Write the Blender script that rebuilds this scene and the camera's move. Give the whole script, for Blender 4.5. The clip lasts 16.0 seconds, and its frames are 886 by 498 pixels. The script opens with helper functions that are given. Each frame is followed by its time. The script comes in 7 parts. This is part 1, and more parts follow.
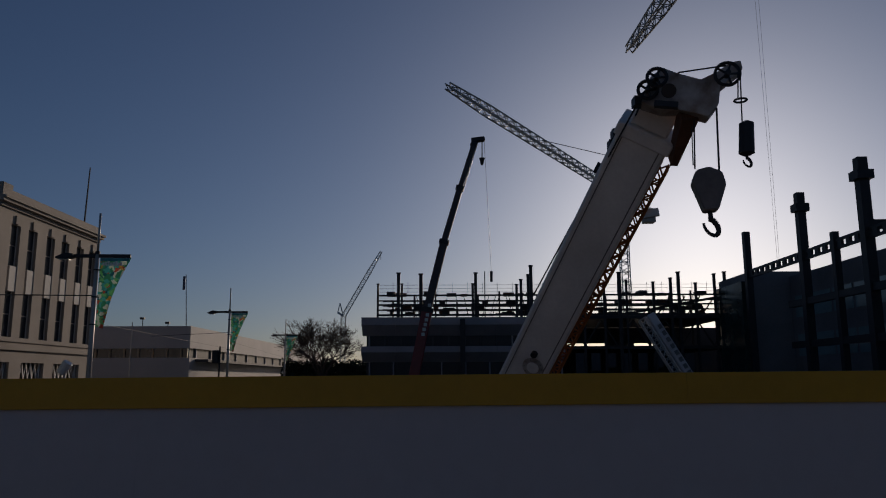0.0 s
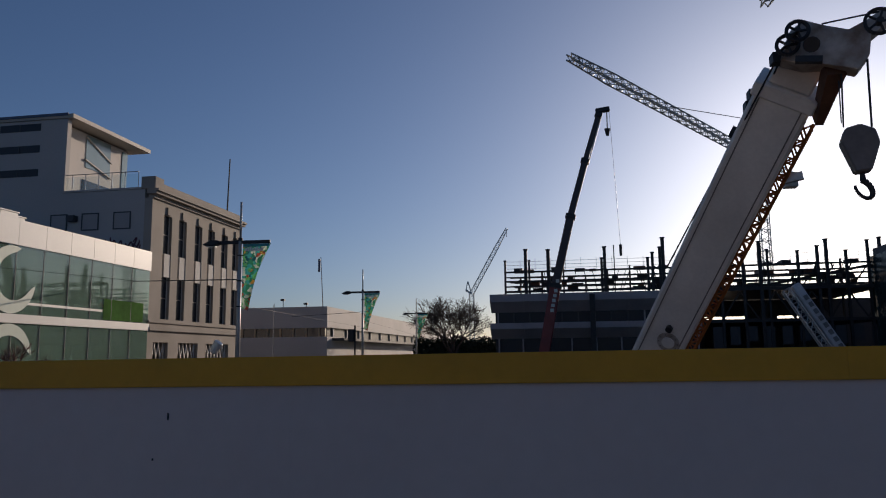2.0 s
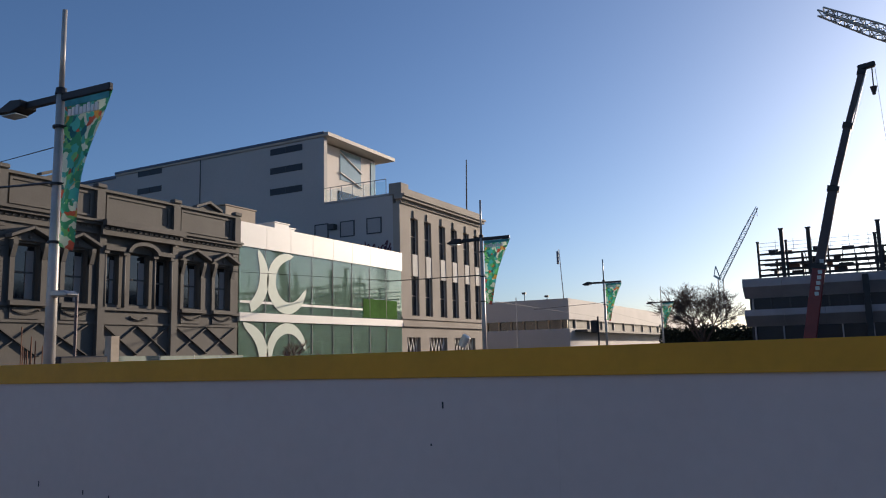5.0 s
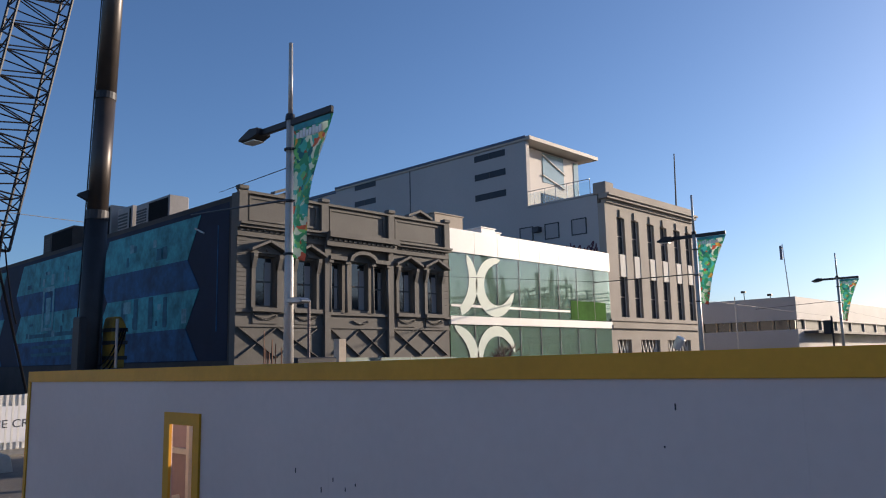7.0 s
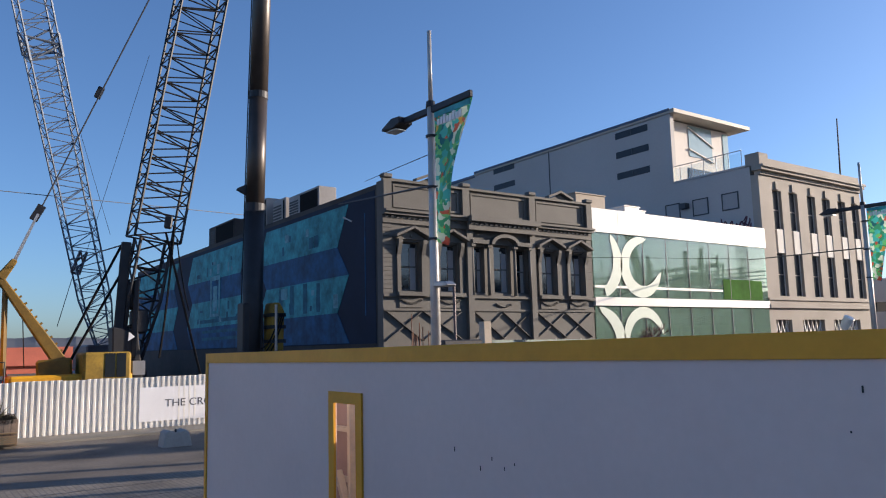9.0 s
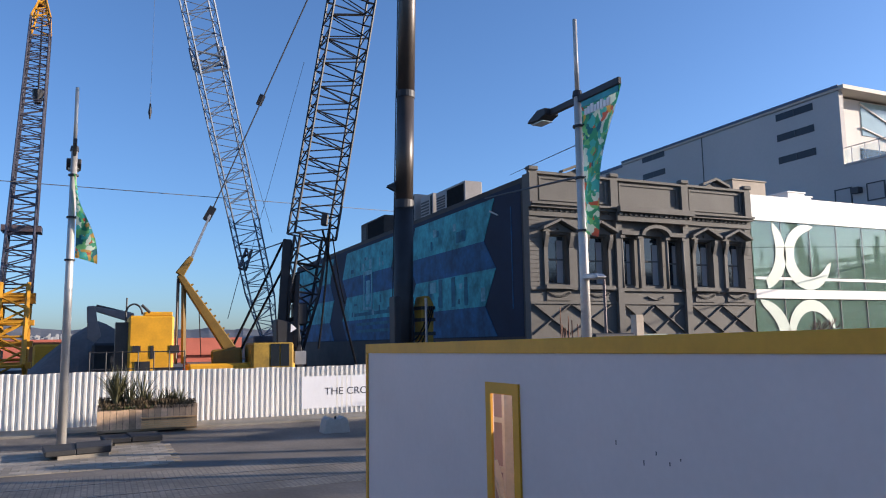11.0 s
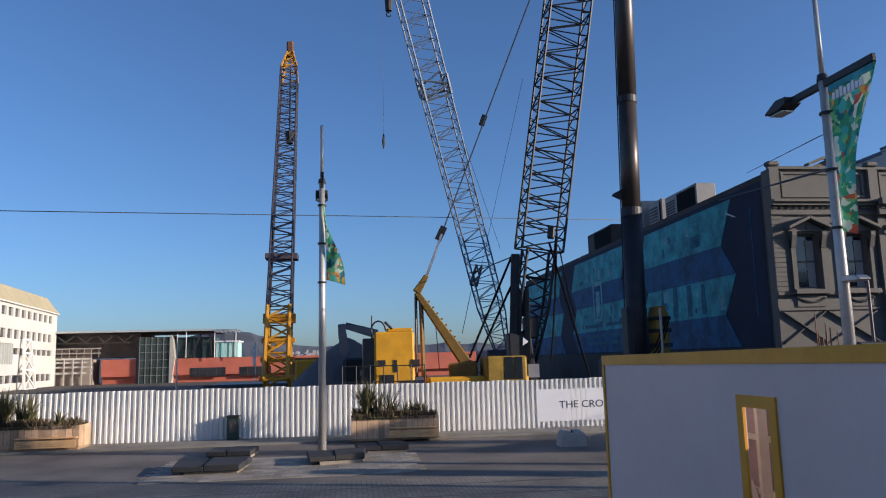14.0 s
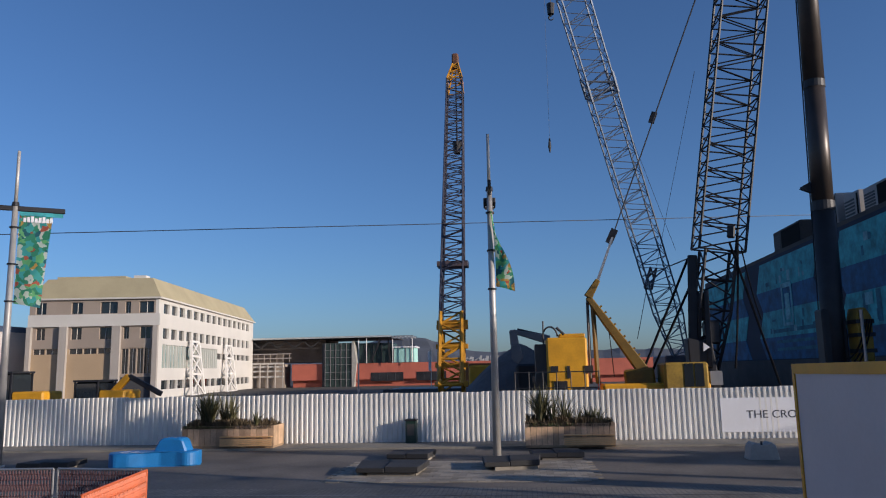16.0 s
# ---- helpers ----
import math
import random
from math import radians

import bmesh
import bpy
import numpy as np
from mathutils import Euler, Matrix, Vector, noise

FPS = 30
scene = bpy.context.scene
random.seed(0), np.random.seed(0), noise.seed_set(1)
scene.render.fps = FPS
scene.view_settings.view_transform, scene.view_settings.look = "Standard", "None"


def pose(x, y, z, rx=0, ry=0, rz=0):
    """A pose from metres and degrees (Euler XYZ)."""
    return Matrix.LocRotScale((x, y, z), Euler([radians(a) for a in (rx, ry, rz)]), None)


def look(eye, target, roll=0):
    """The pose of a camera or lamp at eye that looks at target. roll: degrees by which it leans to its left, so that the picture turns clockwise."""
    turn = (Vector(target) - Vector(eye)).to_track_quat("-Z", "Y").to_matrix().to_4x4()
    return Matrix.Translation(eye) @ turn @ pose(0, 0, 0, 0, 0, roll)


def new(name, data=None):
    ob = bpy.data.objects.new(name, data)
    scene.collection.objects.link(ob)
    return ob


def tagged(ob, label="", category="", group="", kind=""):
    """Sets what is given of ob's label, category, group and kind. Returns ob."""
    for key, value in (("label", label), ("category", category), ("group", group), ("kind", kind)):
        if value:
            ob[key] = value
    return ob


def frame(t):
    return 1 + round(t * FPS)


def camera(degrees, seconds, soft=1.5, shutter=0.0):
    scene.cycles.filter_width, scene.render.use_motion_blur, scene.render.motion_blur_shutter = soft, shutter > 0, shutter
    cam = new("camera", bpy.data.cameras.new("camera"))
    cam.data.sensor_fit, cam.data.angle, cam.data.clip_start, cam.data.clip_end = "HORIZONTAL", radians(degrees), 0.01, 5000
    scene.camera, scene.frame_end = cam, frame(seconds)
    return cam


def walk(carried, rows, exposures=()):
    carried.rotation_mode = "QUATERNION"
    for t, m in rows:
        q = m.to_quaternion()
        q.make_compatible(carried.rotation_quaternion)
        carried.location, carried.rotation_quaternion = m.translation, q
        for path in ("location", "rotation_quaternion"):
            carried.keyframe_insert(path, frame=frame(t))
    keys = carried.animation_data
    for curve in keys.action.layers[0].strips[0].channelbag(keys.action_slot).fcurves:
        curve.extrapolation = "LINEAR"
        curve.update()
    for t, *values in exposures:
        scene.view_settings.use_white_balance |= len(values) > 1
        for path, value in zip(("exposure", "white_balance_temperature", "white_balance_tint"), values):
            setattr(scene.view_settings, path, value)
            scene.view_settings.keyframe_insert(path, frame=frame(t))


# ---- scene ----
cam = camera(61.0, 16.0, soft=1.1, shutter=0.0)
EYE = 2.7
PATH = [
    (0, pose(0.152, 0.117, 2.717, 99.82, 0.21, 0.20)),
    (0.5, pose(0.148, 0.118, 2.718, 99.51, 0.39, 2.78)),
    (1, pose(0.139, 0.121, 2.718, 99.12, 0.52, 5.25)),
    (1.5, pose(0.132, 0.124, 2.719, 98.63, 0.66, 7.72)),
    (2, pose(0.126, 0.121, 2.719, 98.14, 0.65, 9.95)),
    (2.5, pose(0.119, 0.117, 2.716, 97.81, 0.61, 12.04)),
    (3, pose(0.111, 0.113, 2.716, 97.64, 0.74, 14.30)),
    (3.5, pose(0.104, 0.109, 2.718, 97.50, 0.81, 16.68)),
    (4, pose(0.093, 0.103, 2.714, 97.36, 1.10, 19.49)),
    (4.5, pose(0.082, 0.095, 2.712, 97.31, 1.37, 22.82)),
    (5, pose(0.071, 0.082, 2.715, 97.87, 1.46, 28.16)),
    (5.2, pose(0.067, 0.077, 2.714, 98.19, 1.48, 30.73)),
    (7.5, pose(0.039, -0.023, 2.709, 98.24, 1.25, 45.99)),
    (8, pose(0.030, -0.032, 2.710, 98.15, 1.31, 48.42)),
    (8.5, pose(0.019, -0.040, 2.705, 97.80, 1.33, 51.02)),
    (9, pose(0.005, -0.052, 2.703, 97.36, 1.42, 54.55)),
    (11.3, pose(-0.009, -0.124, 2.691, 97.02, 1.07, 67.33)),
    (11.5, pose(-0.009, -0.126, 2.693, 96.96, 1.23, 68.57)),
    (12, pose(-0.014, -0.133, 2.691, 96.99, 1.16, 71.61)),
    (12.5, pose(-0.020, -0.136, 2.685, 97.24, 1.06, 74.32)),
    (13, pose(-0.028, -0.142, 2.685, 97.57, 1.07, 77.04)),
    (13.5, pose(-0.036, -0.148, 2.682, 98.06, 1.07, 79.62)),
    (14, pose(-0.035, -0.147, 2.681, 98.42, 1.42, 82.96)),
    (14.5, pose(-0.035, -0.136, 2.685, 98.88, 1.52, 86.82)),
    (15, pose(-0.037, -0.123, 2.691, 99.23, 1.41, 90.43)),
    (15.5, pose(-0.040, -0.114, 2.694, 99.40, 1.32, 93.44)),
    (16, pose(-0.046, -0.118, 2.699, 99.12, 1.16, 95.94)),
]
EXPOSURES = [(0.0, -1.7, 6700, 18), (1.5, -1.15, 6700, 18), (2.5, -0.32, 6700, 17), (3.0, -0.15, 6700, 16), (5.0, 0.25, 6700, 15), (9.0, 0.93, 6450, 15), (11.5, 1.13, 6250, 15), (13.0, 0.9, 6200, 15), (16.0, 0.2, 6050, 15)]
walk(cam, PATH, EXPOSURES)

# ---- sky, sun ----
SUN_AZ, SUN_EL = -19.4, 12.6   # degrees left of the y axis, degrees above the horizon
world = bpy.data.worlds.new("sky")
scene.world = world
world.use_nodes = True
wn = world.node_tree.nodes
sky = wn.new("ShaderNodeTexSky")
sky.sky_type = "NISHITA"
sky.sun_disc = False
sky.sun_elevation = radians(SUN_EL)
sky.sun_rotation = radians(-SUN_AZ)
sky.air_density, sky.dust_density, sky.ozone_density = 0.85, 1.05, 4.6
world.node_tree.links.new(sky.outputs[0], wn["Background"].inputs[0])
wn["Background"].inputs[1].default_value = 0.11
sun = new("sun", bpy.data.lights.new("sun", "SUN"))
sun.data.energy, sun.data.angle, sun.data.color = 4.2, radians(0.53), (1.0, 0.86, 0.68)
sun.matrix_world = look((0, 0, 0), (math.sin(radians(SUN_AZ)) * math.cos(radians(SUN_EL)),
                                    -math.cos(radians(SUN_AZ)) * math.cos(radians(SUN_EL)), -math.sin(radians(SUN_EL))))


# ---- materials ----
def material(name, base, rough=0.7, metal=0.0, vary=0.25, scale=3.0, fine=40.0, bump=0.15, dirt=None, pieces=0.0, spec=0.5):
    """Two scales of noise over a base colour, with a fine relief."""
    m = bpy.data.materials.new(name)
    m.use_nodes = True
    nt = m.node_tree
    n, l = nt.nodes, nt.links
    b = n["Principled BSDF"]
    b.inputs["Roughness"].default_value, b.inputs["Metallic"].default_value = rough, metal
    b.inputs["Specular IOR Level"].default_value = spec
    tc = n.new("ShaderNodeTexCoord")
    big, small = n.new("ShaderNodeTexNoise"), n.new("ShaderNodeTexNoise")
    big.inputs["Scale"].default_value, big.inputs["Detail"].default_value = scale, 5
    small.inputs["Scale"].default_value, small.inputs["Detail"].default_value = fine, 4
    for t in (big, small):
        l.new(tc.outputs["Object"], t.inputs["Vector"])
    ramp = n.new("ShaderNodeValToRGB")
    dark = dirt or tuple(c * (1 - vary) for c in base)
    ramp.color_ramp.elements[0].position, ramp.color_ramp.elements[1].position = 0.3, 0.62
    ramp.color_ramp.elements[0].color, ramp.color_ramp.elements[1].color = (*dark, 1), (*base, 1)
    l.new(big.outputs["Fac"], ramp.inputs[0])
    mix = n.new("ShaderNodeMix")
    mix.data_type, mix.blend_type = "RGBA", "MULTIPLY"
    mix.inputs["Factor"].default_value = vary
    l.new(ramp.outputs[0], mix.inputs[6])
    l.new(small.outputs["Fac"], mix.inputs[7])
    gain = n.new("ShaderNodeMix")
    gain.data_type, gain.blend_type = "RGBA", "MULTIPLY"
    gain.inputs["Factor"].default_value = 1.0
    g = 1 + vary * 0.5
    gain.inputs[7].default_value = (g, g, g, 1)
    l.new(mix.outputs[2], gain.inputs[6])
    l.new(gain.outputs[2], b.inputs["Base Color"])
    if bump:
        bp = n.new("ShaderNodeBump")
        bp.inputs["Strength"].default_value, bp.inputs["Distance"].default_value = bump, 0.02
        l.new(small.outputs["Fac"], bp.inputs["Height"])
        l.new(bp.outputs[0], b.inputs["Normal"])
    if pieces:
        info, mul = n.new("ShaderNodeObjectInfo"), n.new("ShaderNodeMapRange")
        mul.inputs["To Min"].default_value, mul.inputs["To Max"].default_value = 1 - pieces, 1 + pieces
        tone = n.new("ShaderNodeMix")
        tone.data_type, tone.blend_type = "RGBA", "MULTIPLY"
        tone.inputs["Factor"].default_value = 1.0
        l.new(info.outputs["Random"], mul.inputs["Value"])
        l.new(gain.outputs[2], tone.inputs[6])
        l.new(mul.outputs[0], tone.inputs[7])
        l.new(tone.outputs[2], b.inputs["Base Color"])
    return m


M = {}
M["asphalt"] = material("asphalt", (0.1, 0.088, 0.075), 0.85, vary=0.5, scale=0.5, fine=14, bump=0.4)
M["paving"] = material("paving", (0.24, 0.22, 0.185), 0.8, vary=0.3, scale=0.8, fine=25)
M["dirt"] = material("dirt", (0.14, 0.12, 0.1), 0.95, vary=0.4, scale=0.4, fine=8, bump=0.6)
M["hoarding_white"] = material("hoarding_white", (0.69, 0.568, 0.515), 0.55, vary=0.09, scale=0.9, fine=18, bump=0.04)
M["hoarding_yellow"] = material("hoarding_yellow", (0.76, 0.345, 0.012), 0.5, vary=0.14, scale=3, fine=30, bump=0.05)
M["fence_white"] = material("fence_white", (0.8, 0.775, 0.72), 0.5, vary=0.15, scale=0.9, fine=9, bump=0.02, pieces=0.06)
M["grey_render"] = material("grey_render", (0.13, 0.12, 0.106), 0.75, vary=0.25, scale=0.5, fine=12, bump=0.1)
M["stone"] = material("stone", (0.34, 0.295, 0.25), 0.8, vary=0.18, scale=0.35, fine=10, bump=0.1)
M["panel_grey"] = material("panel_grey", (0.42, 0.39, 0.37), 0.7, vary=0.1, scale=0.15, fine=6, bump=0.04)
M["white_panel"] = material("white_panel", (0.78, 0.75, 0.7), 0.4, vary=0.06, scale=0.3, fine=6, bump=0.02)
M["glass_dark"] = material("glass_dark", (0.02, 0.025, 0.03), 0.06, vary=0.1, scale=0.5, fine=3, bump=0, spec=0.8)
M["net_teal"] = material("net_teal", (0.05, 0.4, 0.45), 0.7, vary=0.6, scale=1.3, fine=5, bump=0.15)
M["net_blue"] = material("net_blue", (0.008, 0.1, 0.24), 0.7, vary=0.6, scale=1.3, fine=5, bump=0.15)
M["net_dark"] = material("net_dark", (0.01, 0.018, 0.045), 0.8, vary=0.3, scale=0.5, fine=5, bump=0.1)
M["black_steel"] = material("black_steel", (0.022, 0.022, 0.026), 0.55, 0.1, vary=0.3, scale=2, fine=20, bump=0.05)
M["blue_steel"] = material("blue_steel", (0.2, 0.235, 0.3), 0.45, 0.4, vary=0.25, scale=2, fine=20, bump=0.05)
M["galv"] = material("galv", (0.45, 0.44, 0.43), 0.4, 0.7, vary=0.2, scale=2, fine=20, bump=0.05)
M["crane_white"] = material("crane_white", (0.8, 0.765, 0.72), 0.5, vary=0.18, scale=0.8, fine=12, bump=0.03)
M["crane_yellow"] = material("crane_yellow", (0.7, 0.34, 0.012), 0.5, vary=0.22, scale=1.6, fine=14, bump=0.03)
M["crane_orange"] = material("crane_orange", (0.36, 0.12, 0.025), 0.55, vary=0.35, scale=1.0, fine=12, bump=0.03)
M["red_paint"] = material("red_paint", (0.24, 0.028, 0.028), 0.45, vary=0.25, scale=1.0, fine=12, bump=0.03)
M["red_wall"] = material("red_wall", (0.52, 0.14, 0.09), 0.8, vary=0.2, scale=0.3, fine=5, bump=0.05)
M["dark_wall"] = material("dark_wall", (0.06, 0.06, 0.065), 0.7, vary=0.25, scale=0.3, fine=5, bump=0.05)
M["concrete"] = material("concrete", (0.42, 0.4, 0.36), 0.85, vary=0.25, scale=0.8, fine=12, bump=0.15)
M["cream"] = material("cream", (0.6, 0.57, 0.52), 0.75, vary=0.1, scale=0.2, fine=6, bump=0.05)
M["tan"] = material("tan", (0.44, 0.32, 0.2), 0.8, vary=0.12, scale=0.2, fine=6, bump=0.05)
M["roof_tan"] = material("roof_tan", (0.42, 0.36, 0.22), 0.75, vary=0.15, scale=0.3, fine=6, bump=0.05)
M["timber"] = material("timber", (0.36, 0.24, 0.14), 0.75, vary=0.35, scale=2, fine=18, bump=0.2)
M["hill"] = material("hill", (0.085, 0.095, 0.115), 0.95, vary=0.35, scale=0.004, fine=0.03, bump=0)
M["leaf"] = material("leaf", (0.09, 0.12, 0.04), 0.6, vary=0.4, scale=4, fine=20, bump=0.1)
M["bark"] = material("bark", (0.11, 0.08, 0.065), 0.9, vary=0.3, scale=4, fine=20, bump=0.2)
M["blue_plastic"] = material("blue_plastic", (0.015, 0.17, 0.44), 0.45, vary=0.2, scale=2, fine=20, bump=0.03)


M["ply"] = material("ply", (0.5, 0.36, 0.31), 0.7, vary=0.2, scale=1.5, fine=14, bump=0.05)
M["pine"] = material("pine", (0.85, 0.75, 0.58), 0.7, vary=0.2, scale=2, fine=20, bump=0.05)
M["road"] = material("road", (0.185, 0.158, 0.13), 0.8, vary=0.55, scale=0.4, fine=12, bump=0.4)
M["rail_steel"] = material("rail_steel", (0.12, 0.11, 0.1), 0.35, 0.8, vary=0.3, scale=1, fine=20, bump=0.1)


def sett_material():
    """Small worn stone setts in courses, with dark joints and uneven tone."""
    m = material("setts", (0.25, 0.225, 0.19), 0.8, vary=0.45, scale=0.6, fine=9, bump=0.5)
    n, l = m.node_tree.nodes, m.node_tree.links
    b = n["Principled BSDF"]
    tone = b.inputs["Base Color"].links[0].from_socket
    tc, br, mul = n.new("ShaderNodeTexCoord"), n.new("ShaderNodeTexBrick"), n.new("ShaderNodeMix")
    br.inputs["Scale"].default_value = 1.0
    br.inputs["Brick Width"].default_value, br.inputs["Row Height"].default_value = 0.2, 0.11
    br.inputs["Mortar Size"].default_value = 0.012
    br.inputs["Color1"].default_value, br.inputs["Color2"].default_value = (1.06, 1.03, 1.0, 1), (0.82, 0.81, 0.8, 1)
    br.inputs["Mortar"].default_value = (0.62, 0.61, 0.6, 1)
    mul.data_type, mul.blend_type = "RGBA", "MULTIPLY"
    mul.inputs["Factor"].default_value = 1.0
    l.new(tc.outputs["Object"], br.inputs["Vector"])
    l.new(tone, mul.inputs[6])
    l.new(br.outputs["Color"], mul.inputs[7])
    l.new(mul.outputs[2], b.inputs["Base Color"])
    return m


M["setts"] = sett_material()
M["paver"] = material("paver", (0.31, 0.27, 0.215), 0.8, vary=0.25, scale=1.2, fine=18, bump=0.15, pieces=0.25)
M["bluestone"] = material("bluestone", (0.032, 0.031, 0.031), 0.75, vary=0.35, scale=1.5, fine=18, bump=0.3)
M["sign_white"] = material("sign_white", (0.74, 0.74, 0.76), 0.5, vary=0.05, scale=1, fine=8, bump=0)
M["ink"] = material("ink", (0.05, 0.055, 0.075), 0.6, vary=0.1, bump=0)
M["bin_green"] = material("bin_green", (0.015, 0.04, 0.03), 0.5, vary=0.25, bump=0.05)
M["brick_dark"] = material("brick_dark", (0.07, 0.062, 0.058), 0.9, vary=0.35, scale=0.6, fine=7, bump=0.3)
M["grey_dark"] = material("grey_dark", (0.085, 0.078, 0.07), 0.7, vary=0.2, scale=1, fine=12, bump=0.1)
M["net_print"] = material("net_print", (0.022, 0.15, 0.22), 0.75, vary=0.5, scale=1.4, fine=5, bump=0.05)
M["ac_grey"] = material("ac_grey", (0.3, 0.28, 0.27), 0.6, vary=0.2, scale=0.6, fine=8, bump=0.05)
M["tan_panel"] = material("tan_panel", (0.36, 0.29, 0.22), 0.7, vary=0.15, scale=0.6, fine=8, bump=0.05)
M["galv_light"] = material("galv_light", (0.5, 0.53, 0.52), 0.4, 0.3, vary=0.1, scale=1, fine=12, bump=0.02)
M["inner_wall"] = material("inner_wall", (0.36, 0.42, 0.39), 0.8, vary=0.5, scale=0.25, fine=2, bump=0)
M["green_print"] = material("green_print", (0.06, 0.17, 0.03), 0.85, vary=0.4, scale=0.6, fine=3, bump=0, spec=0.05)
M["decal"] = material("decal", (0.5, 0.58, 0.49), 0.5, vary=0.05, bump=0)
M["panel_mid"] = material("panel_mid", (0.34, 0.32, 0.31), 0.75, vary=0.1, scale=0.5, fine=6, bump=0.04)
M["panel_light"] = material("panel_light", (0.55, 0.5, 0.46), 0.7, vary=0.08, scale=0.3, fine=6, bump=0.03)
M["scrawl"] = material("scrawl", (0.11, 0.025, 0.045), 0.6, vary=0.4, scale=1.5, fine=6, bump=0)
M["roof_edge"] = material("roof_edge", (0.42, 0.37, 0.31), 0.6, vary=0.1, scale=0.5, fine=6, bump=0.03)
M["roof_blue"] = material("roof_blue", (0.06, 0.085, 0.14), 0.5, vary=0.15, scale=0.5, fine=6, bump=0.03)
M["glass_sky"] = material("glass_sky", (0.25, 0.35, 0.36), 0.1, vary=0.15, scale=0.3, fine=2, bump=0, spec=1.0)
M["taupe"] = material("taupe", (0.33, 0.27, 0.22), 0.8, vary=0.12, scale=0.3, fine=6, bump=0.03)
M["taupe_light"] = material("taupe_light", (0.4, 0.36, 0.32), 0.8, vary=0.12, scale=0.3, fine=6, bump=0.03)
M["window_dark"] = material("window_dark", (0.045, 0.046, 0.052), 0.4, vary=0.5, scale=0.7, fine=3, bump=0, spec=0.12)
M["rubber"] = material("rubber", (0.012, 0.012, 0.013), 0.9, vary=0.2, scale=3, fine=20, bump=0.02, spec=0.1)
# mottled darker copy of the crane yellow, with building shade put into the colour
M["shaded_yellow"] = material("shaded_yellow", (0.36, 0.22, 0.025), 0.7, vary=0.5, scale=1.5, fine=14, bump=0.05)
M["grass_blade"] = material("grass_blade", (0.13, 0.12, 0.05), 0.6, vary=0.5, scale=3, fine=12, bump=0)
M["heather"] = material("heather", (0.11, 0.075, 0.035), 0.8, vary=0.4, scale=3, fine=12, bump=0)
M["barrier_red"] = material("barrier_red", (0.6, 0.13, 0.04), 0.5, vary=0.2, scale=2, fine=15, bump=0.03)
M["mesh_maroon"] = material("mesh_maroon", (0.1, 0.045, 0.05), 0.7, vary=0.3, scale=2, fine=15, bump=0.1)
M["gravel_mound"] = material("gravel_mound", (0.13, 0.13, 0.135), 0.95, vary=0.3, scale=0.5, fine=6, bump=0.5)
M["house_white"] = material("house_white", (0.42, 0.41, 0.4), 0.8, vary=0.2, scale=0.05, fine=1, bump=0)
M["teal_screen"] = material("teal_screen", (0.35, 0.62, 0.56), 0.6, vary=0.1, bump=0)
M["cone_red"] = material("cone_red", (0.7, 0.06, 0.04), 0.5, vary=0.1, bump=0)
M["crane_scuffed"] = material("crane_scuffed", (0.5, 0.47, 0.44), 0.6, vary=0.3, scale=2.2, fine=14, bump=0.15, dirt=(0.2, 0.14, 0.1))
M["boom_pale"] = material("boom_pale", (0.62, 0.6, 0.6), 0.55, vary=0.25, scale=1, fine=10, bump=0.05)
M["crane_grey"] = material("crane_grey", (0.2, 0.18, 0.17), 0.6, vary=0.3, scale=1.5, fine=12, bump=0.1)
M["rust_dark"] = material("rust_dark", (0.16, 0.07, 0.04), 0.8, vary=0.4, scale=2, fine=14, bump=0.2)
M["crane_dark"] = material("crane_dark", (0.06, 0.045, 0.05), 0.5, vary=0.3, scale=1, fine=12, bump=0.05)
M["crane_slate"] = material("crane_slate", (0.13, 0.095, 0.1), 0.5, 0.2, vary=0.3, scale=1, fine=12, bump=0.05)
M["mast_brown"] = material("mast_brown", (0.075, 0.06, 0.052), 0.4, 0.3, vary=0.3, scale=1, fine=12, bump=0.05)
M["timber_pale"] = material("timber_pale", (0.5, 0.42, 0.33), 0.8, vary=0.2, scale=2, fine=15, bump=0.1)
M["mesh_green"] = material("mesh_green", (0.13, 0.17, 0.15), 0.8, vary=0.2, scale=2, fine=15, bump=0.1)
M["board"] = material("board", (0.66, 0.44, 0.27), 0.8, vary=0.35, scale=2, fine=16, bump=0.15, pieces=0.35)
M["bench_wood"] = material("bench_wood", (0.85, 0.5, 0.22), 0.6, vary=0.2, scale=2, fine=16, bump=0.1)
M["glass_teal"] = material("glass_teal", (0.06, 0.22, 0.22), 0.1, vary=0.3, scale=0.4, fine=2, bump=0, spec=0.8)
M["panel_pale"] = material("panel_pale", (0.45, 0.42, 0.4), 0.7, vary=0.12, scale=0.2, fine=5, bump=0.04)
M["twig_red"] = material("twig_red", (0.16, 0.06, 0.05), 0.8, vary=0.2, scale=3, fine=12, bump=0)
M["leaf_dark"] = material("leaf_dark", (0.035, 0.045, 0.025), 0.8, vary=0.4, scale=2, fine=12, bump=0)
M["site_grey"] = material("site_grey", (0.21, 0.205, 0.21), 0.75, vary=0.3, scale=0.3, fine=5, bump=0.05)
M["net_pale"] = material("net_pale", (0.16, 0.42, 0.48), 0.75, vary=0.5, scale=2, fine=6, bump=0.05)
M["mast_yellow"] = material("mast_yellow", (0.56, 0.26, 0.012), 0.55, vary=0.35, scale=1.2, fine=12, bump=0.04)
M["boom_ochre"] = material("boom_ochre", (0.2, 0.115, 0.012), 0.55, vary=0.4, scale=1.5, fine=14, bump=0.05)
M["mast_slate"] = material("mast_slate", (0.07, 0.068, 0.09), 0.5, 0.2, vary=0.3, scale=1, fine=12, bump=0.05)
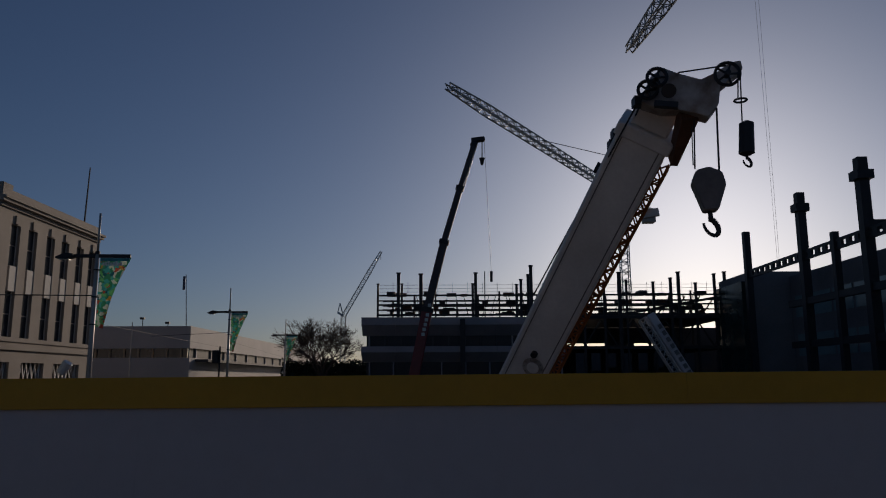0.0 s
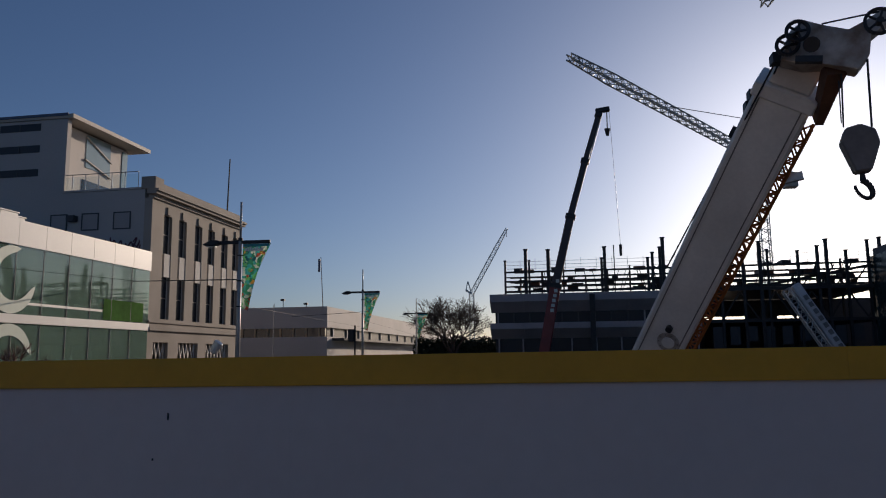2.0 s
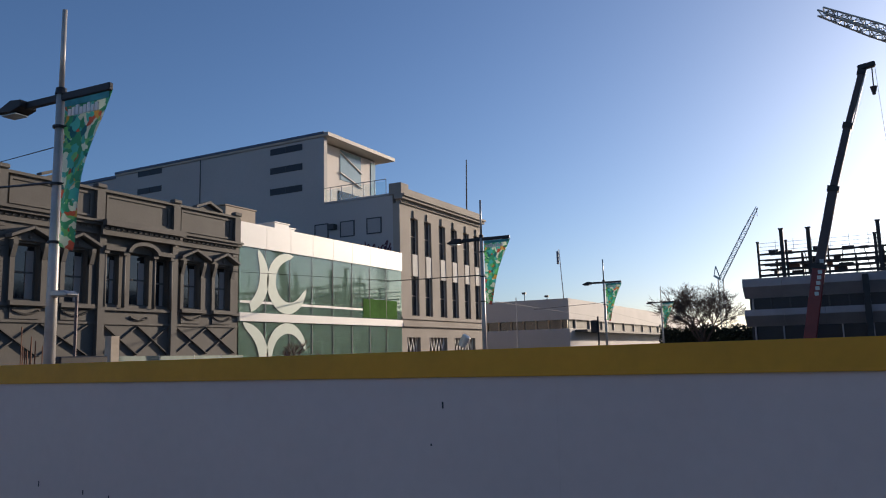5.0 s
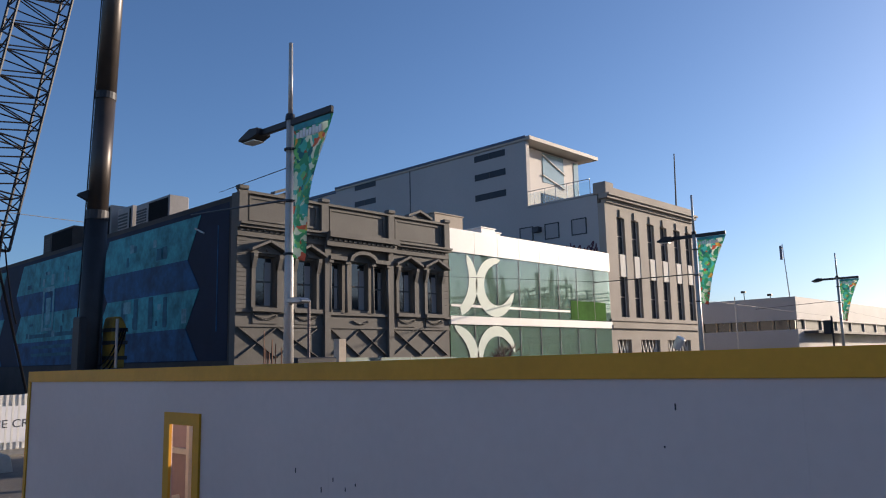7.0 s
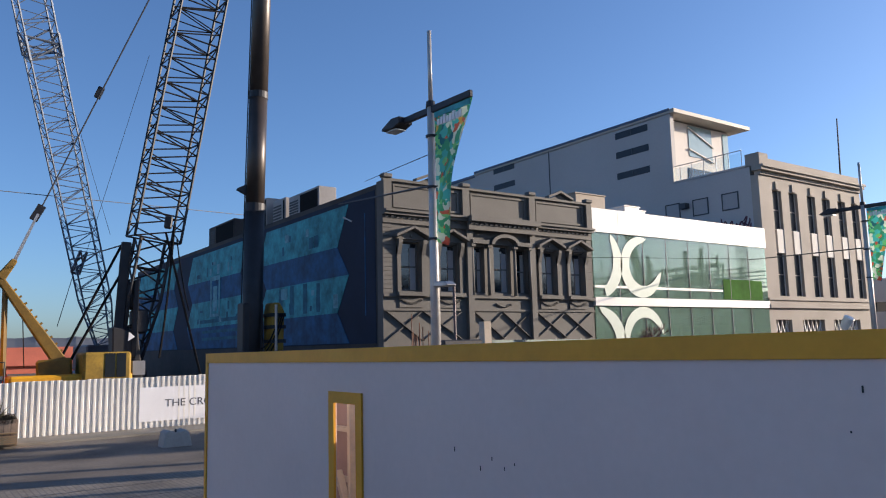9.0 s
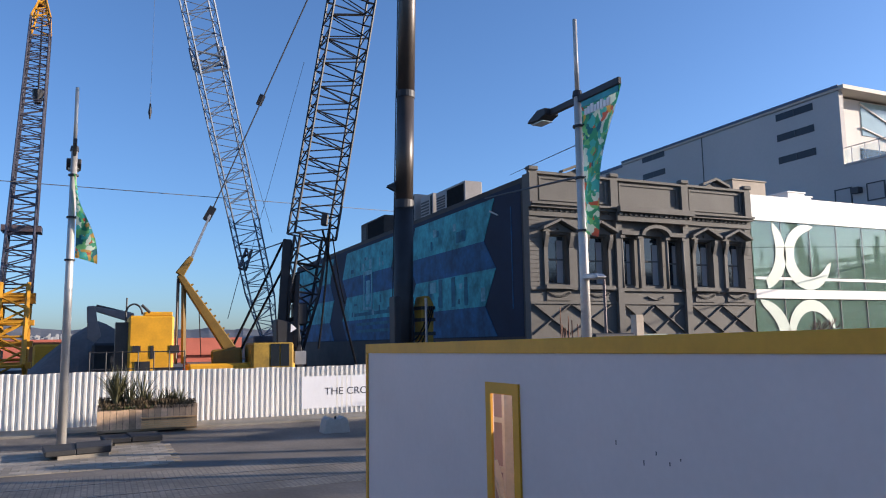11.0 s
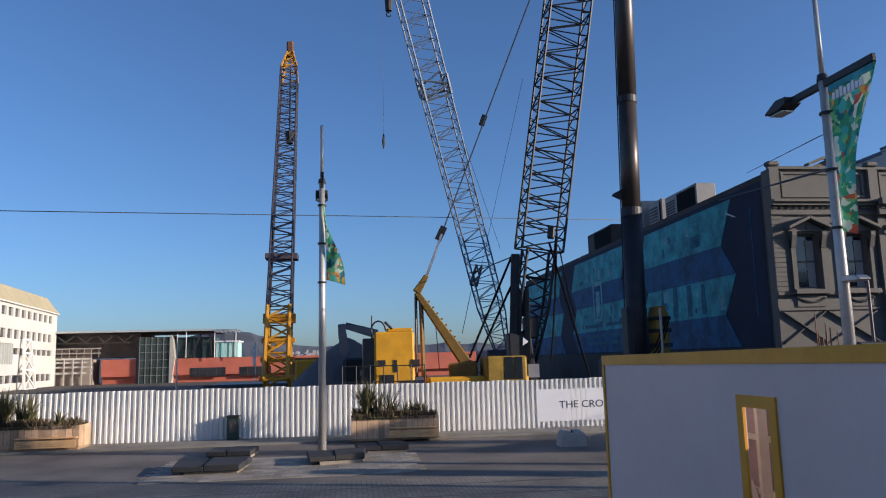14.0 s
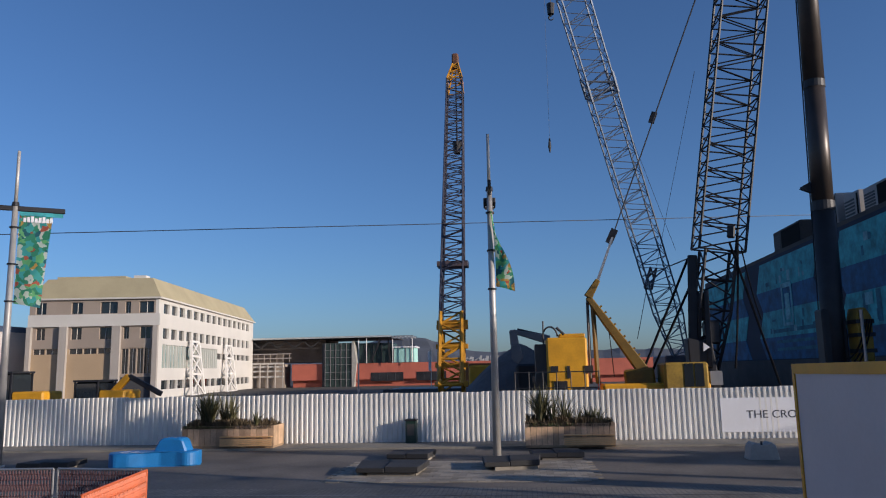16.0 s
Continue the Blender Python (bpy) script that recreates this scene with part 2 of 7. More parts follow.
M["post_steel"] = material("post_steel", (0.5, 0.47, 0.43), 0.42, 0.25, vary=0.2, scale=2, fine=20, bump=0.04)
M["glass_grey"] = material("glass_grey", (0.045, 0.07, 0.067), 0.2, vary=0.5, scale=0.35, fine=1.5, bump=0, spec=0.25)
M["hall_roof"] = material("hall_roof", (0.44, 0.43, 0.45), 0.7, vary=0.25, scale=0.2, fine=4, bump=0.03)
M["brick_brown"] = material("brick_brown", (0.15, 0.12, 0.1), 0.85, vary=0.35, scale=0.5, fine=5, bump=0.1)
M["spandrel_grey"] = material("spandrel_grey", (0.4, 0.37, 0.385), 0.75, vary=0.2, scale=0.4, fine=6, bump=0.05)


def pane_material(name, ior, film):
    """Clear, slightly green glass that lets light through and mirrors what stands across from it; film: share of a pale
    diffuse veil painted in for reflected brightness.
    """
    m = bpy.data.materials.new(name)
    m.use_nodes = True
    n, l = m.node_tree.nodes, m.node_tree.links
    out = n["Material Output"]
    n.remove(n["Principled BSDF"])
    clear, gloss, mix, fr = n.new("ShaderNodeBsdfTransparent"), n.new("ShaderNodeBsdfGlossy"), n.new("ShaderNodeMixShader"), n.new("ShaderNodeFresnel")
    clear.inputs[0].default_value = (0.66, 0.78, 0.74, 1) if film else (0.92, 0.95, 0.94, 1)
    gloss.inputs["Roughness"].default_value = 0.02
    gloss.inputs["Color"].default_value = (0.9, 1.0, 0.97, 1)
    fr.inputs["IOR"].default_value = ior
    l.new(fr.outputs[0], mix.inputs[0])
    l.new(clear.outputs[0], mix.inputs[1])
    l.new(gloss.outputs[0], mix.inputs[2])
    # pale diffuse colour mixed in to brighten the glass like reflected sky
    reflection_veil, over = n.new("ShaderNodeBsdfDiffuse"), n.new("ShaderNodeMixShader")
    reflection_veil.inputs["Color"].default_value = (0.5, 0.62, 0.57, 1)
    over.inputs[0].default_value = film
    l.new(mix.outputs[0], over.inputs[1])
    l.new(reflection_veil.outputs[0], over.inputs[2])
    l.new(over.outputs[0], out.inputs["Surface"])
    return m


M["pane_glass"] = pane_material("pane_glass", 1.9, 0.1)
M["pane_clear"] = pane_material("pane_clear", 1.35, 0.0)
M["glass_slit"] = material("glass_slit", (0.03, 0.032, 0.04), 0.35, vary=0.2, scale=0.5, fine=3, bump=0, spec=0.25)


def banner_material():
    """Printed street banner: leafy green and teal shapes with red, orange and white among them."""
    m = bpy.data.materials.new("banner_print")
    m.use_nodes = True
    n, l = m.node_tree.nodes, m.node_tree.links
    b = n["Principled BSDF"]
    b.inputs["Roughness"].default_value = 0.7
    tc, nz, vo, ramp = n.new("ShaderNodeTexCoord"), n.new("ShaderNodeTexNoise"), n.new("ShaderNodeTexVoronoi"), n.new("ShaderNodeValToRGB")
    nz.inputs["Scale"].default_value = 3.0
    add = n.new("ShaderNodeVectorMath")
    add.operation = "MULTIPLY_ADD"
    add.inputs[1].default_value = (0.5, 0.5, 0.5)
    l.new(tc.outputs["Object"], nz.inputs["Vector"])
    l.new(nz.outputs["Color"], add.inputs[0])
    l.new(tc.outputs["Object"], add.inputs[2])
    l.new(add.outputs[0], vo.inputs["Vector"])
    vo.inputs["Scale"].default_value = 6.0
    sep = n.new("ShaderNodeSeparateColor")
    l.new(vo.outputs["Color"], sep.inputs[0])
    l.new(sep.outputs[0], ramp.inputs[0])
    ramp.color_ramp.interpolation = "CONSTANT"
    cols = [(0.0, (0.07, 0.36, 0.22)), (0.22, (0.09, 0.48, 0.46)), (0.42, (0.2, 0.55, 0.25)), (0.58, (0.04, 0.2, 0.24)), (0.66, (0.55, 0.16, 0.1)), (0.75, (0.62, 0.7, 0.62)), (0.92, (0.62, 0.42, 0.12))]
    e = ramp.color_ramp.elements
    e[0].position, e[0].color = cols[0][0], (*cols[0][1], 1)
    e[1].position, e[1].color = cols[1][0], (*cols[1][1], 1)
    for p, c in cols[2:]:
        k = e.new(p)
        k.color = (*c, 1)
    l.new(ramp.outputs[0], b.inputs["Base Color"])
    thin, mix = n.new("ShaderNodeBsdfTranslucent"), n.new("ShaderNodeMixShader")
    mix.inputs[0].default_value = 0.28
    l.new(ramp.outputs[0], thin.inputs["Color"])
    l.new(b.outputs[0], mix.inputs[1])
    l.new(thin.outputs[0], mix.inputs[2])
    l.new(mix.outputs[0], n["Material Output"].inputs["Surface"])
    return m


M["banner"] = banner_material()


# ---- building blocks ----
def at(az, el, d):
    """The place d metres off across the ground, az degrees left of the y axis, el degrees above the eye."""
    a = radians(az)
    return Vector((-d * math.sin(a), d * math.cos(a), EYE + d * math.tan(radians(el))))


def add_box(bm, lo, hi, mtx=None):
    x0, y0, z0 = lo
    x1, y1, z1 = hi
    v = [bm.verts.new(mtx @ Vector(c) if mtx else c) for c in
         ((x0, y0, z0), (x1, y0, z0), (x1, y1, z0), (x0, y1, z0), (x0, y0, z1), (x1, y0, z1), (x1, y1, z1), (x0, y1, z1))]
    for f in ((3, 2, 1, 0), (4, 5, 6, 7), (0, 1, 5, 4), (1, 2, 6, 5), (2, 3, 7, 6), (3, 0, 4, 7)):
        bm.faces.new([v[i] for i in f])
    return bm


def add_tube(bm, a, b, r0, r1=None, n=6):
    """A round bar from a to b."""
    a, b = Vector(a), Vector(b)
    r1 = r0 if r1 is None else r1
    q = (b - a).to_track_quat("Z", "Y")
    rings = []
    for p, r in ((a, r0), (b, r1)):
        rings.append([bm.verts.new(p + q @ Vector((r * math.cos(2 * math.pi * i / n), r * math.sin(2 * math.pi * i / n), 0))) for i in range(n)])
    for i in range(n):
        j = (i + 1) % n
        bm.faces.new((rings[0][i], rings[0][j], rings[1][j], rings[1][i]))
    bm.faces.new(rings[0][::-1])
    bm.faces.new(rings[1])
    return bm


def add_beam(bm, a, b, w, h, w2=None, h2=None, up=(0, 0, 1)):
    """A square bar from a to b, w across and h deep."""
    a, b = Vector(a), Vector(b)
    d = (b - a).normalized()
    s = d.cross(Vector(up))
    s = s.normalized() if s.length > 1e-4 else Vector((1, 0, 0))
    u = s.cross(d).normalized()
    w2, h2 = w2 or w, h2 or h
    v = []
    for p, ww, hh in ((a, w, h), (b, w2, h2)):
        v += [bm.verts.new(p + s * sx * ww / 2 + u * sz * hh / 2) for sx, sz in ((-1, -1), (1, -1), (1, 1), (-1, 1))]
    for f in ((0, 1, 2, 3), (7, 6, 5, 4), (4, 5, 1, 0), (5, 6, 2, 1), (6, 7, 3, 2), (7, 4, 0, 3)):
        bm.faces.new([v[i] for i in f])
    return bm


def add_prism(bm, outline, axis, lo, hi):
    """An outline of (a, b) pairs pushed along an axis: 'x' takes (y, z), 'y' takes (x, z), 'z' takes (x, y)."""
    def put(a, b, c):
        return {"x": (c, a, b), "y": (a, c, b), "z": (a, b, c)}[axis]
    r0 = [bm.verts.new(put(a, b, lo)) for a, b in outline]
    r1 = [bm.verts.new(put(a, b, hi)) for a, b in outline]
    bm.faces.new(r0)
    bm.faces.new(r1[::-1])
    for i in range(len(outline)):
        j = (i + 1) % len(outline)
        bm.faces.new((r0[j], r0[i], r1[i], r1[j]))
    return bm


def thing(name, label, category, group="", kind="", m=None):
    ob = new(name)
    if m is not None:
        ob.matrix_basis = m
    return tagged(ob, label, category, group, kind)


def part(name, bm, mat, parent=None, label="", m=None, bevel=0.0, smooth=False):
    """Links a bmesh as one mesh object under a thing or a part."""
    if bevel:
        bmesh.ops.bevel(bm, geom=bm.edges[:], offset=bevel, segments=1, affect="EDGES", clamp_overlap=True)
    bmesh.ops.recalc_face_normals(bm, faces=bm.faces[:])
    me = bpy.data.meshes.new(name)
    if smooth:
        for f in bm.faces:
            f.smooth = True
    bm.to_mesh(me)
    bm.free()
    me.materials.append(M[mat] if isinstance(mat, str) else mat)
    ob = new(name, me)
    ob.parent = parent
    if m is not None:
        ob.matrix_basis = m
    if label:
        ob["label"] = label
    return ob


def box(name, lo, hi, mat, parent=None, label="", bevel=0.0):
    return part(name, add_box(bmesh.new(), lo, hi), mat, parent, label, bevel=bevel)


def wall_with_openings(bm, axis, plane, depth, a0, a1, z0, z1, holes):
    """A wall in a plane across `axis`, from a0 to a1 and z0 to z1, with holes (a0, a1, z0, z1) that go through it."""
    xs = sorted({a0, a1, *[h[0] for h in holes], *[h[1] for h in holes]})
    zs = sorted({z0, z1, *[h[2] for h in holes], *[h[3] for h in holes]})
    for i in range(len(xs) - 1):
        for j in range(len(zs) - 1):
            cx, cz = (xs[i] + xs[i + 1]) / 2, (zs[j] + zs[j + 1]) / 2
            if any(h[0] < cx < h[1] and h[2] < cz < h[3] for h in holes):
                continue
            p, q = sorted((plane, plane + depth))
            if axis == "x":
                add_box(bm, (p, xs[i], zs[j]), (q, xs[i + 1], zs[j + 1]))
            else:
                add_box(bm, (xs[i], p, zs[j]), (xs[i + 1], q, zs[j + 1]))
    bmesh.ops.remove_doubles(bm, verts=bm.verts[:], dist=0.0005)
    seen = {}
    for f in bm.faces:
        seen.setdefault(frozenset(f.verts), []).append(f)
    bmesh.ops.delete(bm, geom=[f for fs in seen.values() if len(fs) > 1 for f in fs], context="FACES_ONLY")
    return bm


# ---- ground ----
bm = bmesh.new()
add_box(bm, (-4500, -4500, -0.5), (4500, 4500, 0.0))
tagged(part("ground", bm, "asphalt"), "dark grey asphalt ground of a city square", "ground", kind="structure")

# ---- hoarding ----
HX0, HX1, HY = -7.75, 14.0, 2.5


def hoarding_top(x):
    """The height of the hoarding's top, which climbs a little to the east."""
    return 2.73 + 0.0056 * x


hoarding = thing("hoarding", "white painted plywood hoarding with mustard yellow trim boards", "hoarding", kind="structure")
y1 = HY + 0.02
sheet_edges = [HX0, -5.01 - 0.6, -3.2, -0.8, 1.6, 4.0, 6.4, 8.8, 11.2, HX1]
for i in range(len(sheet_edges) - 1):
    a, b = sheet_edges[i] + 0.0002, sheet_edges[i + 1] - 0.0002
    holes = [(-4.95, -4.59, 0.88, 2.34)] if a < -4.7 < b else []
    part("plywood_sheet", wall_with_openings(bmesh.new(), "y", HY, 0.02, a, b, 0.0, hoarding_top(a) - 0.06, holes), "hoarding_white", hoarding)
board_edges = [HX0 - 0.02, -3.9, 0.9, 5.7, 10.5, HX1]
for a, b in zip(board_edges, board_edges[1:]):
    za, zb = hoarding_top(a), hoarding_top(b)
    part("top_board", add_prism(bmesh.new(), [(a, za - 0.095), (b - 0.0004, zb - 0.095), (b - 0.0004, zb), (a, za)], "y", HY - 0.012, HY + 0.1), "hoarding_yellow", hoarding, "mustard yellow top board", bevel=0.0006)
box("end_board", (HX0 - 0.02, HY - 0.012, 0.0), (HX0 + 0.04, HY + 0.1, hoarding_top(HX0) - 0.097), "hoarding_yellow", hoarding, "mustard yellow end board")
for x in (-7.6, -6.4, -5.5, -4.3, -3.0, -1.8, -0.6, 0.6, 1.8, 3.0, 4.2, 5.4, 6.6, 7.8, 9.0, 10.2, 11.4, 12.6, 13.8):
    box("stud", (x, HY + 0.0205, 0.0), (x + 0.05, HY + 0.098, hoarding_top(x) - 0.098), "timber", hoarding)
peep = thing("viewing_window", "tall narrow viewing window in a yellow timber frame", "window", kind="structure")
for a, b, c, d in ((-5.01, -4.93, 0.85, 2.4), (-4.61, -4.53, 0.85, 2.4), (-4.93, -4.61, 2.32, 2.4), (-4.93, -4.61, 0.82, 0.9)):
    box("frame_board", (a, HY - 0.016, c), (b, HY + 0.003, d), "hoarding_yellow", peep)
ply = thing("site_hut", "raw plywood hut wall with sawn timber bracing behind the hoarding", "hut")
box("plywood_wall", (-7.8, 3.6, 0.0), (-4.0, 3.62, 2.3), "ply", ply)
box("plywood_side", (-7.82, 3.0, 0.0), (-7.8, 3.62, 2.3), "ply", ply)
part("brace", add_beam(bmesh.new(), (-6.78, 3.48, 1.52), (-6.42, 3.48, 0.92), 0.07, 0.05), "pine", ply, "pale pine diagonal brace")
part("rail", add_beam(bmesh.new(), (-7.0, 3.575, 1.43), (-6.3, 3.575, 1.43), 0.035, 0.05), "pine", ply)
part("rail", add_beam(bmesh.new(), (-7.8, 3.575, 1.91), (-4.0, 3.575, 1.91), 0.035, 0.05), "pine", ply)
part("post", add_beam(bmesh.new(), (-6.55, 3.52, 0.0), (-6.55, 3.52, 2.3), 0.05, 0.09), "pine", ply)
for x, z, h in ((-1.23, 2.53, 0.035), (-3.49, 2.13, 0.04), (-3.16, 2.11, 0.03), (-3.26, 2.05, 0.04), (-1.28, 2.39, 0.012), (-3.06, 2.07, 0.03), (-2.98, 2.1, 0.02)):
    box("scuff", (x - 0.002, HY - 0.003, z - h / 3), (x + 0.003, HY - 0.0005, z + h / 3), "black_steel", hoarding, "small dark scuff")

# ---- paving, tram track, kerbs ----
tagged(box("road", (-26.5, -160, 0.0), (-9.2, 260, 0.012), "road"), "worn grey asphalt roadway with tram rails", "road", kind="structure")
tagged(box("pavement_west", (-28.9, -160, 0.0), (-26.5, 300, 0.08), "paving"), "grey paved strip along the site fence", "pavement", kind="structure")
for k, x in enumerate((-16.9, -15.5, -12.9, -11.5)):
    tagged(box("tram_rail", (x, -160, 0.012), (x + 0.07, 260, 0.02), "rail_steel"), "worn steel tram rail set in the road", "rail", "tram rails", "structure")
tagged(box("track_bed", (-17.9, -160, 0.0122), (-14.6, 260, 0.0155), "setts"), "band of small grey paving setts round the tram track", "paving", kind="structure")
patch = thing("paved_patch", "pale paved patch in the asphalt", "paving", kind="structure")
random.seed(4)
for i in range(21):
    for j in range(16):
        y0 = -5.2 + i * 0.34
        x0 = -22.9 + j * 0.26
        if y0 + 0.34 > 1.8 + (x0 + 23) * -0.05:
            continue
        box("paver", (x0 + 0.005, y0 + 0.006 + 0.17 * (j % 2), 0.012), (x0 + 0.255, y0 + 0.334 + 0.17 * (j % 2), 0.03 + random.uniform(0, 0.005)), "paver", patch)


def low_slab(pts, h, label):
    """A low stone slab seat with worn edges."""
    t = thing("stone_slab", label, "stone slab", "low stone slabs")
    c = (sum(p[0] for p in pts) / len(pts), sum(p[1] for p in pts) / len(pts))
    low = [(c[0] + (p[0] - c[0]) * 0.9, c[1] + (p[1] - c[1]) * 0.78 + 0.12) for p in pts]
    part("base", add_prism(bmesh.new(), low, "z", 0.0, h - 0.148), "paver", t)
    k = 0.46
    mid0 = tuple(pts[0][i] + (pts[1][i] - pts[0][i]) * k for i in (0, 1))
    mid1 = tuple(pts[3][i] + (pts[2][i] - pts[3][i]) * k for i in (0, 1))
    lower = [(p[0], p[1] + 0.006) for p in (mid0, mid1)]
    part("top_stone", add_prism(bmesh.new(), [pts[0], mid0, mid1, pts[3]], "z", h - 0.145, h - 0.015), "bluestone", t, bevel=0.02)
    part("top_stone", add_prism(bmesh.new(), [lower[0], pts[1], pts[2], lower[1]], "z", h - 0.145, h + 0.01), "bluestone", t, bevel=0.02)
    return t


low_slab([(-19.8, -4.5), (-19.7, -2.85), (-21.3, -2.75), (-21.5, -4.7)], 0.25, "low dark bluestone slab seat on the square")
low_slab([(-23.2, -4.3), (-23.0, -3.0), (-24.3, -2.9), (-24.5, -4.3)], 0.22, "low dark bluestone slab seat behind another")
low_slab([(-20.6, -1.2), (-20.9, 0.25), (-22.2, 0.3), (-22.1, -1.35)], 0.27, "low dark bluestone slab beside the lamp post")
low_slab([(-22.9, 0.1), (-22.9, 1.6), (-24.0, 1.5), (-24.1, 0.0)], 0.24, "low dark bluestone slab near the planter")
low_slab([(-21.7, -15.2), (-21.6, -13.5), (-22.8, -13.6), (-22.9, -15.0)], 0.22, "low worn concrete slab near the blue bench")
blk = thing("concrete_block", "pale concrete barrier block with lifting notch", "concrete block")
part("block", add_prism(bmesh.new(), [(6.15, 0), (6.98, 0), (6.9, 0.4), (6.78, 0.5), (6.66, 0.4), (6.46, 0.4), (6.34, 0.5), (6.22, 0.42)], "x", -23.2, -22.6), "concrete", blk, bevel=0.02)
part("lifting_eye", add_tube(bmesh.new(), (-22.9, 6.58, 0.38), (-22.9, 6.58, 0.5), 0.03), "black_steel", blk)

# ---- corrugated fence ----
FX = -28.4
fence = thing("site_fence", "white corrugated steel site fence", "fence", kind="structure")
bm = bmesh.new()
for k in range(4):
    y = k * 0.19
    add_prism(bm, [(0, y), (0.048, y + 0.022), (0.048, y + 0.085), (0, y + 0.107), (0, y + 0.19), (-0.012, y + 0.19), (-0.012, y)], "z", 0.0, 1.84)
first = part("fence_sheet", bm, "fence_white", fence)
first.matrix_basis = pose(FX, -45.0, 0.03)
random.seed(9)
n = 1
while -45 + n * 0.76 < 16:
    o = new("fence_sheet", first.data)
    o.parent = fence
    o.matrix_basis = pose(FX + random.uniform(-0.008, 0.008), -45 + n * 0.76, 0.03 + random.uniform(-0.015, 0.02), rx=random.uniform(-0.25, 0.25))
    n += 1
for y in range(-44, 16, 3):
    part("post", add_tube(bmesh.new(), (FX - 0.08, y, 0), (FX - 0.08, y, 1.7), 0.03), "galv", fence)
sign = thing("site_sign", "white printed site sign with dark capitals on the fence", "sign")
box("panel", (FX + 0.04, 6.88, 0.3), (FX + 0.05, 12.6, 1.5), "sign_white", sign)


def letter_mesh(text, size):
    """The mesh of a short text in the built-in font."""
    cu = bpy.data.curves.new("letter", "FONT")
    cu.body, cu.size, cu.extrude = text, size, 0.003
    tmp = new("letter", cu)
    me = bpy.data.meshes.new_from_object(tmp.evaluated_get(bpy.context.evaluated_depsgraph_get()))
    bpy.data.objects.remove(tmp)
    return me


def lettering(text, size, m, mat, parent):
    """One part for each letter, set out as the whole text would be."""
    for k, ch in enumerate(text):
        if ch == " ":
            continue
        me, run = letter_mesh(ch, size), letter_mesh(text[:k + 1], size)
        shift = max(v.co.x for v in run.vertices) - max(v.co.x for v in me.vertices)
        me.materials.append(M[mat])
        ob = new("letter", me)
        ob.parent, ob.matrix_basis = parent, m @ Matrix.Translation((shift, 0, 0))
        ob["label"] = "dark capital letter"


lettering("THE CRO", 0.38, Matrix.Translation((FX + 0.054, 7.75, 0.79)) @ Matrix(((0, 0, 1, 0), (1.08, 0, 0, 0), (0, 1, 0, 0), (0, 0, 0, 1))), "ink", sign)
bin_ = thing("litter_bin", "dark green litter bin against the fence", "bin")
box("body", (-28.3, -4.45, 0.08), (-27.95, -4.05, 0.86), "bin_green", bin_, bevel=0.02)
box("lid", (-28.32, -4.48, 0.862), (-27.93, -4.02, 0.93), "black_steel", bin_, bevel=0.02)
box("poster", (-27.948, -4.38, 0.35), (-27.942, -4.12, 0.75), "grey_dark", bin_)


# ---- buildings ----
def row_window(parent, y0, y1, z0, z1, x, mat="glass_dark", sash=True):
    """A sash window set back in a wall that faces +x."""
    w = part("window", add_box(bmesh.new(), (x - 0.02, y0, z0), (x, y1, z1)), mat, parent)
    if sash:
        f = bmesh.new()
        for a, b, c, d in ((y0, y0 + 0.07, z0, z1), (y1 - 0.07, y1, z0, z1), (y0 + 0.07, y1 - 0.07, z1 - 0.07, z1), (y0 + 0.07, y1 - 0.07, z0, z0 + 0.08),
                           (y0 + 0.07, y1 - 0.07, (z0 + z1) / 2 - 0.04, (z0 + z1) / 2 + 0.04)):
            add_box(f, (x + 0.004, a, c), (x + 0.05, b, d))
        part("sash", f, "grey_render", w)
    return w


GX, GY0, GY1 = -29.0, 17.36, 30.88
grey = thing("grey_victorian_building", "dark grey painted Victorian building with pedimented windows", "building")
wins = [(18.3, 19.4), (20.5, 21.6), (22.5, 23.25), (23.85, 24.95), (25.35, 26.1), (27.0, 28.1), (29.1, 30.2)]
holes = [(a, b, 5.25, 7.55 if i not in (3,) else 7.7) for i, (a, b) in enumerate(wins)]
part("front_wall", wall_with_openings(bmesh.new(), "x", GX, -0.45, GY0, GY1, 0.0, 10.3, holes), "grey_render", grey)
for i, (a, b) in enumerate(wins):
    row_window(grey, a + 0.002, b - 0.002, 5.252, 7.548 if i != 3 else 7.698, GX - 0.3)
box("side_wall", (-73, GY0, 0), (GX - 0.452, GY0 + 0.4, 10.2), "brick_dark", grey, "dark unpainted side wall")
box("back_wall", (-73, GY1 - 0.4, 0), (GX - 0.452, GY1, 10.0), "brick_dark", grey)
box("end_wall", (-73.4, GY0, 0), (-73.002, GY1, 9.8), "brick_dark", grey)
box("flat_roof", (-73, GY0 + 0.402, 9.6), (GX - 0.452, GY1 - 0.402, 9.8), "dark_wall", grey)
box("bay_front", (GX + 0.002, 22.05, 0.0), (GX + 0.22, 22.4, 8.35), "grey_render", grey)
box("bay_front", (GX + 0.002, 26.15, 0.0), (GX + 0.22, 26.5, 8.35), "grey_render", grey)
for nm, z0, z1, d in (("architrave", 8.35, 8.5, 0.12), ("frieze", 8.502, 8.72, 0.08), ("cornice", 8.722, 8.85, 0.3), ("cornice_lip", 8.852, 8.95, 0.42),
                      ("sill_band", 4.98, 5.12, 0.14), ("string_course", 4.35, 4.45, 0.08), ("parapet_coping", 10.3, 10.42, 0.16)):
    box(nm, (GX + 0.001, GY0 - 0.02, z0), (GX + d, GY1 - 0.01, z1), "grey_render", grey)
box("bay_cornice", (GX + 0.424, 22.0, 8.7), (GX + 0.7, 26.55, 8.97), "grey_render", grey)
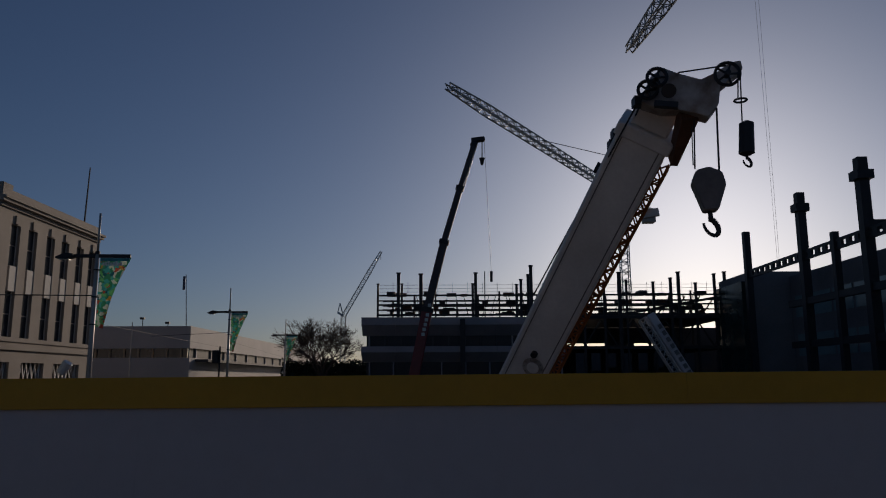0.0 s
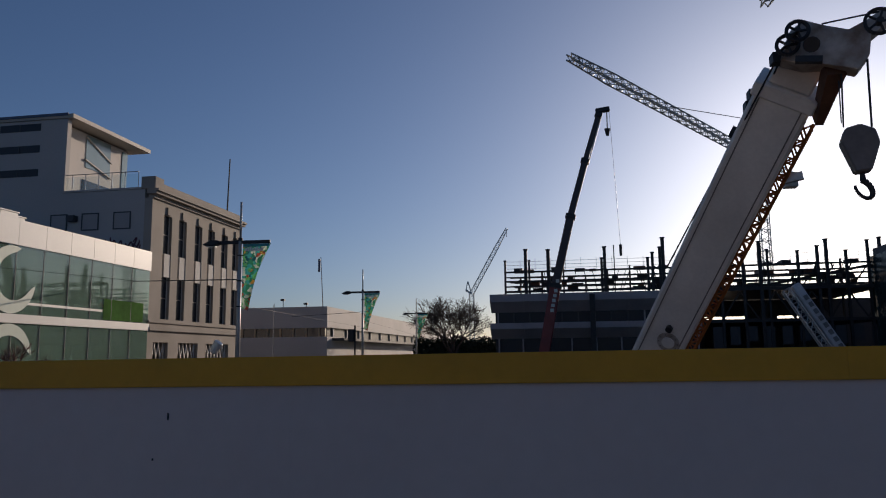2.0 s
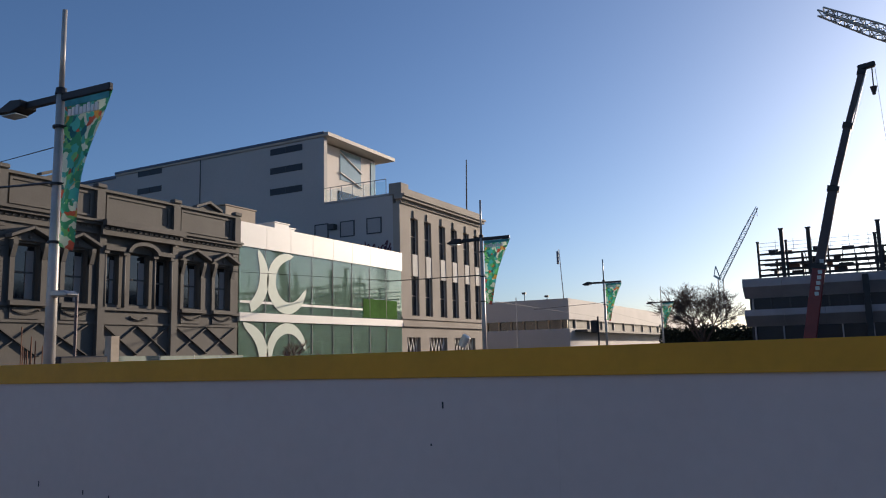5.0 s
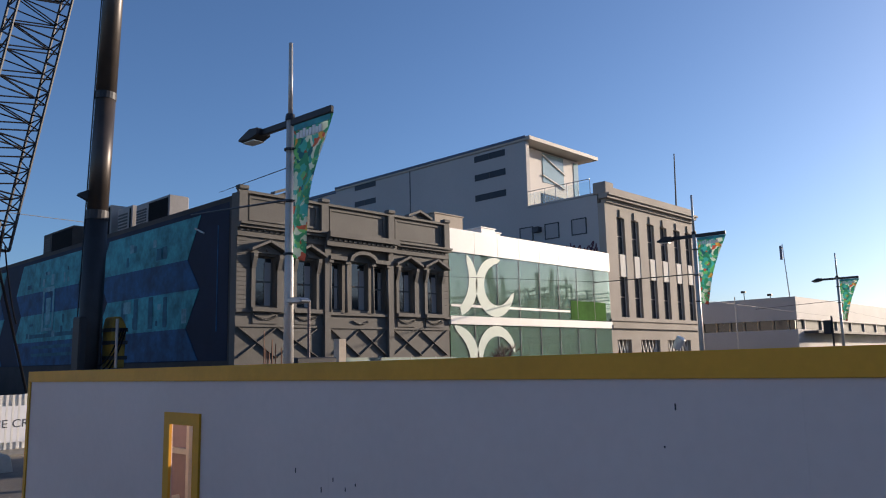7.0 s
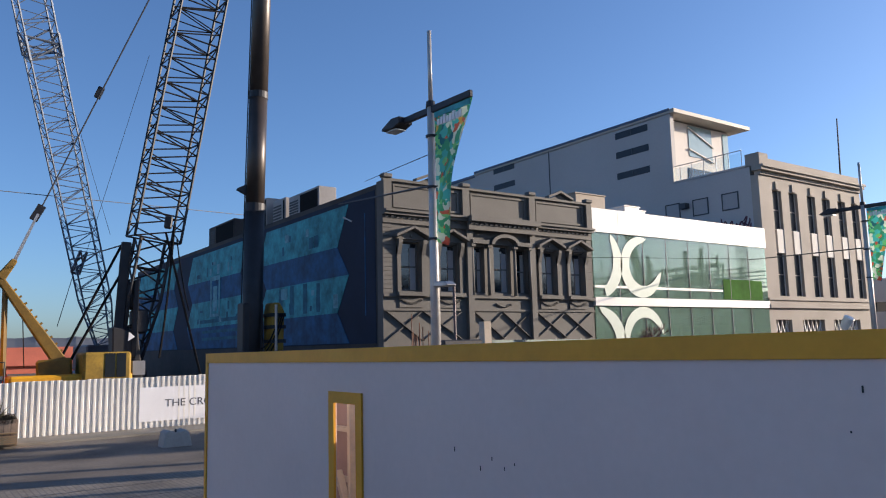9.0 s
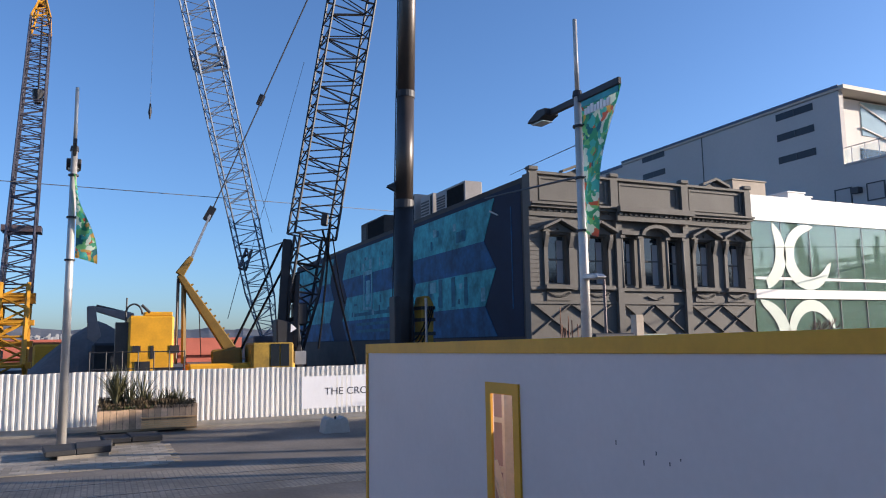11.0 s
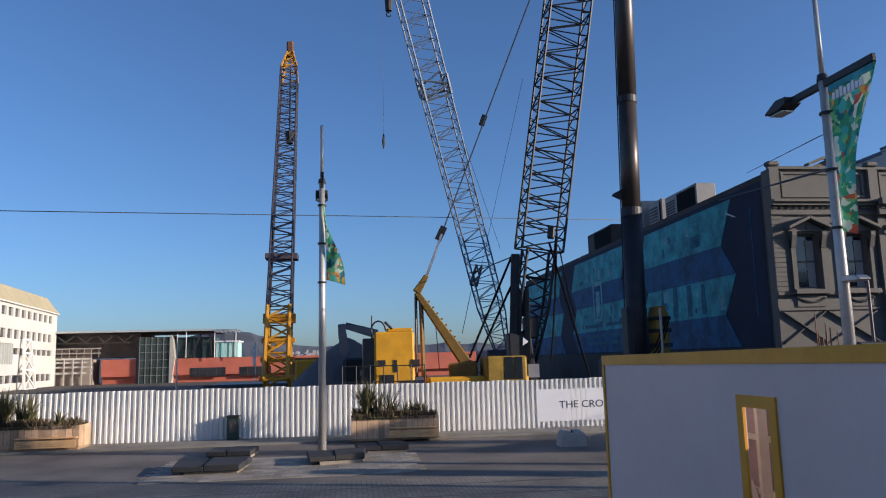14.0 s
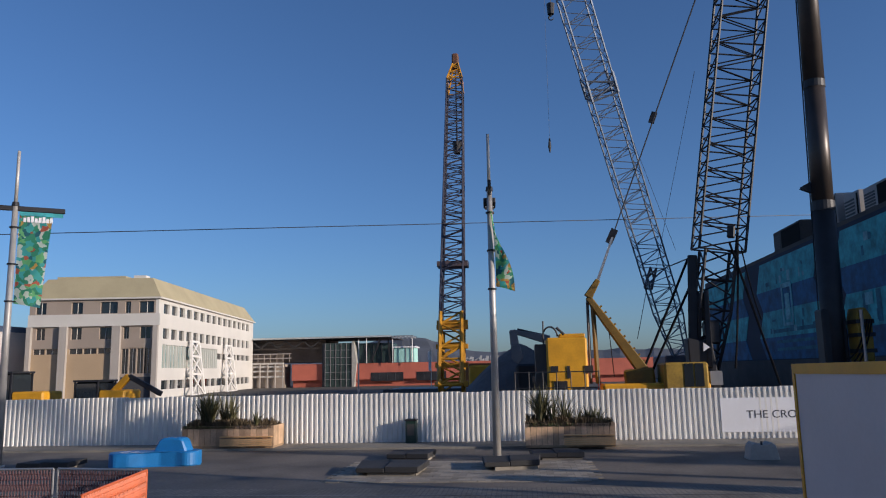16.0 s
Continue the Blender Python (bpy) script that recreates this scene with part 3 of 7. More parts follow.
box("bay_entablature", (GX + 0.301, 22.0, 8.3), (GX + 0.45, 26.55, 8.698), "grey_render", grey)
for y in (17.36, 21.85, 26.2, 30.45):
    box("parapet_post", (GX + 0.003, y, 8.955), (GX + 0.2, y + 0.42, 10.298), "grey_render", grey)
    box("post_cap", (GX - 0.1, y - 0.05, 10.425), (GX + 0.26, y + 0.47, 10.62), "grey_render", grey, bevel=0.04)
for a, b in ((17.95, 21.7), (22.45, 26.05), (26.8, 30.3)):
    f = bmesh.new()
    for lo, hi in (((a, 9.1), (b, 9.2)), ((a, 10.1), (b, 10.2)), ((a, 9.2), (a + 0.1, 10.1)), ((b - 0.1, 9.2), (b, 10.1))):
        add_box(f, (GX + 0.002, lo[0], lo[1]), (GX + 0.06, hi[0], hi[1]))
    part("parapet_panel", f, "grey_render", grey)
for y in (20.05, 28.55):
    g = bmesh.new()
    for y0_, z0_, y1_, z1_ in ((y - 0.9, 10.43, y, 10.78), (y, 10.78, y + 0.9, 10.43)):
        add_prism(g, [(y0_, z0_), (y1_, z1_), (y1_, z1_ + 0.13), (y0_, z0_ + 0.13)], "x", GX - 0.1, GX + 0.24)
    part("parapet_gablet", g, "grey_render", grey)
    part("gablet_panel", add_prism(bmesh.new(), [(y - 0.7, 10.425), (y + 0.7, 10.425), (y, 10.72)], "x", GX - 0.08, GX + 0.05), "grey_dark", grey)
for i, (a, b) in enumerate(wins):
    c = (a + b) / 2
    if i in (0, 1, 5, 6):
        for s in (a - 0.22, b + 0.02):
            box("jamb", (GX + 0.002, s, 5.13), (GX + 0.12, s + 0.2, 7.3), "grey_render", grey)
            part("bracket", add_prism(bmesh.new(), [(GX + 0.002, 6.9), (GX + 0.14, 6.95), (GX + 0.3, 7.45), (GX + 0.3, 7.62), (GX + 0.002, 7.62)], "y", s, s + 0.2), "grey_render", grey)
        h = bmesh.new()
        for y0, z0, y1_, z1_ in ((a - 0.42, 7.68, c, 8.12), (c, 8.12, b + 0.42, 7.68)):
            add_prism(h, [(y0, z0), (y1_, z1_), (y1_, z1_ + 0.14), (y0, z0 + 0.14)], "x", GX + 0.002, GX + 0.46)
        part("pediment", h, "grey_render", grey, bevel=0.015)
        part("tympanum", add_prism(bmesh.new(), [(a - 0.3, 7.64), (b + 0.3, 7.64), (c, 8.08)], "x", GX + 0.0015, GX + 0.14), "grey_render", grey)
        part("boss", add_tube(bmesh.new(), (GX + 0.14, c, 7.8), (GX + 0.22, c, 7.8), 0.1, 0.06, 8), "grey_render", grey)
        box("window_sill", (GX + 0.141, a - 0.25, 5.02), (GX + 0.3, b + 0.25, 5.2), "grey_render", grey)
        box("apron", (GX + 0.003, a - 0.1, 4.5), (GX + 0.06, b + 0.1, 4.96), "grey_render", grey)
for y in (22.38, 23.4, 25.1, 26.12):
    part("column", add_tube(bmesh.new(), (GX + 0.16, y, 5.13), (GX + 0.16, y, 7.5), 0.09, 0.075, 10), "grey_render", grey, smooth=True)
    box("capital", (GX + 0.02, y - 0.13, 7.5), (GX + 0.3, y + 0.13, 7.64), "grey_render", grey)
outer = [(24.4 - 0.95 * math.cos(math.pi * k / 10), 7.66 + 0.55 * math.sin(math.pi * k / 10)) for k in range(11)]
inner = [(24.4 - 0.75 * math.cos(math.pi * k / 10), 7.66 + 0.38 * math.sin(math.pi * k / 10)) for k in range(11)]
part("arched_hood", add_prism(bmesh.new(), outer + inner[::-1], "x", GX + 0.002, GX + 0.4), "grey_render", grey)
for a, b in ((22.3, 23.35), (25.2, 26.2)):
    box("side_lintel", (GX + 0.002, a, 7.66), (GX + 0.34, b, 7.86), "grey_render", grey)
for k in range(44):
    y = GY0 + 0.1 + k * 0.304
    if not 21.9 < y < 26.6:
        box("dentil", (GX + 0.081, y, 8.6), (GX + 0.15, y + 0.15, 8.7), "grey_render", grey)
for k in range(15):
    y = 22.05 + k * 0.304
    box("dentil", (GX + 0.451, y, 8.56), (GX + 0.53, y + 0.15, 8.66), "grey_render", grey)
random.seed(12)
for c in (18.85, 21.05, 27.55, 29.65):
    fs = bmesh.new()
    for k in range(16):
        y = c - 0.55 + 1.1 * k / 15
        z = 4.84 - 0.16 * math.sin(math.pi * k / 15)
        add_tube(fs, (GX + 0.061, y, z), (GX + 0.12, y, z + random.uniform(-0.02, 0.02)), 0.06, 0.03, 6)
    part("swag", fs, "grey_dark", grey, "moulded foliage swag")
# sky reflection on each window's far side, made as a pale solid strip
for i, (a, b) in enumerate(wins):
    box("sky_reflection_strip", (GX - 0.298, a + (b - a) * 0.62, 5.33), (GX - 0.262, b - 0.09, 7.3), "panel_mid", grey, "pale strip standing in for sky mirrored in the window")
sw = bmesh.new()
for k in range(26):
    y = 23.9 + random.random() * 1.0
    add_tube(sw, (GX + 0.02, y, 4.72 - 0.14 * math.sin((y - 23.9) * math.pi)), (GX + 0.09, y, 4.74 - 0.14 * math.sin((y - 23.9) * math.pi)), 0.06, 0.03, 6)
part("swag", sw, "grey_render", grey, "moulded foliage swag")
for a, b in ((17.5, 19.4), (19.5, 21.7), (22.5, 24.3), (24.3, 26.1), (26.6, 28.6), (28.6, 30.6)):
    x = bmesh.new()
    add_beam(x, (GX + 0.03, a, 3.0), (GX + 0.03, b, 4.3), 0.05, 0.12, up=(1, 0, 0))
    add_beam(x, (GX + 0.075, a, 4.3), (GX + 0.075, b, 3.0), 0.04, 0.12, up=(1, 0, 0))
    part("cross_brace", x, "grey_dark", grey)
for k in range(16):
    box("quoin", (GX + 0.002, GY0 + 0.005, 5.15 + k * 0.2), (GX + 0.04, GY0 + 0.5, 5.33 + k * 0.2), "grey_render", grey)
    box("quoin", (GX + 0.002, GY1 - 0.42, 5.15 + k * 0.2), (GX + 0.04, GY1 - 0.015, 5.33 + k * 0.2), "grey_render", grey)

# netting over the side wall, printed in teal and blue chevrons
NY = GY0 - 0.04
net = thing("printed_netting", "blue and teal printed scaffold netting hung over a side wall", "netting")
box("backing_net", (-72.5, NY + 0.02, 2.9), (-29.6, NY + 0.05, 9.95), "net_dark", net, "dark navy netting")


def chevron(x0, x1, rows, kick):
    """Stacked slanted bands, each leaning the other way: x1 is the edge nearer the street."""
    for i, (z0, z1, mat) in enumerate(rows):
        k0, k1 = (0, kick) if i % 2 == 0 else (kick, 0)
        o = [(x0 - k1 * 1.0, z0), (x1 - k1, z0), (x1 - k0, z1), (x0 - k0 * 1.0, z1)]
        part("net_panel", add_prism(bmesh.new(), o, "y", NY - 0.004 - 0.002 * i, NY + 0.015), mat, net)


ROWS = [(7.72, 9.7, "net_teal"), (6.25, 7.715, "net_blue"), (4.45, 6.245, "net_teal"), (2.95, 4.445, "net_blue")]
chevron(-42.3, -32.1, ROWS, 1.2)
chevron(-56.4, -45.4, ROWS, 1.2)
chevron(-71.5, -60.0, ROWS, 1.2)
box("edge_strip", (-30.55, NY, 4.2), (-30.48, NY + 0.019, 9.0), "net_blue", net)
for x0, x1, z0, z1 in ((-52.3, -52.0, 5.1, 7.9), (-50.6, -50.3, 5.1, 7.9), (-51.98, -50.62, 7.6, 7.9), (-51.98, -50.62, 5.1, 5.3)):
    box("picture_frame", (x0, NY - 0.04, z0), (x1, NY - 0.016, z1), "net_pale", net)
box("picture", (-51.7, NY - 0.03, 5.5), (-50.9, NY - 0.017, 7.2), "net_pale", net)
random.seed(14)
for k in range(34):
    x0, z0 = random.choice((-41.6, -55.8)) + random.uniform(0.3, 8.6), random.choice((4.7, 5.5, 8.0, 8.7))
    box("print", (x0, NY - 0.021 - 0.0006 * k, z0), (x0 + random.uniform(0.15, 0.9), NY - 0.0205 - 0.0006 * k, z0 + random.uniform(0.15, 0.7)), "net_pale" if k % 3 == 0 else "net_print", net)
for (x0, z0, w, h2) in ((-40.4, 4.6, 0.5, 1.5), (-38.9, 4.6, 0.5, 1.6), (-37.2, 4.6, 0.5, 1.6), (-35.6, 4.6, 0.4, 1.5), (-54.5, 4.7, 7.5, 0.25), (-54.0, 4.0, 7.0, 0.2), (-54.0, 3.5, 7.0, 0.2)):
    box("print", (x0, NY - 0.02, z0), (x0 + w, NY - 0.0165, z0 + h2), "net_print", net)

# plant on the roof
for lo, hi, mt, lb in (((-46.6, 19.5, 9.8), (-44.6, 22.0, 12.5), "ac_grey", "grey rooftop air-conditioning unit"), ((-43.8, 19.4, 9.8), (-39.6, 20.6, 12.3), "ac_grey", "grey rooftop plant box with dark louvre"),
                       ((-49.8, 19.3, 9.8), (-47.2, 20.9, 12.9), "ac_grey", "tall grey rooftop duct housing"), ((-58.0, 19.0, 9.8), (-52.5, 20.5, 12.3), "brick_dark", "dark brick chimney stack")):
    u = thing("rooftop_unit", lb, "rooftop unit")
    box("casing", lo, hi, mt, u, bevel=0.05)
    f = bmesh.new()
    for k in range(6):
        z = lo[2] + 1.2 + k * (hi[2] - lo[2] - 1.5) / 6
        add_box(f, (lo[0] + 0.15, lo[1] - 0.03, z), (lo[0] + 1.4, lo[1] + 0.02, z + 0.1))
    part("louvre", f, "dark_wall", u)
    box("dark_panel", (lo[0] + 1.7, lo[1] - 0.02, lo[2] + 0.8), (hi[0] - 0.1, lo[1] - 0.002, hi[2] - 0.15), "rubber", u, "black open louvre face")
for lo, hi, mt, lb in (((-32.2, 31.3, 9.95), (-30.4, 33.8, 11.35), "tan_panel", "tan rooftop plant box"), ((-32.4, 36.2, 9.95), (-31.0, 37.6, 11.1), "white_panel", "white rooftop plant box"), ((-32.4, 37.75, 9.95), (-31.2, 38.4, 10.95), "white_panel", "small white rooftop plant box beside another")):
    u = thing("rooftop_box", lb, "rooftop unit")
    box("casing", lo, hi, mt, u, bevel=0.03)
    box("cap", (lo[0] - 0.05, lo[1] - 0.05, hi[2]), (hi[0] + 0.05, hi[1] + 0.05, hi[2] + 0.06), mt, u)

# glazed building
glz = thing("glazed_building", "two-storey glazed building with a white fascia", "building")
Y0, Y1, NB = 30.9, 47.98, 8
st = (Y1 - Y0) / NB
for i in range(NB):
    a, b = Y0 + i * st, Y0 + (i + 1) * st
    part("fascia_panel", add_box(bmesh.new(), (-29.3, a + 0.012, 8.85), (-28.85, b - 0.012, 10.2)), "white_panel", glz)
    for z0, z1 in ((5.2, 8.84), (0.3, 4.7)):
        p = part("pane", add_box(bmesh.new(), (-28.96, a + 0.03, z0), (-28.94, b - 0.03, z1)), "pane_glass", glz)
        p.visible_shadow = False
    if i:
        box("mullion", (-29.02, a - 0.014, 0.3), (-28.925, a + 0.014, 8.84), "panel_mid", glz)
box("fascia_core", (-29.6, Y0, 8.86), (-29.302, Y1, 10.15), "white_panel", glz)
box("floor_band", (-29.4, Y0, 4.72), (-28.85, Y1, 5.19), "white_panel", glz, "white band between the floors")
box("inner_floor", (-50, Y0, 4.7), (-29.402, Y1, 5.0), "concrete", glz)
box("roof_slab", (-50, Y0, 9.7), (-29.602, Y1, 9.95), "panel_grey", glz)
box("inner_wall", (-36.0, Y0, 0.0), (-35.7, Y1, 9.69), "inner_wall", glz)
random.seed(15)
for k in range(13):
    y = 34.2 + k * 0.95 + random.uniform(-0.3, 0.3)
    zt = 5.2 + random.uniform(0.5, 2.9)
    box("display_panel", (-31.2 - random.random(), y, 5.002), (-31.0, y + random.uniform(0.15, 0.7), zt), "dark_wall" if k % 3 else "panel_mid", glz)
for k in range(7):
    y = 34.0 + k * 1.9
    box("counter", (-31.5, y, 0.3), (-31.0, y + 1.1, random.uniform(1.5, 3.6)), "dark_wall" if k % 2 else "panel_mid", glz)
box("light_strip", (-28.938, 31.0, 5.72), (-28.932, 42.8, 5.86), "white_panel", glz, "white film strip along the glass")
box("hanging_drape", (-29.9, 35.4, 6.6), (-29.8, 36.3, 8.8), "dark_wall", glz)
box("plinth", (-29.3, Y0, 0), (-28.9, Y1, 0.29), "concrete", glz)
for k in range(4):
    box("inner_column", (-32.2, 33 + k * 4.1, 0), (-31.8, 33.4 + k * 4.1, 9.69), "white_panel", glz)
box("inner_rail", (-30.7, 31.5, 5.9), (-30.6, 44.5, 6.05), "white_panel", glz)
box("green_panel", (-28.938, 42.9, 5.25), (-28.932, 47.3, 6.55), "green_print", glz, "bright green printed film on the glass")
box("red_panel", (-31.4, 35.0, 1.5), (-31.3, 39.5, 4.3), "red_wall", glz, "dark red panel inside")
for k in range(5):
    box("shelf", (-33.2, 38.4, 6.2 + k * 0.45), (-32.9, 43.5, 6.32 + k * 0.45), "galv_light", glz)


def arc_band(cy, cz, r0, r1, a0, a1, off, x, n=18, zlo=-1e9, zhi=1e9):
    """A crescent: outer arc of radius r0, inner arc of radius r1; off: how fast it swells from its tips."""
    bm = bmesh.new()
    pts = []
    for k in range(n + 1):
        t = radians(a0 + (a1 - a0) * k / n)
        w = max(0.0, math.sin(math.pi * k / n)) ** off
        p0 = (cy + r0 * math.cos(t), cz + r0 * math.sin(t))
        rr = r0 - (r0 - r1) * max(w, 0.05)
        p1 = (cy + rr * math.cos(t), cz + rr * math.sin(t))
        pts.append((p0, p1))
    for (p0, p1), (q0, q1) in zip(pts, pts[1:]):
        if min(p0[1], q0[1], p1[1], q1[1]) < zlo or max(p0[1], q0[1], p1[1], q1[1]) > zhi:
            continue
        add_prism(bm, [p0, q0, q1, p1], "x", x, x + 0.006)
    bmesh.ops.remove_doubles(bm, verts=bm.verts[:], dist=0.0005)
    return bm


part("crescent", arc_band(31.31, 7.15, 2.0, 1.22, -92, 56, 0.42, -28.93, 24, zlo=5.2, zhi=8.84), "decal", glz, "pale crescent decal on the glass")
part("crescent", arc_band(34.95, 7.0, 1.79, 1.02, 72, 352, 0.42, -28.93, 30), "decal", glz, "pale crescent decal on the glass")
part("crescent", arc_band(31.31, 2.65, 2.0, 1.22, -56, 92, 0.42, -28.93, 24, zhi=4.7), "decal", glz, "pale crescent decal on the glass")
part("crescent", arc_band(34.95, 2.9, 1.79, 1.15, 5, 215, 0.4, -28.93, 26), "decal", glz, "pale crescent decal on the glass")

# stone-faced building
stn = thing("stone_office_building", "tall beige stone-faced building with narrow recessed windows", "building")
S0, S1 = 48.0, 62.3
cs = [50.15, 52.3, 54.75, 56.9, 59.25, 61.35]
holes = [(c - 0.58, c + 0.58, 5.6, 13.15) for c in cs] + [(48.8, 50.8, 1.0, 3.95), (52.2, 55.2, 1.0, 3.95), (56.5, 60.5, 1.0, 3.95)]
part("front_wall", wall_with_openings(bmesh.new(), "x", -29.0, -0.6, S0, S1, 0.0, 14.1, holes), "stone", stn)
for c in cs:
    for z0, z1 in ((10.35, 13.148), (5.602, 8.65)):
        w = part("window", add_box(bmesh.new(), (-29.29, c - 0.578, z0), (-29.25, c + 0.578, z1)), "window_dark", stn)
        part("glazing_bar", add_box(bmesh.new(), (-29.248, c + 0.5, z0), (-29.2, c + 0.574, z1)), "cream", w)
        part("glazing_bar", add_box(bmesh.new(), (-29.248, c - 0.57, (z0 + z1) / 2 - 0.04), (-29.22, c + 0.49, (z0 + z1) / 2 + 0.04)), "stone", w)
    box("spandrel", (-29.46, c - 0.25, 8.655), (-29.04, c + 0.578, 10.345), "cream", stn, "cream spandrel panel")
    box("key_block", (-28.998, c - 0.2, 13.2), (-28.9, c + 0.2, 13.75), "stone", stn)
for nm, z0, z1, d in (("frieze", 14.1, 14.35, 0.15), ("cornice", 14.352, 14.55, 0.45), ("cornice_lip", 14.552, 14.72, 0.6), ("string_course", 4.75, 5.0, 0.2), ("window_band", 5.3, 5.45, 0.12)):
    box(nm, (-29.3 if z0 > 14.05 else -28.999, S0 - (0.3 if d > 0.4 else 0), z0), (-29.0 + d, S1, z1), "stone", stn)
box("parapet", (-29.5, S0, 14.73), (-28.95, S1, 15.35), "stone", stn)
box("corner_block", (-29.9, S0 - 0.1, 14.74), (-28.8, S0 + 1.1, 15.65), "stone", stn, bevel=0.05)
for a, b in ((48.8, 50.8), (52.2, 55.2), (56.5, 60.5)):
    f = bmesh.new()
    k = a
    while k < b:
        add_beam(f, (-29.3, k, 1.5), (-29.3, min(k + 0.7, b), 3.94), 0.06, 0.05, up=(1, 0, 0))
        add_beam(f, (-29.25, min(k + 0.7, b), 1.5), (-29.25, k, 3.94), 0.06, 0.05, up=(1, 0, 0))
        k += 0.55
    part("lattice_screen", f, "white_panel", stn)
box("side_wall", (-60, S0, 0), (-29.602, S0 + 0.5, 14.75), "panel_grey", stn, "plain grey side wall")
box("side_coping", (-36.1, S0 - 0.08, 14.76), (-29.902, S0 + 0.5, 14.9), "panel_grey", stn)
box("end_wall", (-60, S1 - 0.5, 0), (-29.602, S1, 14.7), "panel_grey", stn)
box("roof_slab", (-60, S0 + 0.502, 13.9), (-29.602, S1 - 0.502, 14.1), "panel_grey", stn)
for x in (-36.9, -34.4, -31.9):
    box("side_window", (x, S0 - 0.03, 12.0), (x + 1.2, S0 - 0.003, 13.1), "panel_mid", stn, "bricked-up side window")
    f = bmesh.new()
    for lo, hi in (((x - 0.08, 11.92), (x, 13.18)), ((x + 1.2, 11.92), (x + 1.28, 13.18)), ((x, 13.1), (x + 1.2, 13.18)), ((x, 11.92), (x + 1.2, 12.0))):
        add_box(f, (lo[0], S0 - 0.06, lo[1]), (hi[0], S0 - 0.002, hi[1]))
    part("window_surround", f, "dark_wall", stn)
box("wall_unit", (-35.4, S0 - 0.5, 12.6), (-34.8, S0 - 0.002, 13.0), "dark_wall", stn, "wall-mounted air-conditioning unit")
random.seed(21)
gr = bmesh.new()
for k in range(13):
    x0, z0 = -32.3 + k * 0.2, 10.25 + 0.12 * math.sin(k)
    turn, rise = random.uniform(-1.4, 1.4), random.uniform(0.5, 1.15)
    last = None
    for i in range(7):
        f = i / 6
        p = (x0 + 0.35 * math.sin(turn * f * 2.2) + 0.12 * f, z0 + rise * math.sin(f * (1.6 + 0.8 * (k % 2))))
        if last is not None:
            w = 0.085 * (1 - 0.5 * f)
            dx, dz = p[0] - last[0], p[1] - last[1]
            n_ = math.hypot(dx, dz) or 1.0
            ox, oz = -dz / n_ * w, dx / n_ * w
            add_prism(gr, [(last[0] - ox, last[1] - oz), (p[0] - ox, p[1] - oz), (p[0] + ox, p[1] + oz), (last[0] + ox, last[1] + oz)], "y", S0 - 0.012 - 0.0012 * k, S0 - 0.004)
        last = p
part("painted_scrawl", gr, "scrawl", stn, "dark maroon painted scrawl")
# upper block set back
twr = thing("upper_block", "pale grey concrete upper block with a flying roof", "building")
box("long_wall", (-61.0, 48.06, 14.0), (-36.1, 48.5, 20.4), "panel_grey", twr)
# paler than the long wall: its sunlight is put into the panel colour
box("front_wall", (-37.4, 48.502, 14.0), (-37.0, 57.0, 20.3), "panel_light", twr, "end wall in a paler grey that carries its sunlight")
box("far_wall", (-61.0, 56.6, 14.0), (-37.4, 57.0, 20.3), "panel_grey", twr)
box("rear_block", (-85.0, 48.3, 0.0), (-61.002, 57.0, 20.3), "panel_grey", twr)
box("flying_roof", (-61.0, 47.95, 20.42), (-35.6, 58.2, 20.72), "roof_edge", twr, "thin projecting flat roof")
box("rear_roof", (-85.0, 48.2, 20.32), (-61.002, 57.2, 20.6), "roof_blue", twr)
box("roof_flashing", (-61.0, 47.9, 20.6), (-36.0, 47.948, 20.8), "roof_blue", twr, "blue-grey roof flashing")
for x0, x1, zs in ((-41.7, -38.3, (19.6, 17.95, 16.15)), (-57.9, -54.7, (19.9, 18.2))):
    for z in zs:
        w = box("slit_window", (x0, 48.03, z), (x1, 48.058, z + 0.55), "glass_slit", twr)
        part("glazing_bar", add_box(bmesh.new(), ((x0 + x1) / 2 - 0.04, 48.0, z), ((x0 + x1) / 2 + 0.04, 48.029, z + 0.55)), "dark_wall", w)
box("wall_joint", (-49.85, 48.03, 14.8), (-49.75, 48.058, 20.4), "dark_wall", twr)
box("big_window", (-36.998, 51.5, 17.6), (-36.95, 54.6, 20.2), "glass_sky", twr)
part("slanted_bar", add_beam(bmesh.new(), (-36.9, 51.4, 18.2), (-36.9, 54.7, 17.4), 0.12, 0.1), "panel_light", twr)
part("slanted_bar", add_beam(bmesh.new(), (-36.9, 51.4, 20.0), (-36.9, 54.7, 18.7), 0.12, 0.1), "panel_light", twr)
box("terrace_door", (-36.998, 51.2, 14.95), (-36.95, 55.5, 16.6), "glass_dark", twr)
box("corner_glass", (-36.998, 56.2, 15.0), (-36.95, 56.95, 20.1), "glass_sky", twr)
box("terrace", (-37.0, 48.51, 14.12), (-29.6, 61.7, 14.4), "concrete", twr)
rail = thing("terrace_railing", "glass and steel railing round a roof terrace", "railing")
for k in range(7):
    x = -36.6 + k * 1.05
    part("post", add_tube(bmesh.new(), (x, 48.2, 14.9), (x, 48.2, 16.1), 0.03), "galv", rail)
    if k < 6:
        p = box("glass_panel", (x + 0.06, 48.19, 14.95), (x + 0.99, 48.205, 15.95), "pane_clear", rail)
        p.visible_shadow = False
part("handrail", add_tube(bmesh.new(), (-36.6, 48.2, 16.12), (-30.3, 48.2, 16.12), 0.03), "galv", rail)
mast = thing("roof_mast", "thin dark mast on a roof", "mast")
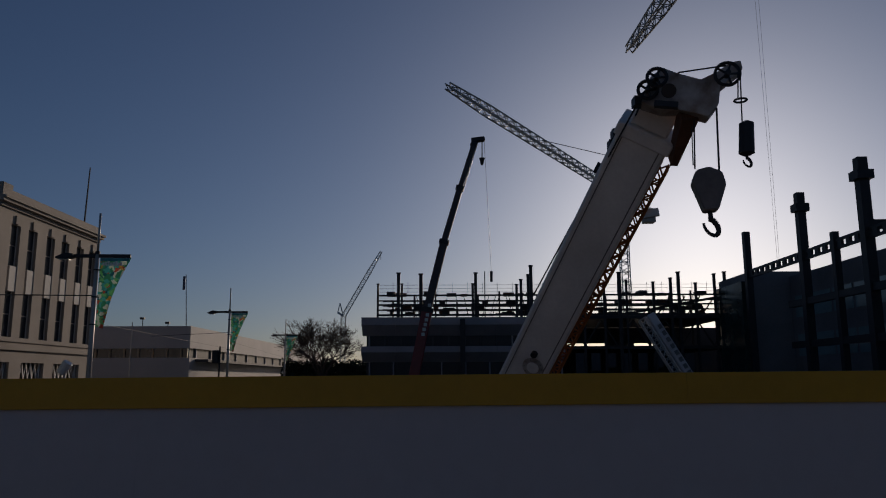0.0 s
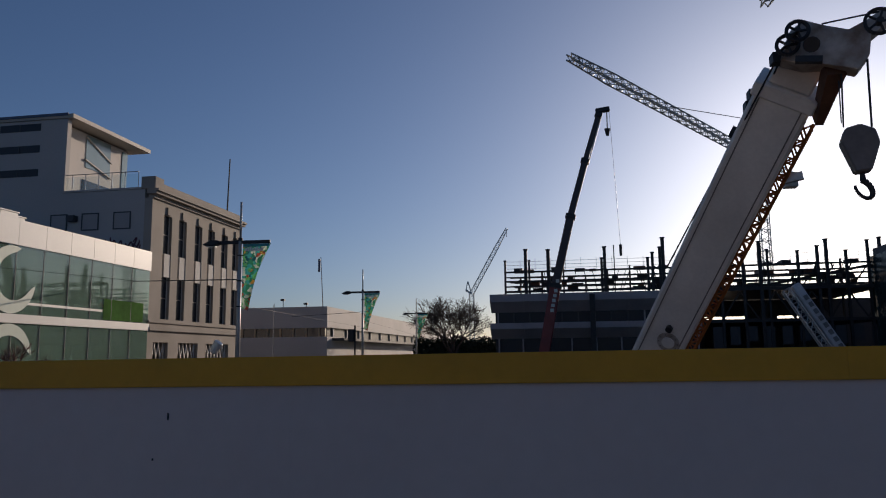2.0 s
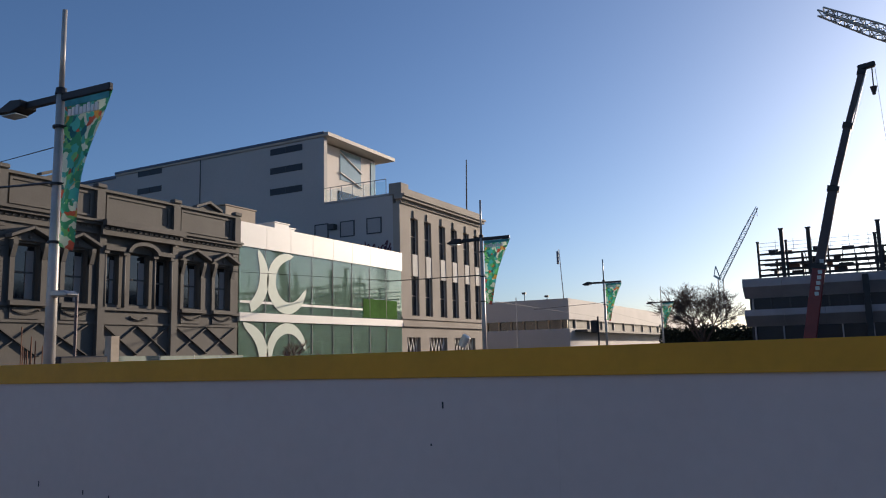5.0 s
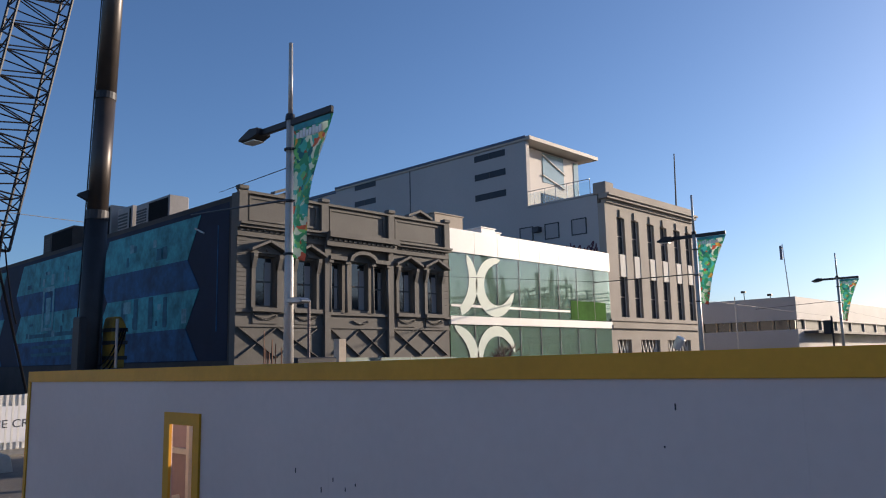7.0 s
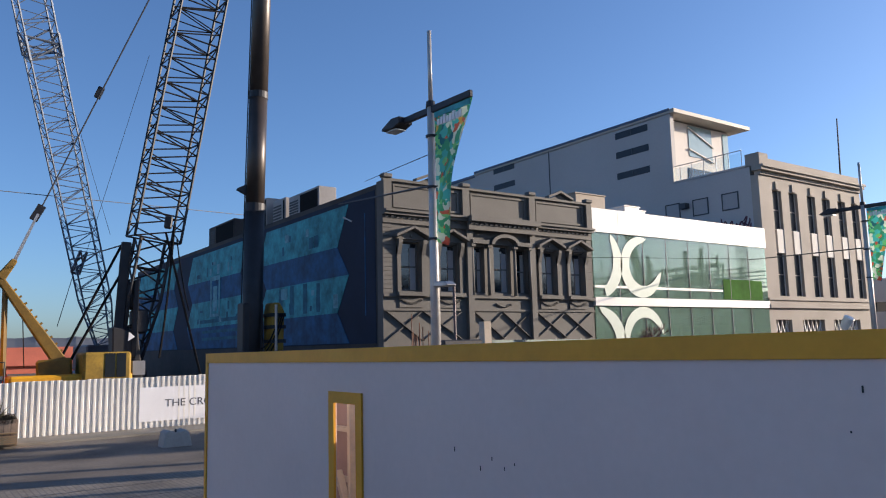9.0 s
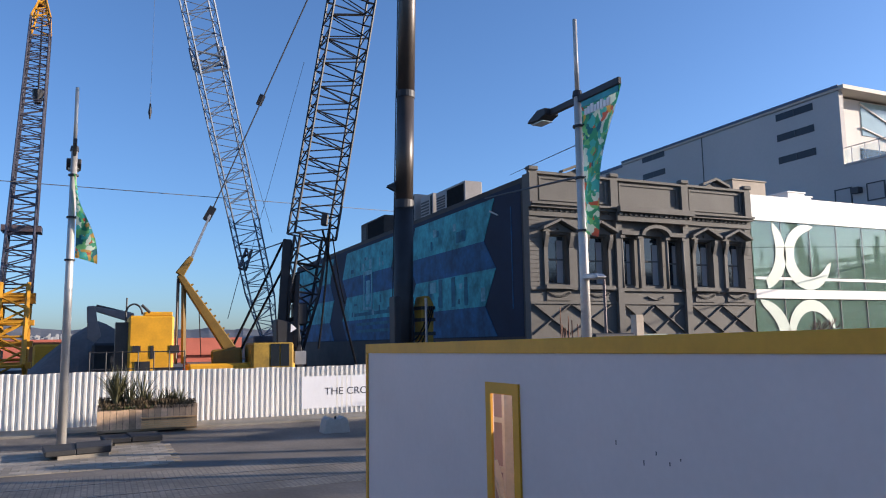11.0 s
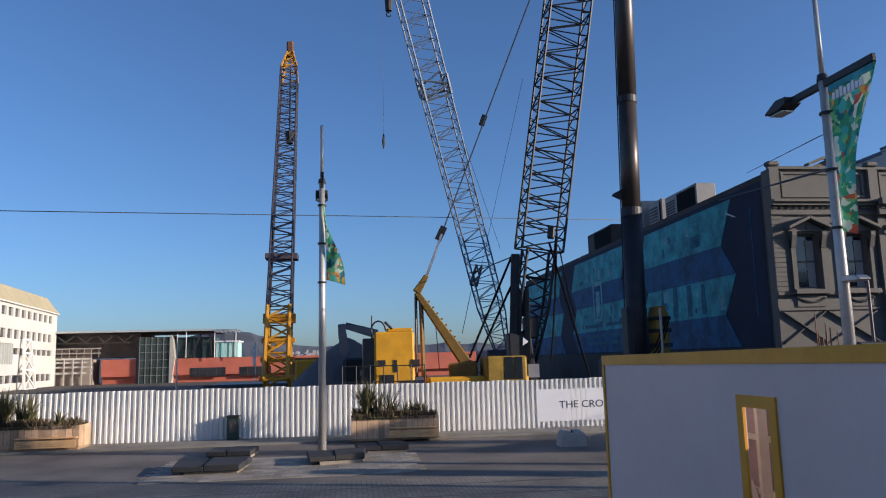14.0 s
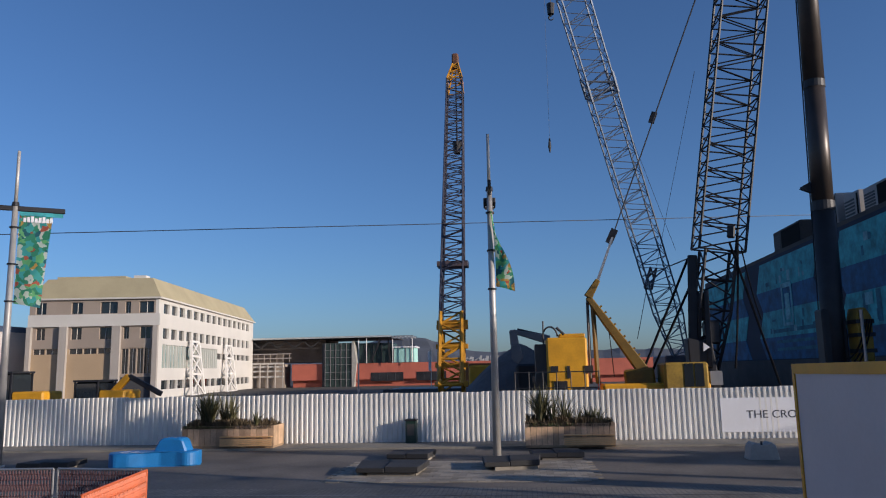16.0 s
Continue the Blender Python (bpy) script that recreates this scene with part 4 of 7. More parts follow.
part("pole", add_tube(bmesh.new(), (-29.9, 61.3, 14.05), (-29.7, 61.25, 20.4), 0.08, 0.05), "black_steel", mast)


# ---- cranes ----
def lattice(bm, a, b, w0, w1, d0, d1, n, rc, rb, up=(0, 0, 1)):
    """Four chords and their zigzag bracing from a to b; w across, d deep, at either end."""
    a, b = Vector(a), Vector(b)
    d = (b - a).normalized()
    s = d.cross(Vector(up)).normalized()
    u = s.cross(d).normalized()

    def node(i, k):
        f = i / n
        w, h = w0 + (w1 - w0) * f, d0 + (d1 - d0) * f
        sx, sz = ((-1, -1), (1, -1), (1, 1), (-1, 1))[k]
        return a.lerp(b, f) + s * sx * w / 2 + u * sz * h / 2
    for k in range(4 if rc else 0):
        add_tube(bm, node(0, k), node(n, k), rc, rc, 5)
    for i in range(n):
        for k in range(4):
            j = (k + 1) % 4
            p, q = (k, j) if i % 2 else (j, k)
            add_tube(bm, node(i, p), node(i + 1, q), rb, rb, 4)
            if i % 2 == 0:
                add_tube(bm, node(i, k), node(i, j), rb, rb, 4)
    return bm


def lattice_bars(a, b, w0, w1, d0, d1, n, up):
    """The ends of the zigzag braces and cross bars of a lattice from a to b."""
    d = (b - a).normalized()
    s = d.cross(Vector(up)).normalized()
    u = s.cross(d).normalized()
    corners = ((-1, -1), (1, -1), (1, 1), (-1, 1))

    def node(i, k):
        f = i / n
        return a.lerp(b, f) + s * corners[k][0] * (w0 + (w1 - w0) * f) / 2 + u * corners[k][1] * (d0 + (d1 - d0) * f) / 2
    bars = []
    for i in range(n):
        for k in range(4):
            j = (k + 1) % 4
            p, q = (k, j) if i % 2 else (j, k)
            bars.append((node(i, p), node(i + 1, q)))
            if i % 2 == 0 and i:
                bars.append((node(i, k), node(i, j)))
    return bars, [node(0, k) for k in range(4)]


def chords(a, b, w0, w1, d0, d1, up):
    """The ends of the four corner tubes of a lattice from a to b."""
    d = (b - a).normalized()
    s = d.cross(Vector(up)).normalized()
    u = s.cross(d).normalized()
    return [(a + s * sx * w0 / 2 + u * sz * d0 / 2, b + s * sx * w1 / 2 + u * sz * d1 / 2) for sx, sz in ((-1, -1), (1, -1), (1, 1), (-1, 1))]


def lattice_boom(parent, a, b, w, d, sections, n, rc, rb, mat, up=(0, 0, 1), foot=0.0, tip=0.0, split=False):
    """A lattice boom in bolted sections, which may taper to its foot and to its tip."""
    a, b = Vector(a), Vector(b)
    for i in range(sections):
        p, q = a.lerp(b, i / sections), a.lerp(b, (i + 1) / sections)
        w0, w1, d0, d1 = w, w, d, d
        if i == 0 and foot:
            w0, d0 = w * foot, d * foot
        if i == sections - 1 and tip:
            w1, d1 = w * tip, d * tip
        if split:
            bars, ring = lattice_bars(p, q, w0, w1, d0, d1, n, up)
            fr = bmesh.new()
            for k in range(4):
                add_tube(fr, ring[k], ring[(k + 1) % 4], rb * 1.2, rb * 1.2, 5)
            sec = part("boom_section", fr, mat, parent)
            for a_, b_ in bars:
                part("brace", add_tube(bmesh.new(), a_, b_, rb, rb, 4), mat, sec)
        else:
            sec = part("boom_section", lattice(bmesh.new(), p, q, w0, w1, d0, d1, n, 0, rb, up), mat, parent)
        for a_, b_ in chords(p, q, w0, w1, d0, d1, up):
            part("chord", add_tube(bmesh.new(), a_, b_, rc, rc, 5), mat, sec)


def cable(bm, a, b, r=0.02, sag=0.0, n=12):
    a, b = Vector(a), Vector(b)
    k = n if sag else 1
    last = a
    for i in range(1, k + 1):
        f = i / k
        p = a.lerp(b, f) - Vector((0, 0, sag * 4 * f * (1 - f)))
        add_tube(bm, last, p, r, r, 5)
        last = p
    return bm


def hook_shape(bm, top, r, th, side):
    """A round crane hook hung at a place; side: the way its mouth faces."""
    top, side = Vector(top), Vector(side).normalized()
    add_tube(bm, top, top - Vector((0, 0, r * 0.9)), th * 0.9, th, 8)
    c = top - Vector((0, 0, r * 1.9))
    last = None
    for k in range(15):
        t = radians(100 - k * 20)
        p = c + side * r * math.cos(t) * -1 + Vector((0, 0, r * math.sin(t)))
        if last is not None:
            add_tube(bm, last, p, th * (1.25 - 0.05 * k), th * (1.2 - 0.05 * k), 8)
        last = p
    return bm


# white telescopic crane close by
wc = thing("white_mobile_crane", "white telescopic mobile crane with stowed orange lattice jib", "crane")
A, B = Vector((2.35, 22.01, 2.79)), Vector((4.77, 16.68, 8.24))
ax = (B - A).normalized()
view = (A.lerp(B, 0.5) - Vector((0, 0, EYE))).normalized()
A0 = A - ax * 3.3
part("outer_boom", add_beam(bmesh.new(), A0, B + ax * 0.05, 1.22, 0.95, up=view), "crane_white", wc, bevel=0.06)
sd = ax.cross(view).normalized()
dp = sd.cross(ax).normalized()
part("boom_collar", add_beam(bmesh.new(), B - ax * 0.12, B + ax * 0.2, 1.34, 1.05, up=view), "crane_white", wc, bevel=0.03)
part("inner_boom", add_beam(bmesh.new(), B + ax * 0.2, B + ax * 1.25, 0.92, 0.78, up=view), "crane_white", wc, bevel=0.05)
for k in (-1, 1):
    part("boom_seam", add_beam(bmesh.new(), A0 + sd * 0.45 * k - dp * 0.482, B + sd * 0.45 * k - dp * 0.482, 0.03, 0.02, up=view), "crane_grey", wc)
part("pivot_plate", add_tube(bmesh.new(), A + ax * 0.85 - sd * 0.15 - dp * 0.50, A + ax * 0.85 - sd * 0.15 - dp * 0.47, 0.3, 0.3, 20), "crane_scuffed", wc, "round riveted pivot plate")
part("pivot_hub", add_tube(bmesh.new(), A + ax * 0.85 - sd * 0.15 - dp * 0.53, A + ax * 0.85 - sd * 0.15 - dp * 0.5, 0.17, 0.17, 18), "crane_white", wc)
for k in range(10):
    q = A + ax * (0.85 + 0.25 * math.cos(k * 0.628)) - sd * (0.15 + 0.25 * math.sin(k * 0.628))
    part("rivet", add_tube(bmesh.new(), q - dp * 0.515, q - dp * 0.5, 0.022, 0.018, 6), "crane_grey", wc)
part("pivot_pin", add_tube(bmesh.new(), A + ax * 1.3 - sd * 0.02 - dp * 0.6, A + ax * 1.3 - sd * 0.02 - dp * 0.47, 0.09, 0.09, 12), "black_steel", wc)
HD = 15.9
head = [(4.36, 15.45, 8.52), (4.56, 15.39, 9.07), (4.81, 15.32, 9.26), (5.17, 15.21, 9.05), (5.53, 15.08, 8.86), (5.83, 14.97, 9.00), (6.09, 14.87, 9.17), (6.27, 14.79, 9.18),
        (6.30, 14.78, 8.99), (6.11, 14.86, 8.85), (5.86, 14.96, 8.69), (5.83, 14.97, 8.31), (5.63, 15.04, 8.05), (5.47, 15.10, 8.13), (5.07, 15.24, 8.31), (4.77, 15.33, 8.32)]
flat = Vector((view.x, view.y, 0)).normalized()
h = bmesh.new()
r0 = [h.verts.new(Vector(p) - flat * 0.04) for p in head]
r1 = [h.verts.new(Vector(p) + flat * 0.42) for p in head]
h.faces.new(r0)
h.faces.new(r1[::-1])
for i in range(len(head)):
    j = (i + 1) % len(head)
    h.faces.new((r0[i], r0[j], r1[j], r1[i]))
part("boom_head", h, "crane_scuffed", wc, "scuffed white boom head", bevel=0.02)


def sheave(parent, c, r, wd, mat="black_steel"):
    """A spoked cable wheel whose axle points along the view."""
    c = Vector(c)
    bm = bmesh.new()
    e1, e2 = flat.cross(Vector((0, 0, 1))).normalized(), Vector((0, 0, 1))
    n = 20
    for k in range(n):
        t0, t1 = 2 * math.pi * k / n, 2 * math.pi * (k + 1) / n
        add_tube(bm, c + (e1 * math.cos(t0) + e2 * math.sin(t0)) * r, c + (e1 * math.cos(t1) + e2 * math.sin(t1)) * r, wd, wd, 6)
    for k in range(5):
        t = 2 * math.pi * k / 5
        add_tube(bm, c, c + (e1 * math.cos(t) + e2 * math.sin(t)) * r, wd * 0.7, wd * 0.7, 5)
    add_tube(bm, c - flat * 0.1, c + flat * 0.1, r * 0.25, r * 0.25, 10)
    return part("sheave", bm, mat, parent)


sheave(wc, (5.84, 14.43, 8.74), 0.24, 0.035)
sheave(wc, (4.61, 15.07, 8.94), 0.2, 0.04)
sheave(wc, (4.45, 15.22, 8.73), 0.2, 0.04)
part("head_slot", add_tube(bmesh.new(), (4.75, 14.76, 8.52), (4.80, 14.95, 8.60), 0.15, 0.15, 14), "black_steel", wc)
part("head_gap", add_beam(bmesh.new(), (4.48, 14.90, 8.29), (4.92, 14.76, 8.20), 0.16, 0.12), "black_steel", wc)
part("head_underside", add_beam(bmesh.new(), (5.32, 15.36, 8.25), (5.30, 16.53, 7.54), 0.36, 0.42, 0.16, 0.3), "rust_dark", wc)
part("hoist_line", cable(bmesh.new(), (5.05, 15.03, 9.03), (5.85, 14.42, 8.92), 0.018), "black_steel", wc)
part("hoist_line", cable(bmesh.new(), (4.34, 15.56, 8.61), (2.62, 20.97, 5.04), 0.022), "black_steel", wc)
part("hoist_line", cable(bmesh.new(), (4.46, 15.53, 8.76), (4.28, 17.95, 7.75), 0.02), "black_steel", wc)
for px in ((4.10, 16.75, 8.26), (4.06, 16.97, 8.07), (4.34, 15.66, 8.62)):
    part("cable_guide", add_box(bmesh.new(), (-0.1, -0.15, -0.1), (0.1, 0.15, 0.1)), "black_steel", wc, m=Matrix.Translation(px))
lampc = Vector((3.95, 18.02, 7.80))
part("work_light", add_tube(bmesh.new(), lampc - sd * 0.14, lampc + sd * 0.1, 0.13, 0.15, 12), "black_steel", wc)
part("work_light", add_beam(bmesh.new(), (4.94, 17.99, 6.62), (5.32, 17.88, 6.68), 0.16, 0.18), "galv", wc)
# stowed jib along the underside
lattice_boom(wc, (3.23, 22.30, 2.74), (5.27, 17.06, 7.60), 0.2, 0.28, 4, 8, 0.04, 0.024, "crane_orange", up=view)
# hook blocks
part("block_line", cable(cable(cable(bmesh.new(), (5.39, 15.23, 8.06), (5.35, 15.25, 7.00), 0.018), (5.82, 15.08, 8.27), (5.79, 15.09, 6.93), 0.022), (5.37, 15.35, 7.97), (5.35, 15.35, 7.11), 0.014), "black_steel", wc)
hb = [(5.35, 15.25, 6.94), (5.59, 15.16, 6.99), (5.82, 15.08, 6.86), (5.88, 15.06, 6.59), (5.72, 15.12, 6.08), (5.46, 15.21, 6.07), (5.26, 15.28, 6.69)]
h = bmesh.new()
r0 = [h.verts.new(Vector(p) - flat * 0.18) for p in hb]
r1 = [h.verts.new(Vector(p) + flat * 0.18) for p in hb]
h.faces.new(r0)
h.faces.new(r1[::-1])
for i in range(len(hb)):
    j = (i + 1) % len(hb)
    h.faces.new((r0[i], r0[j], r1[j], r1[i]))
block = part("hook_block", h, "crane_grey", wc, "dull hexagonal hook block", bevel=0.03)
part("hook", hook_shape(bmesh.new(), (5.58, 15.17, 6.07), 0.165, 0.055, sd), "black_steel", block)
part("whip_line", cable(cable(bmesh.new(), (6.06, 14.34, 8.73), (6.03, 14.35, 7.70), 0.014), (6.02, 14.35, 8.71), (5.99, 14.37, 8.17), 0.014), "black_steel", wc)
c = Vector((6.03, 14.35, 8.15))
ring = bmesh.new()
for k in range(16):
    t0, t1 = 2 * math.pi * k / 16, 2 * math.pi * (k + 1) / 16
    add_tube(ring, c + Vector((math.cos(t0), math.sin(t0), 0)) * 0.12, c + Vector((math.cos(t1), math.sin(t1), 0)) * 0.12, 0.022, 0.022, 6)
part("limit_ring", ring, "black_steel", wc)
c0, c1 = Vector((6.10, 14.32, 7.66)), Vector((6.07, 14.34, 7.06))
bl = add_tube(bmesh.new(), c1, c0, 0.15, 0.14, 14)
add_tube(bl, c0, c0 + Vector((0, 0, 0.05)), 0.14, 0.06, 14)
add_tube(bl, c1 - Vector((0, 0, 0.05)), c1, 0.07, 0.15, 14)
bl = part("overhaul_ball", bl, "black_steel", wc, smooth=False)
part("hook", hook_shape(bmesh.new(), c1 - Vector((0, 0, 0.02)), 0.085, 0.03, sd), "black_steel", bl)
P0 = A0
part("turntable", add_box(bmesh.new(), (P0.x - 1.2, P0.y - 0.9, 0.6), (P0.x + 1.2, P0.y + 2.4, 1.3)), "crane_white", wc, bevel=0.05)
part("carrier", add_box(bmesh.new(), (P0.x - 1.3, P0.y - 3.0, 0.3), (P0.x + 1.3, P0.y + 5.0, 0.6)), "black_steel", wc)
for yy in (-2.2, -0.8, 2.6, 4.0):
    for sx in (-1.3, 1.0):
        part("wheel", add_tube(bmesh.new(), (P0.x + sx, P0.y + yy, 0.5), (P0.x + sx + 0.3, P0.y + yy, 0.5), 0.5, 0.5, 16), "black_steel", wc)

# slender red telescopic crane beyond
rc = thing("red_mobile_crane", "far red and black telescopic mobile crane", "crane")
pts = [Vector((-2.90, 68.05, 1.78)), Vector((-1.45, 68.10, 9.07)), Vector((0.11, 68.12, 15.32)), Vector((1.61, 68.10, 20.39)), Vector((2.97, 68.06, 24.64))]
for i, (w, mt) in enumerate(((0.95, "red_paint"), (0.72, "crane_dark"), (0.58, "crane_dark"), (0.46, "crane_dark"))):
    part("boom_section", add_beam(bmesh.new(), pts[i], pts[i + 1], w, w, up=(0, 1, 0)), mt, rc, bevel=0.06)
    part("section_collar", add_beam(bmesh.new(), pts[i + 1] - (pts[i + 1] - pts[i]).normalized() * 0.4, pts[i + 1], w + 0.18, w + 0.18, up=(0, 1, 0)), "black_steel", rc)
# white bar added along the dark boom as its sunlit highlight
part("painted_sunlit_edge", add_beam(bmesh.new(), pts[3] + Vector((0.34, 0, 0)), pts[4] + Vector((0.27, 0, 0)), 0.13, 0.2, up=(0, 1, 0)), "crane_white", rc)
part("boom_head", add_beam(bmesh.new(), (2.65, 68.07, 24.81), (3.93, 68.01, 24.95), 0.5, 0.45), "black_steel", rc, bevel=0.08)
part("hoist_line", cable(bmesh.new(), (3.66, 68.03, 24.74), (3.64, 68.03, 22.81), 0.05), "black_steel", rc)
part("hook_block", add_tube(bmesh.new(), (3.64, 68.03, 23.09), (3.63, 68.03, 22.43), 0.27, 0.12, 8), "black_steel", rc)
part("hoist_line", cable(bmesh.new(), (3.87, 68.02, 24.73), (4.35, 68.02, 12.40), 0.018), "galv", rc)
part("weight", add_tube(bmesh.new(), (4.35, 68.02, 12.4), (4.35, 68.02, 11.4), 0.14, 0.12, 8), "black_steel", rc)
for k in range(7):
    f = 0.2 + k * 0.032
    q = pts[0].lerp(pts[2], f + 0.15)
    part("maker_mark", add_box(bmesh.new(), (q.x - 0.15, q.y - 0.53, q.z), (q.x + 0.15, q.y - 0.51, q.z + 0.3)), "galv_light", rc)
part("carrier", add_box(bmesh.new(), (pts[0].x - 2, pts[0].y - 3, 0.6), (pts[0].x + 2, pts[0].y + 3.5, 2.0)), "red_paint", rc)
part("wheels", add_box(bmesh.new(), (pts[0].x - 1.8, pts[0].y - 2.8, 0), (pts[0].x + 1.8, pts[0].y + 3.2, 0.598)), "black_steel", rc)


def tower_crane(mast, jib_tip, jib_root, apex, label, w=1.6, mat="galv_light", counter=None, sections=6):
    """A tower crane: lattice mast, level jib, apex and tie."""
    t = thing("tower_crane", label, "crane")
    mast, jib_tip, jib_root, apex = Vector(mast), Vector(jib_tip), Vector(jib_root), Vector(apex)
    lattice_boom(t, (mast.x, mast.y, 0), (mast.x, mast.y, jib_root.z), w, w, 5, 8, 0.11, 0.06, mat, up=(0, 1, 0))
    lattice_boom(t, jib_root, jib_tip, w * 0.8, w * 0.8, sections, 8, 0.12, 0.07, mat, tip=0.6)
    part("apex", lattice(bmesh.new(), (mast.x, mast.y, jib_root.z), apex, w, 0.4, w, 0.4, 5, 0.1, 0.05, (0, 1, 0)), mat, t)
    part("tie_bar", cable(bmesh.new(), apex, jib_root.lerp(jib_tip, 0.55) + Vector((0, 0, 0.8)), 0.07), "black_steel", t)
    if counter is not None:
        part("counter_jib", lattice(bmesh.new(), jib_root, counter, w, w, w * 0.6, w * 0.6, 6, 0.1, 0.06), mat, t)
        part("counterweight", add_box(bmesh.new(), (-1.2, -1.2, -2.5), (1.2, 1.2, 0.4)), "concrete", t, m=Matrix.Translation(counter))
    return t


R0, R1 = Vector((35.35, 145.93, 38.76)), Vector((0.57, 98.12, 42.45))
tower_crane(R0, R1, R0, R0 + Vector((0, 0, 7.5)), "grey lattice tower crane standing over a steel frame", counter=R0 + (R0 - R1).normalized() * 14)
J0, J1 = Vector((23.14, 88.17, 43.05)), Vector((24.63, 67.83, 41.49))
q = J0 + (J1 - J0) * 3.0
tc2 = tower_crane((q.x, q.y, 0), J0, (q.x, q.y, J0.z), (q.x, q.y, J0.z + 8), "grey tower crane jib reaching over the square", w=1.7)
for dx in (0.0, 0.35):
    part("hoist_line", cable(bmesh.new(), Vector((29.39, 65.91, 41.23)) + Vector((dx, 0, 0)), Vector((29.50, 65.86, 12.49)) + Vector((dx * 0.5, 0, 0)), 0.012), "black_steel", tc2)
lc = thing("luffing_crane", "far white luffing tower crane", "crane")
b0 = Vector((-53.57, 396.49, 35.55))
lattice_boom(lc, (b0.x, b0.y, 0), b0, 2.4, 2.4, 3, 6, 0.16, 0.1, "galv_light", up=(0, 1, 0))
lattice_boom(lc, b0, (-34.14, 398.64, 70.59), 2.0, 2.0, 3, 6, 0.14, 0.09, "galv_light", up=(0, 1, 0), tip=0.5)
part("counter_jib", add_beam(bmesh.new(), b0, (-56.54, 396.08, 37.61), 1.4, 1.0), "galv_light", lc)
part("a_frame", cable(cable(bmesh.new(), b0, (-55.46, 396.23, 42.40), 0.3), (-55.46, 396.23, 42.40), (-56.54, 396.08, 37.61), 0.25), "galv_light", lc)
part("hook_line", cable(bmesh.new(), (-34.44, 398.62, 69.97), (-34.40, 398.62, 65.97), 0.15), "black_steel", lc)

# yellow crane lying back with its boom raised
yc = thing("yellow_lattice_crane", "lattice boom crane with yellow base sections", "crane")
Y_A, Y_B = Vector((-33.39, -3.23, 1.61)), Vector((-52.88, -4.24, 24.95))
m1, m2, m3 = Y_A.lerp(Y_B, 0.0), Y_A.lerp(Y_B, 0.143), Y_A.lerp(Y_B, 0.9)
lattice_boom(yc, m1, m2, 1.4, 1.0, 2, 3, 0.1, 0.045, "mast_yellow", up=(0, -1, 0), split=True)
lattice_boom(yc, m2, m3, 1.3, 1.1, 5, 9, 0.056, 0.028, "mast_slate", up=(0, -1, 0), split=True)
lattice_boom(yc, m3, Y_B, 1.3, 1.1, 1, 5, 0.065, 0.036, "mast_yellow", up=(0, -1, 0), tip=0.35, split=True)
part("head", add_beam(bmesh.new(), Y_B - Vector((0, 0, 0.3)), Y_B + Vector((0, 0, 0.9)), 0.6, 0.5), "rust_dark", yc, bevel=0.1)
q = Y_A.lerp(Y_B, 0.278)
part("platform", add_box(bmesh.new(), (-0.5, -0.8, -0.14), (0.5, 0.8, 0.14)), "crane_slate", yc, m=Matrix.Translation(q))
for f in (0.02, 0.055, 0.092, 0.132, 0.142):
    q = Y_A.lerp(Y_B, f)
    part("cross_head", add_box(bmesh.new(), (-0.22, -0.74, -0.11), (0.22, 0.74, 0.11)), "mast_yellow", yc, m=Matrix.Translation(q))
part("hoist_line", cable(bmesh.new(), Y_B, (-44.90, -3.63, 16.58), 0.05), "black_steel", yc)
part("hook_block", add_tube(bmesh.new(), (-44.90, -3.63, 16.58), (-44.90, -3.63, 15.87), 0.3, 0.2, 8), "black_steel", yc)
part("crawler_base", add_box(bmesh.new(), (Y_A.x - 4, Y_A.y - 1.8, 0), (Y_A.x + 1.5, Y_A.y + 1.8, 1.3)), "black_steel", yc, bevel=0.2)
part("ballast_cab", add_box(bmesh.new(), (-43, -3.0, 0.0), (-41, -1.2, 2.9)), "crane_yellow", yc, bevel=0.1)

# blue-grey lattice crane
bc = thing("blue_grey_lattice_crane", "tall blue-grey lattice boom crane", "crane")
L0, L1 = Vector((-58.79, 11.99, 2.46)), Vector((-45.85, 4.02, 25.91))
top = L0 + (L1 - L0) * 1.35
lattice_boom(bc, L0, top, 1.75, 1.5, 8, 6, 0.06, 0.03, "blue_steel", up=(1, 0, 0), foot=0.45, tip=0.5, split=True)
q = L0 + (L1 - L0) * 0.77
part("section_joint", lattice(bmesh.new(), q, q + (L1 - L0) * 0.05, 1.8, 1.8, 1.55, 1.55, 2, 0.1, 0.07, (1, 0, 0)), "blue_steel", bc)
for k in (0, 0.35):
    part("pendant", cable(bmesh.new(), (-39.71, 4.96, 9.71), Vector((-40.64, 10.95, 24.60)) + Vector((k, 0, 0)), 0.035), "black_steel", bc)
part("pendant", cable(bmesh.new(), (-55.17, 9.64, 9.22), (-48.57, 11.87, 21.76), 0.015), "black_steel", bc)
part("pendant", cable(bmesh.new(), (-47.63, 6.05, 21.66), (-56.84, 11.55, 11.17), 0.015), "black_steel", bc)
part("sheave_block", add_beam(bmesh.new(), (-39.75, 4.64, 9.10), (-39.70, 4.99, 9.80), 0.3, 0.35), "black_steel", bc)
part("sheave_block", add_beam(bmesh.new(), (-40.35, 7.34, 15.74), (-40.31, 7.55, 16.29), 0.25, 0.3), "black_steel", bc)
for (a, b, w) in (((-43.96, 2.47, 27.16), (-43.96, 2.44, 24.90), 0.02), ((-49.97, 2.46, 30.49), (-49.97, 2.30, 18.03), 0.008)):
    part("hoist_line", cable(bmesh.new(), Vector(a) + Vector((0, 0, 12)), b, w), "black_steel", bc)
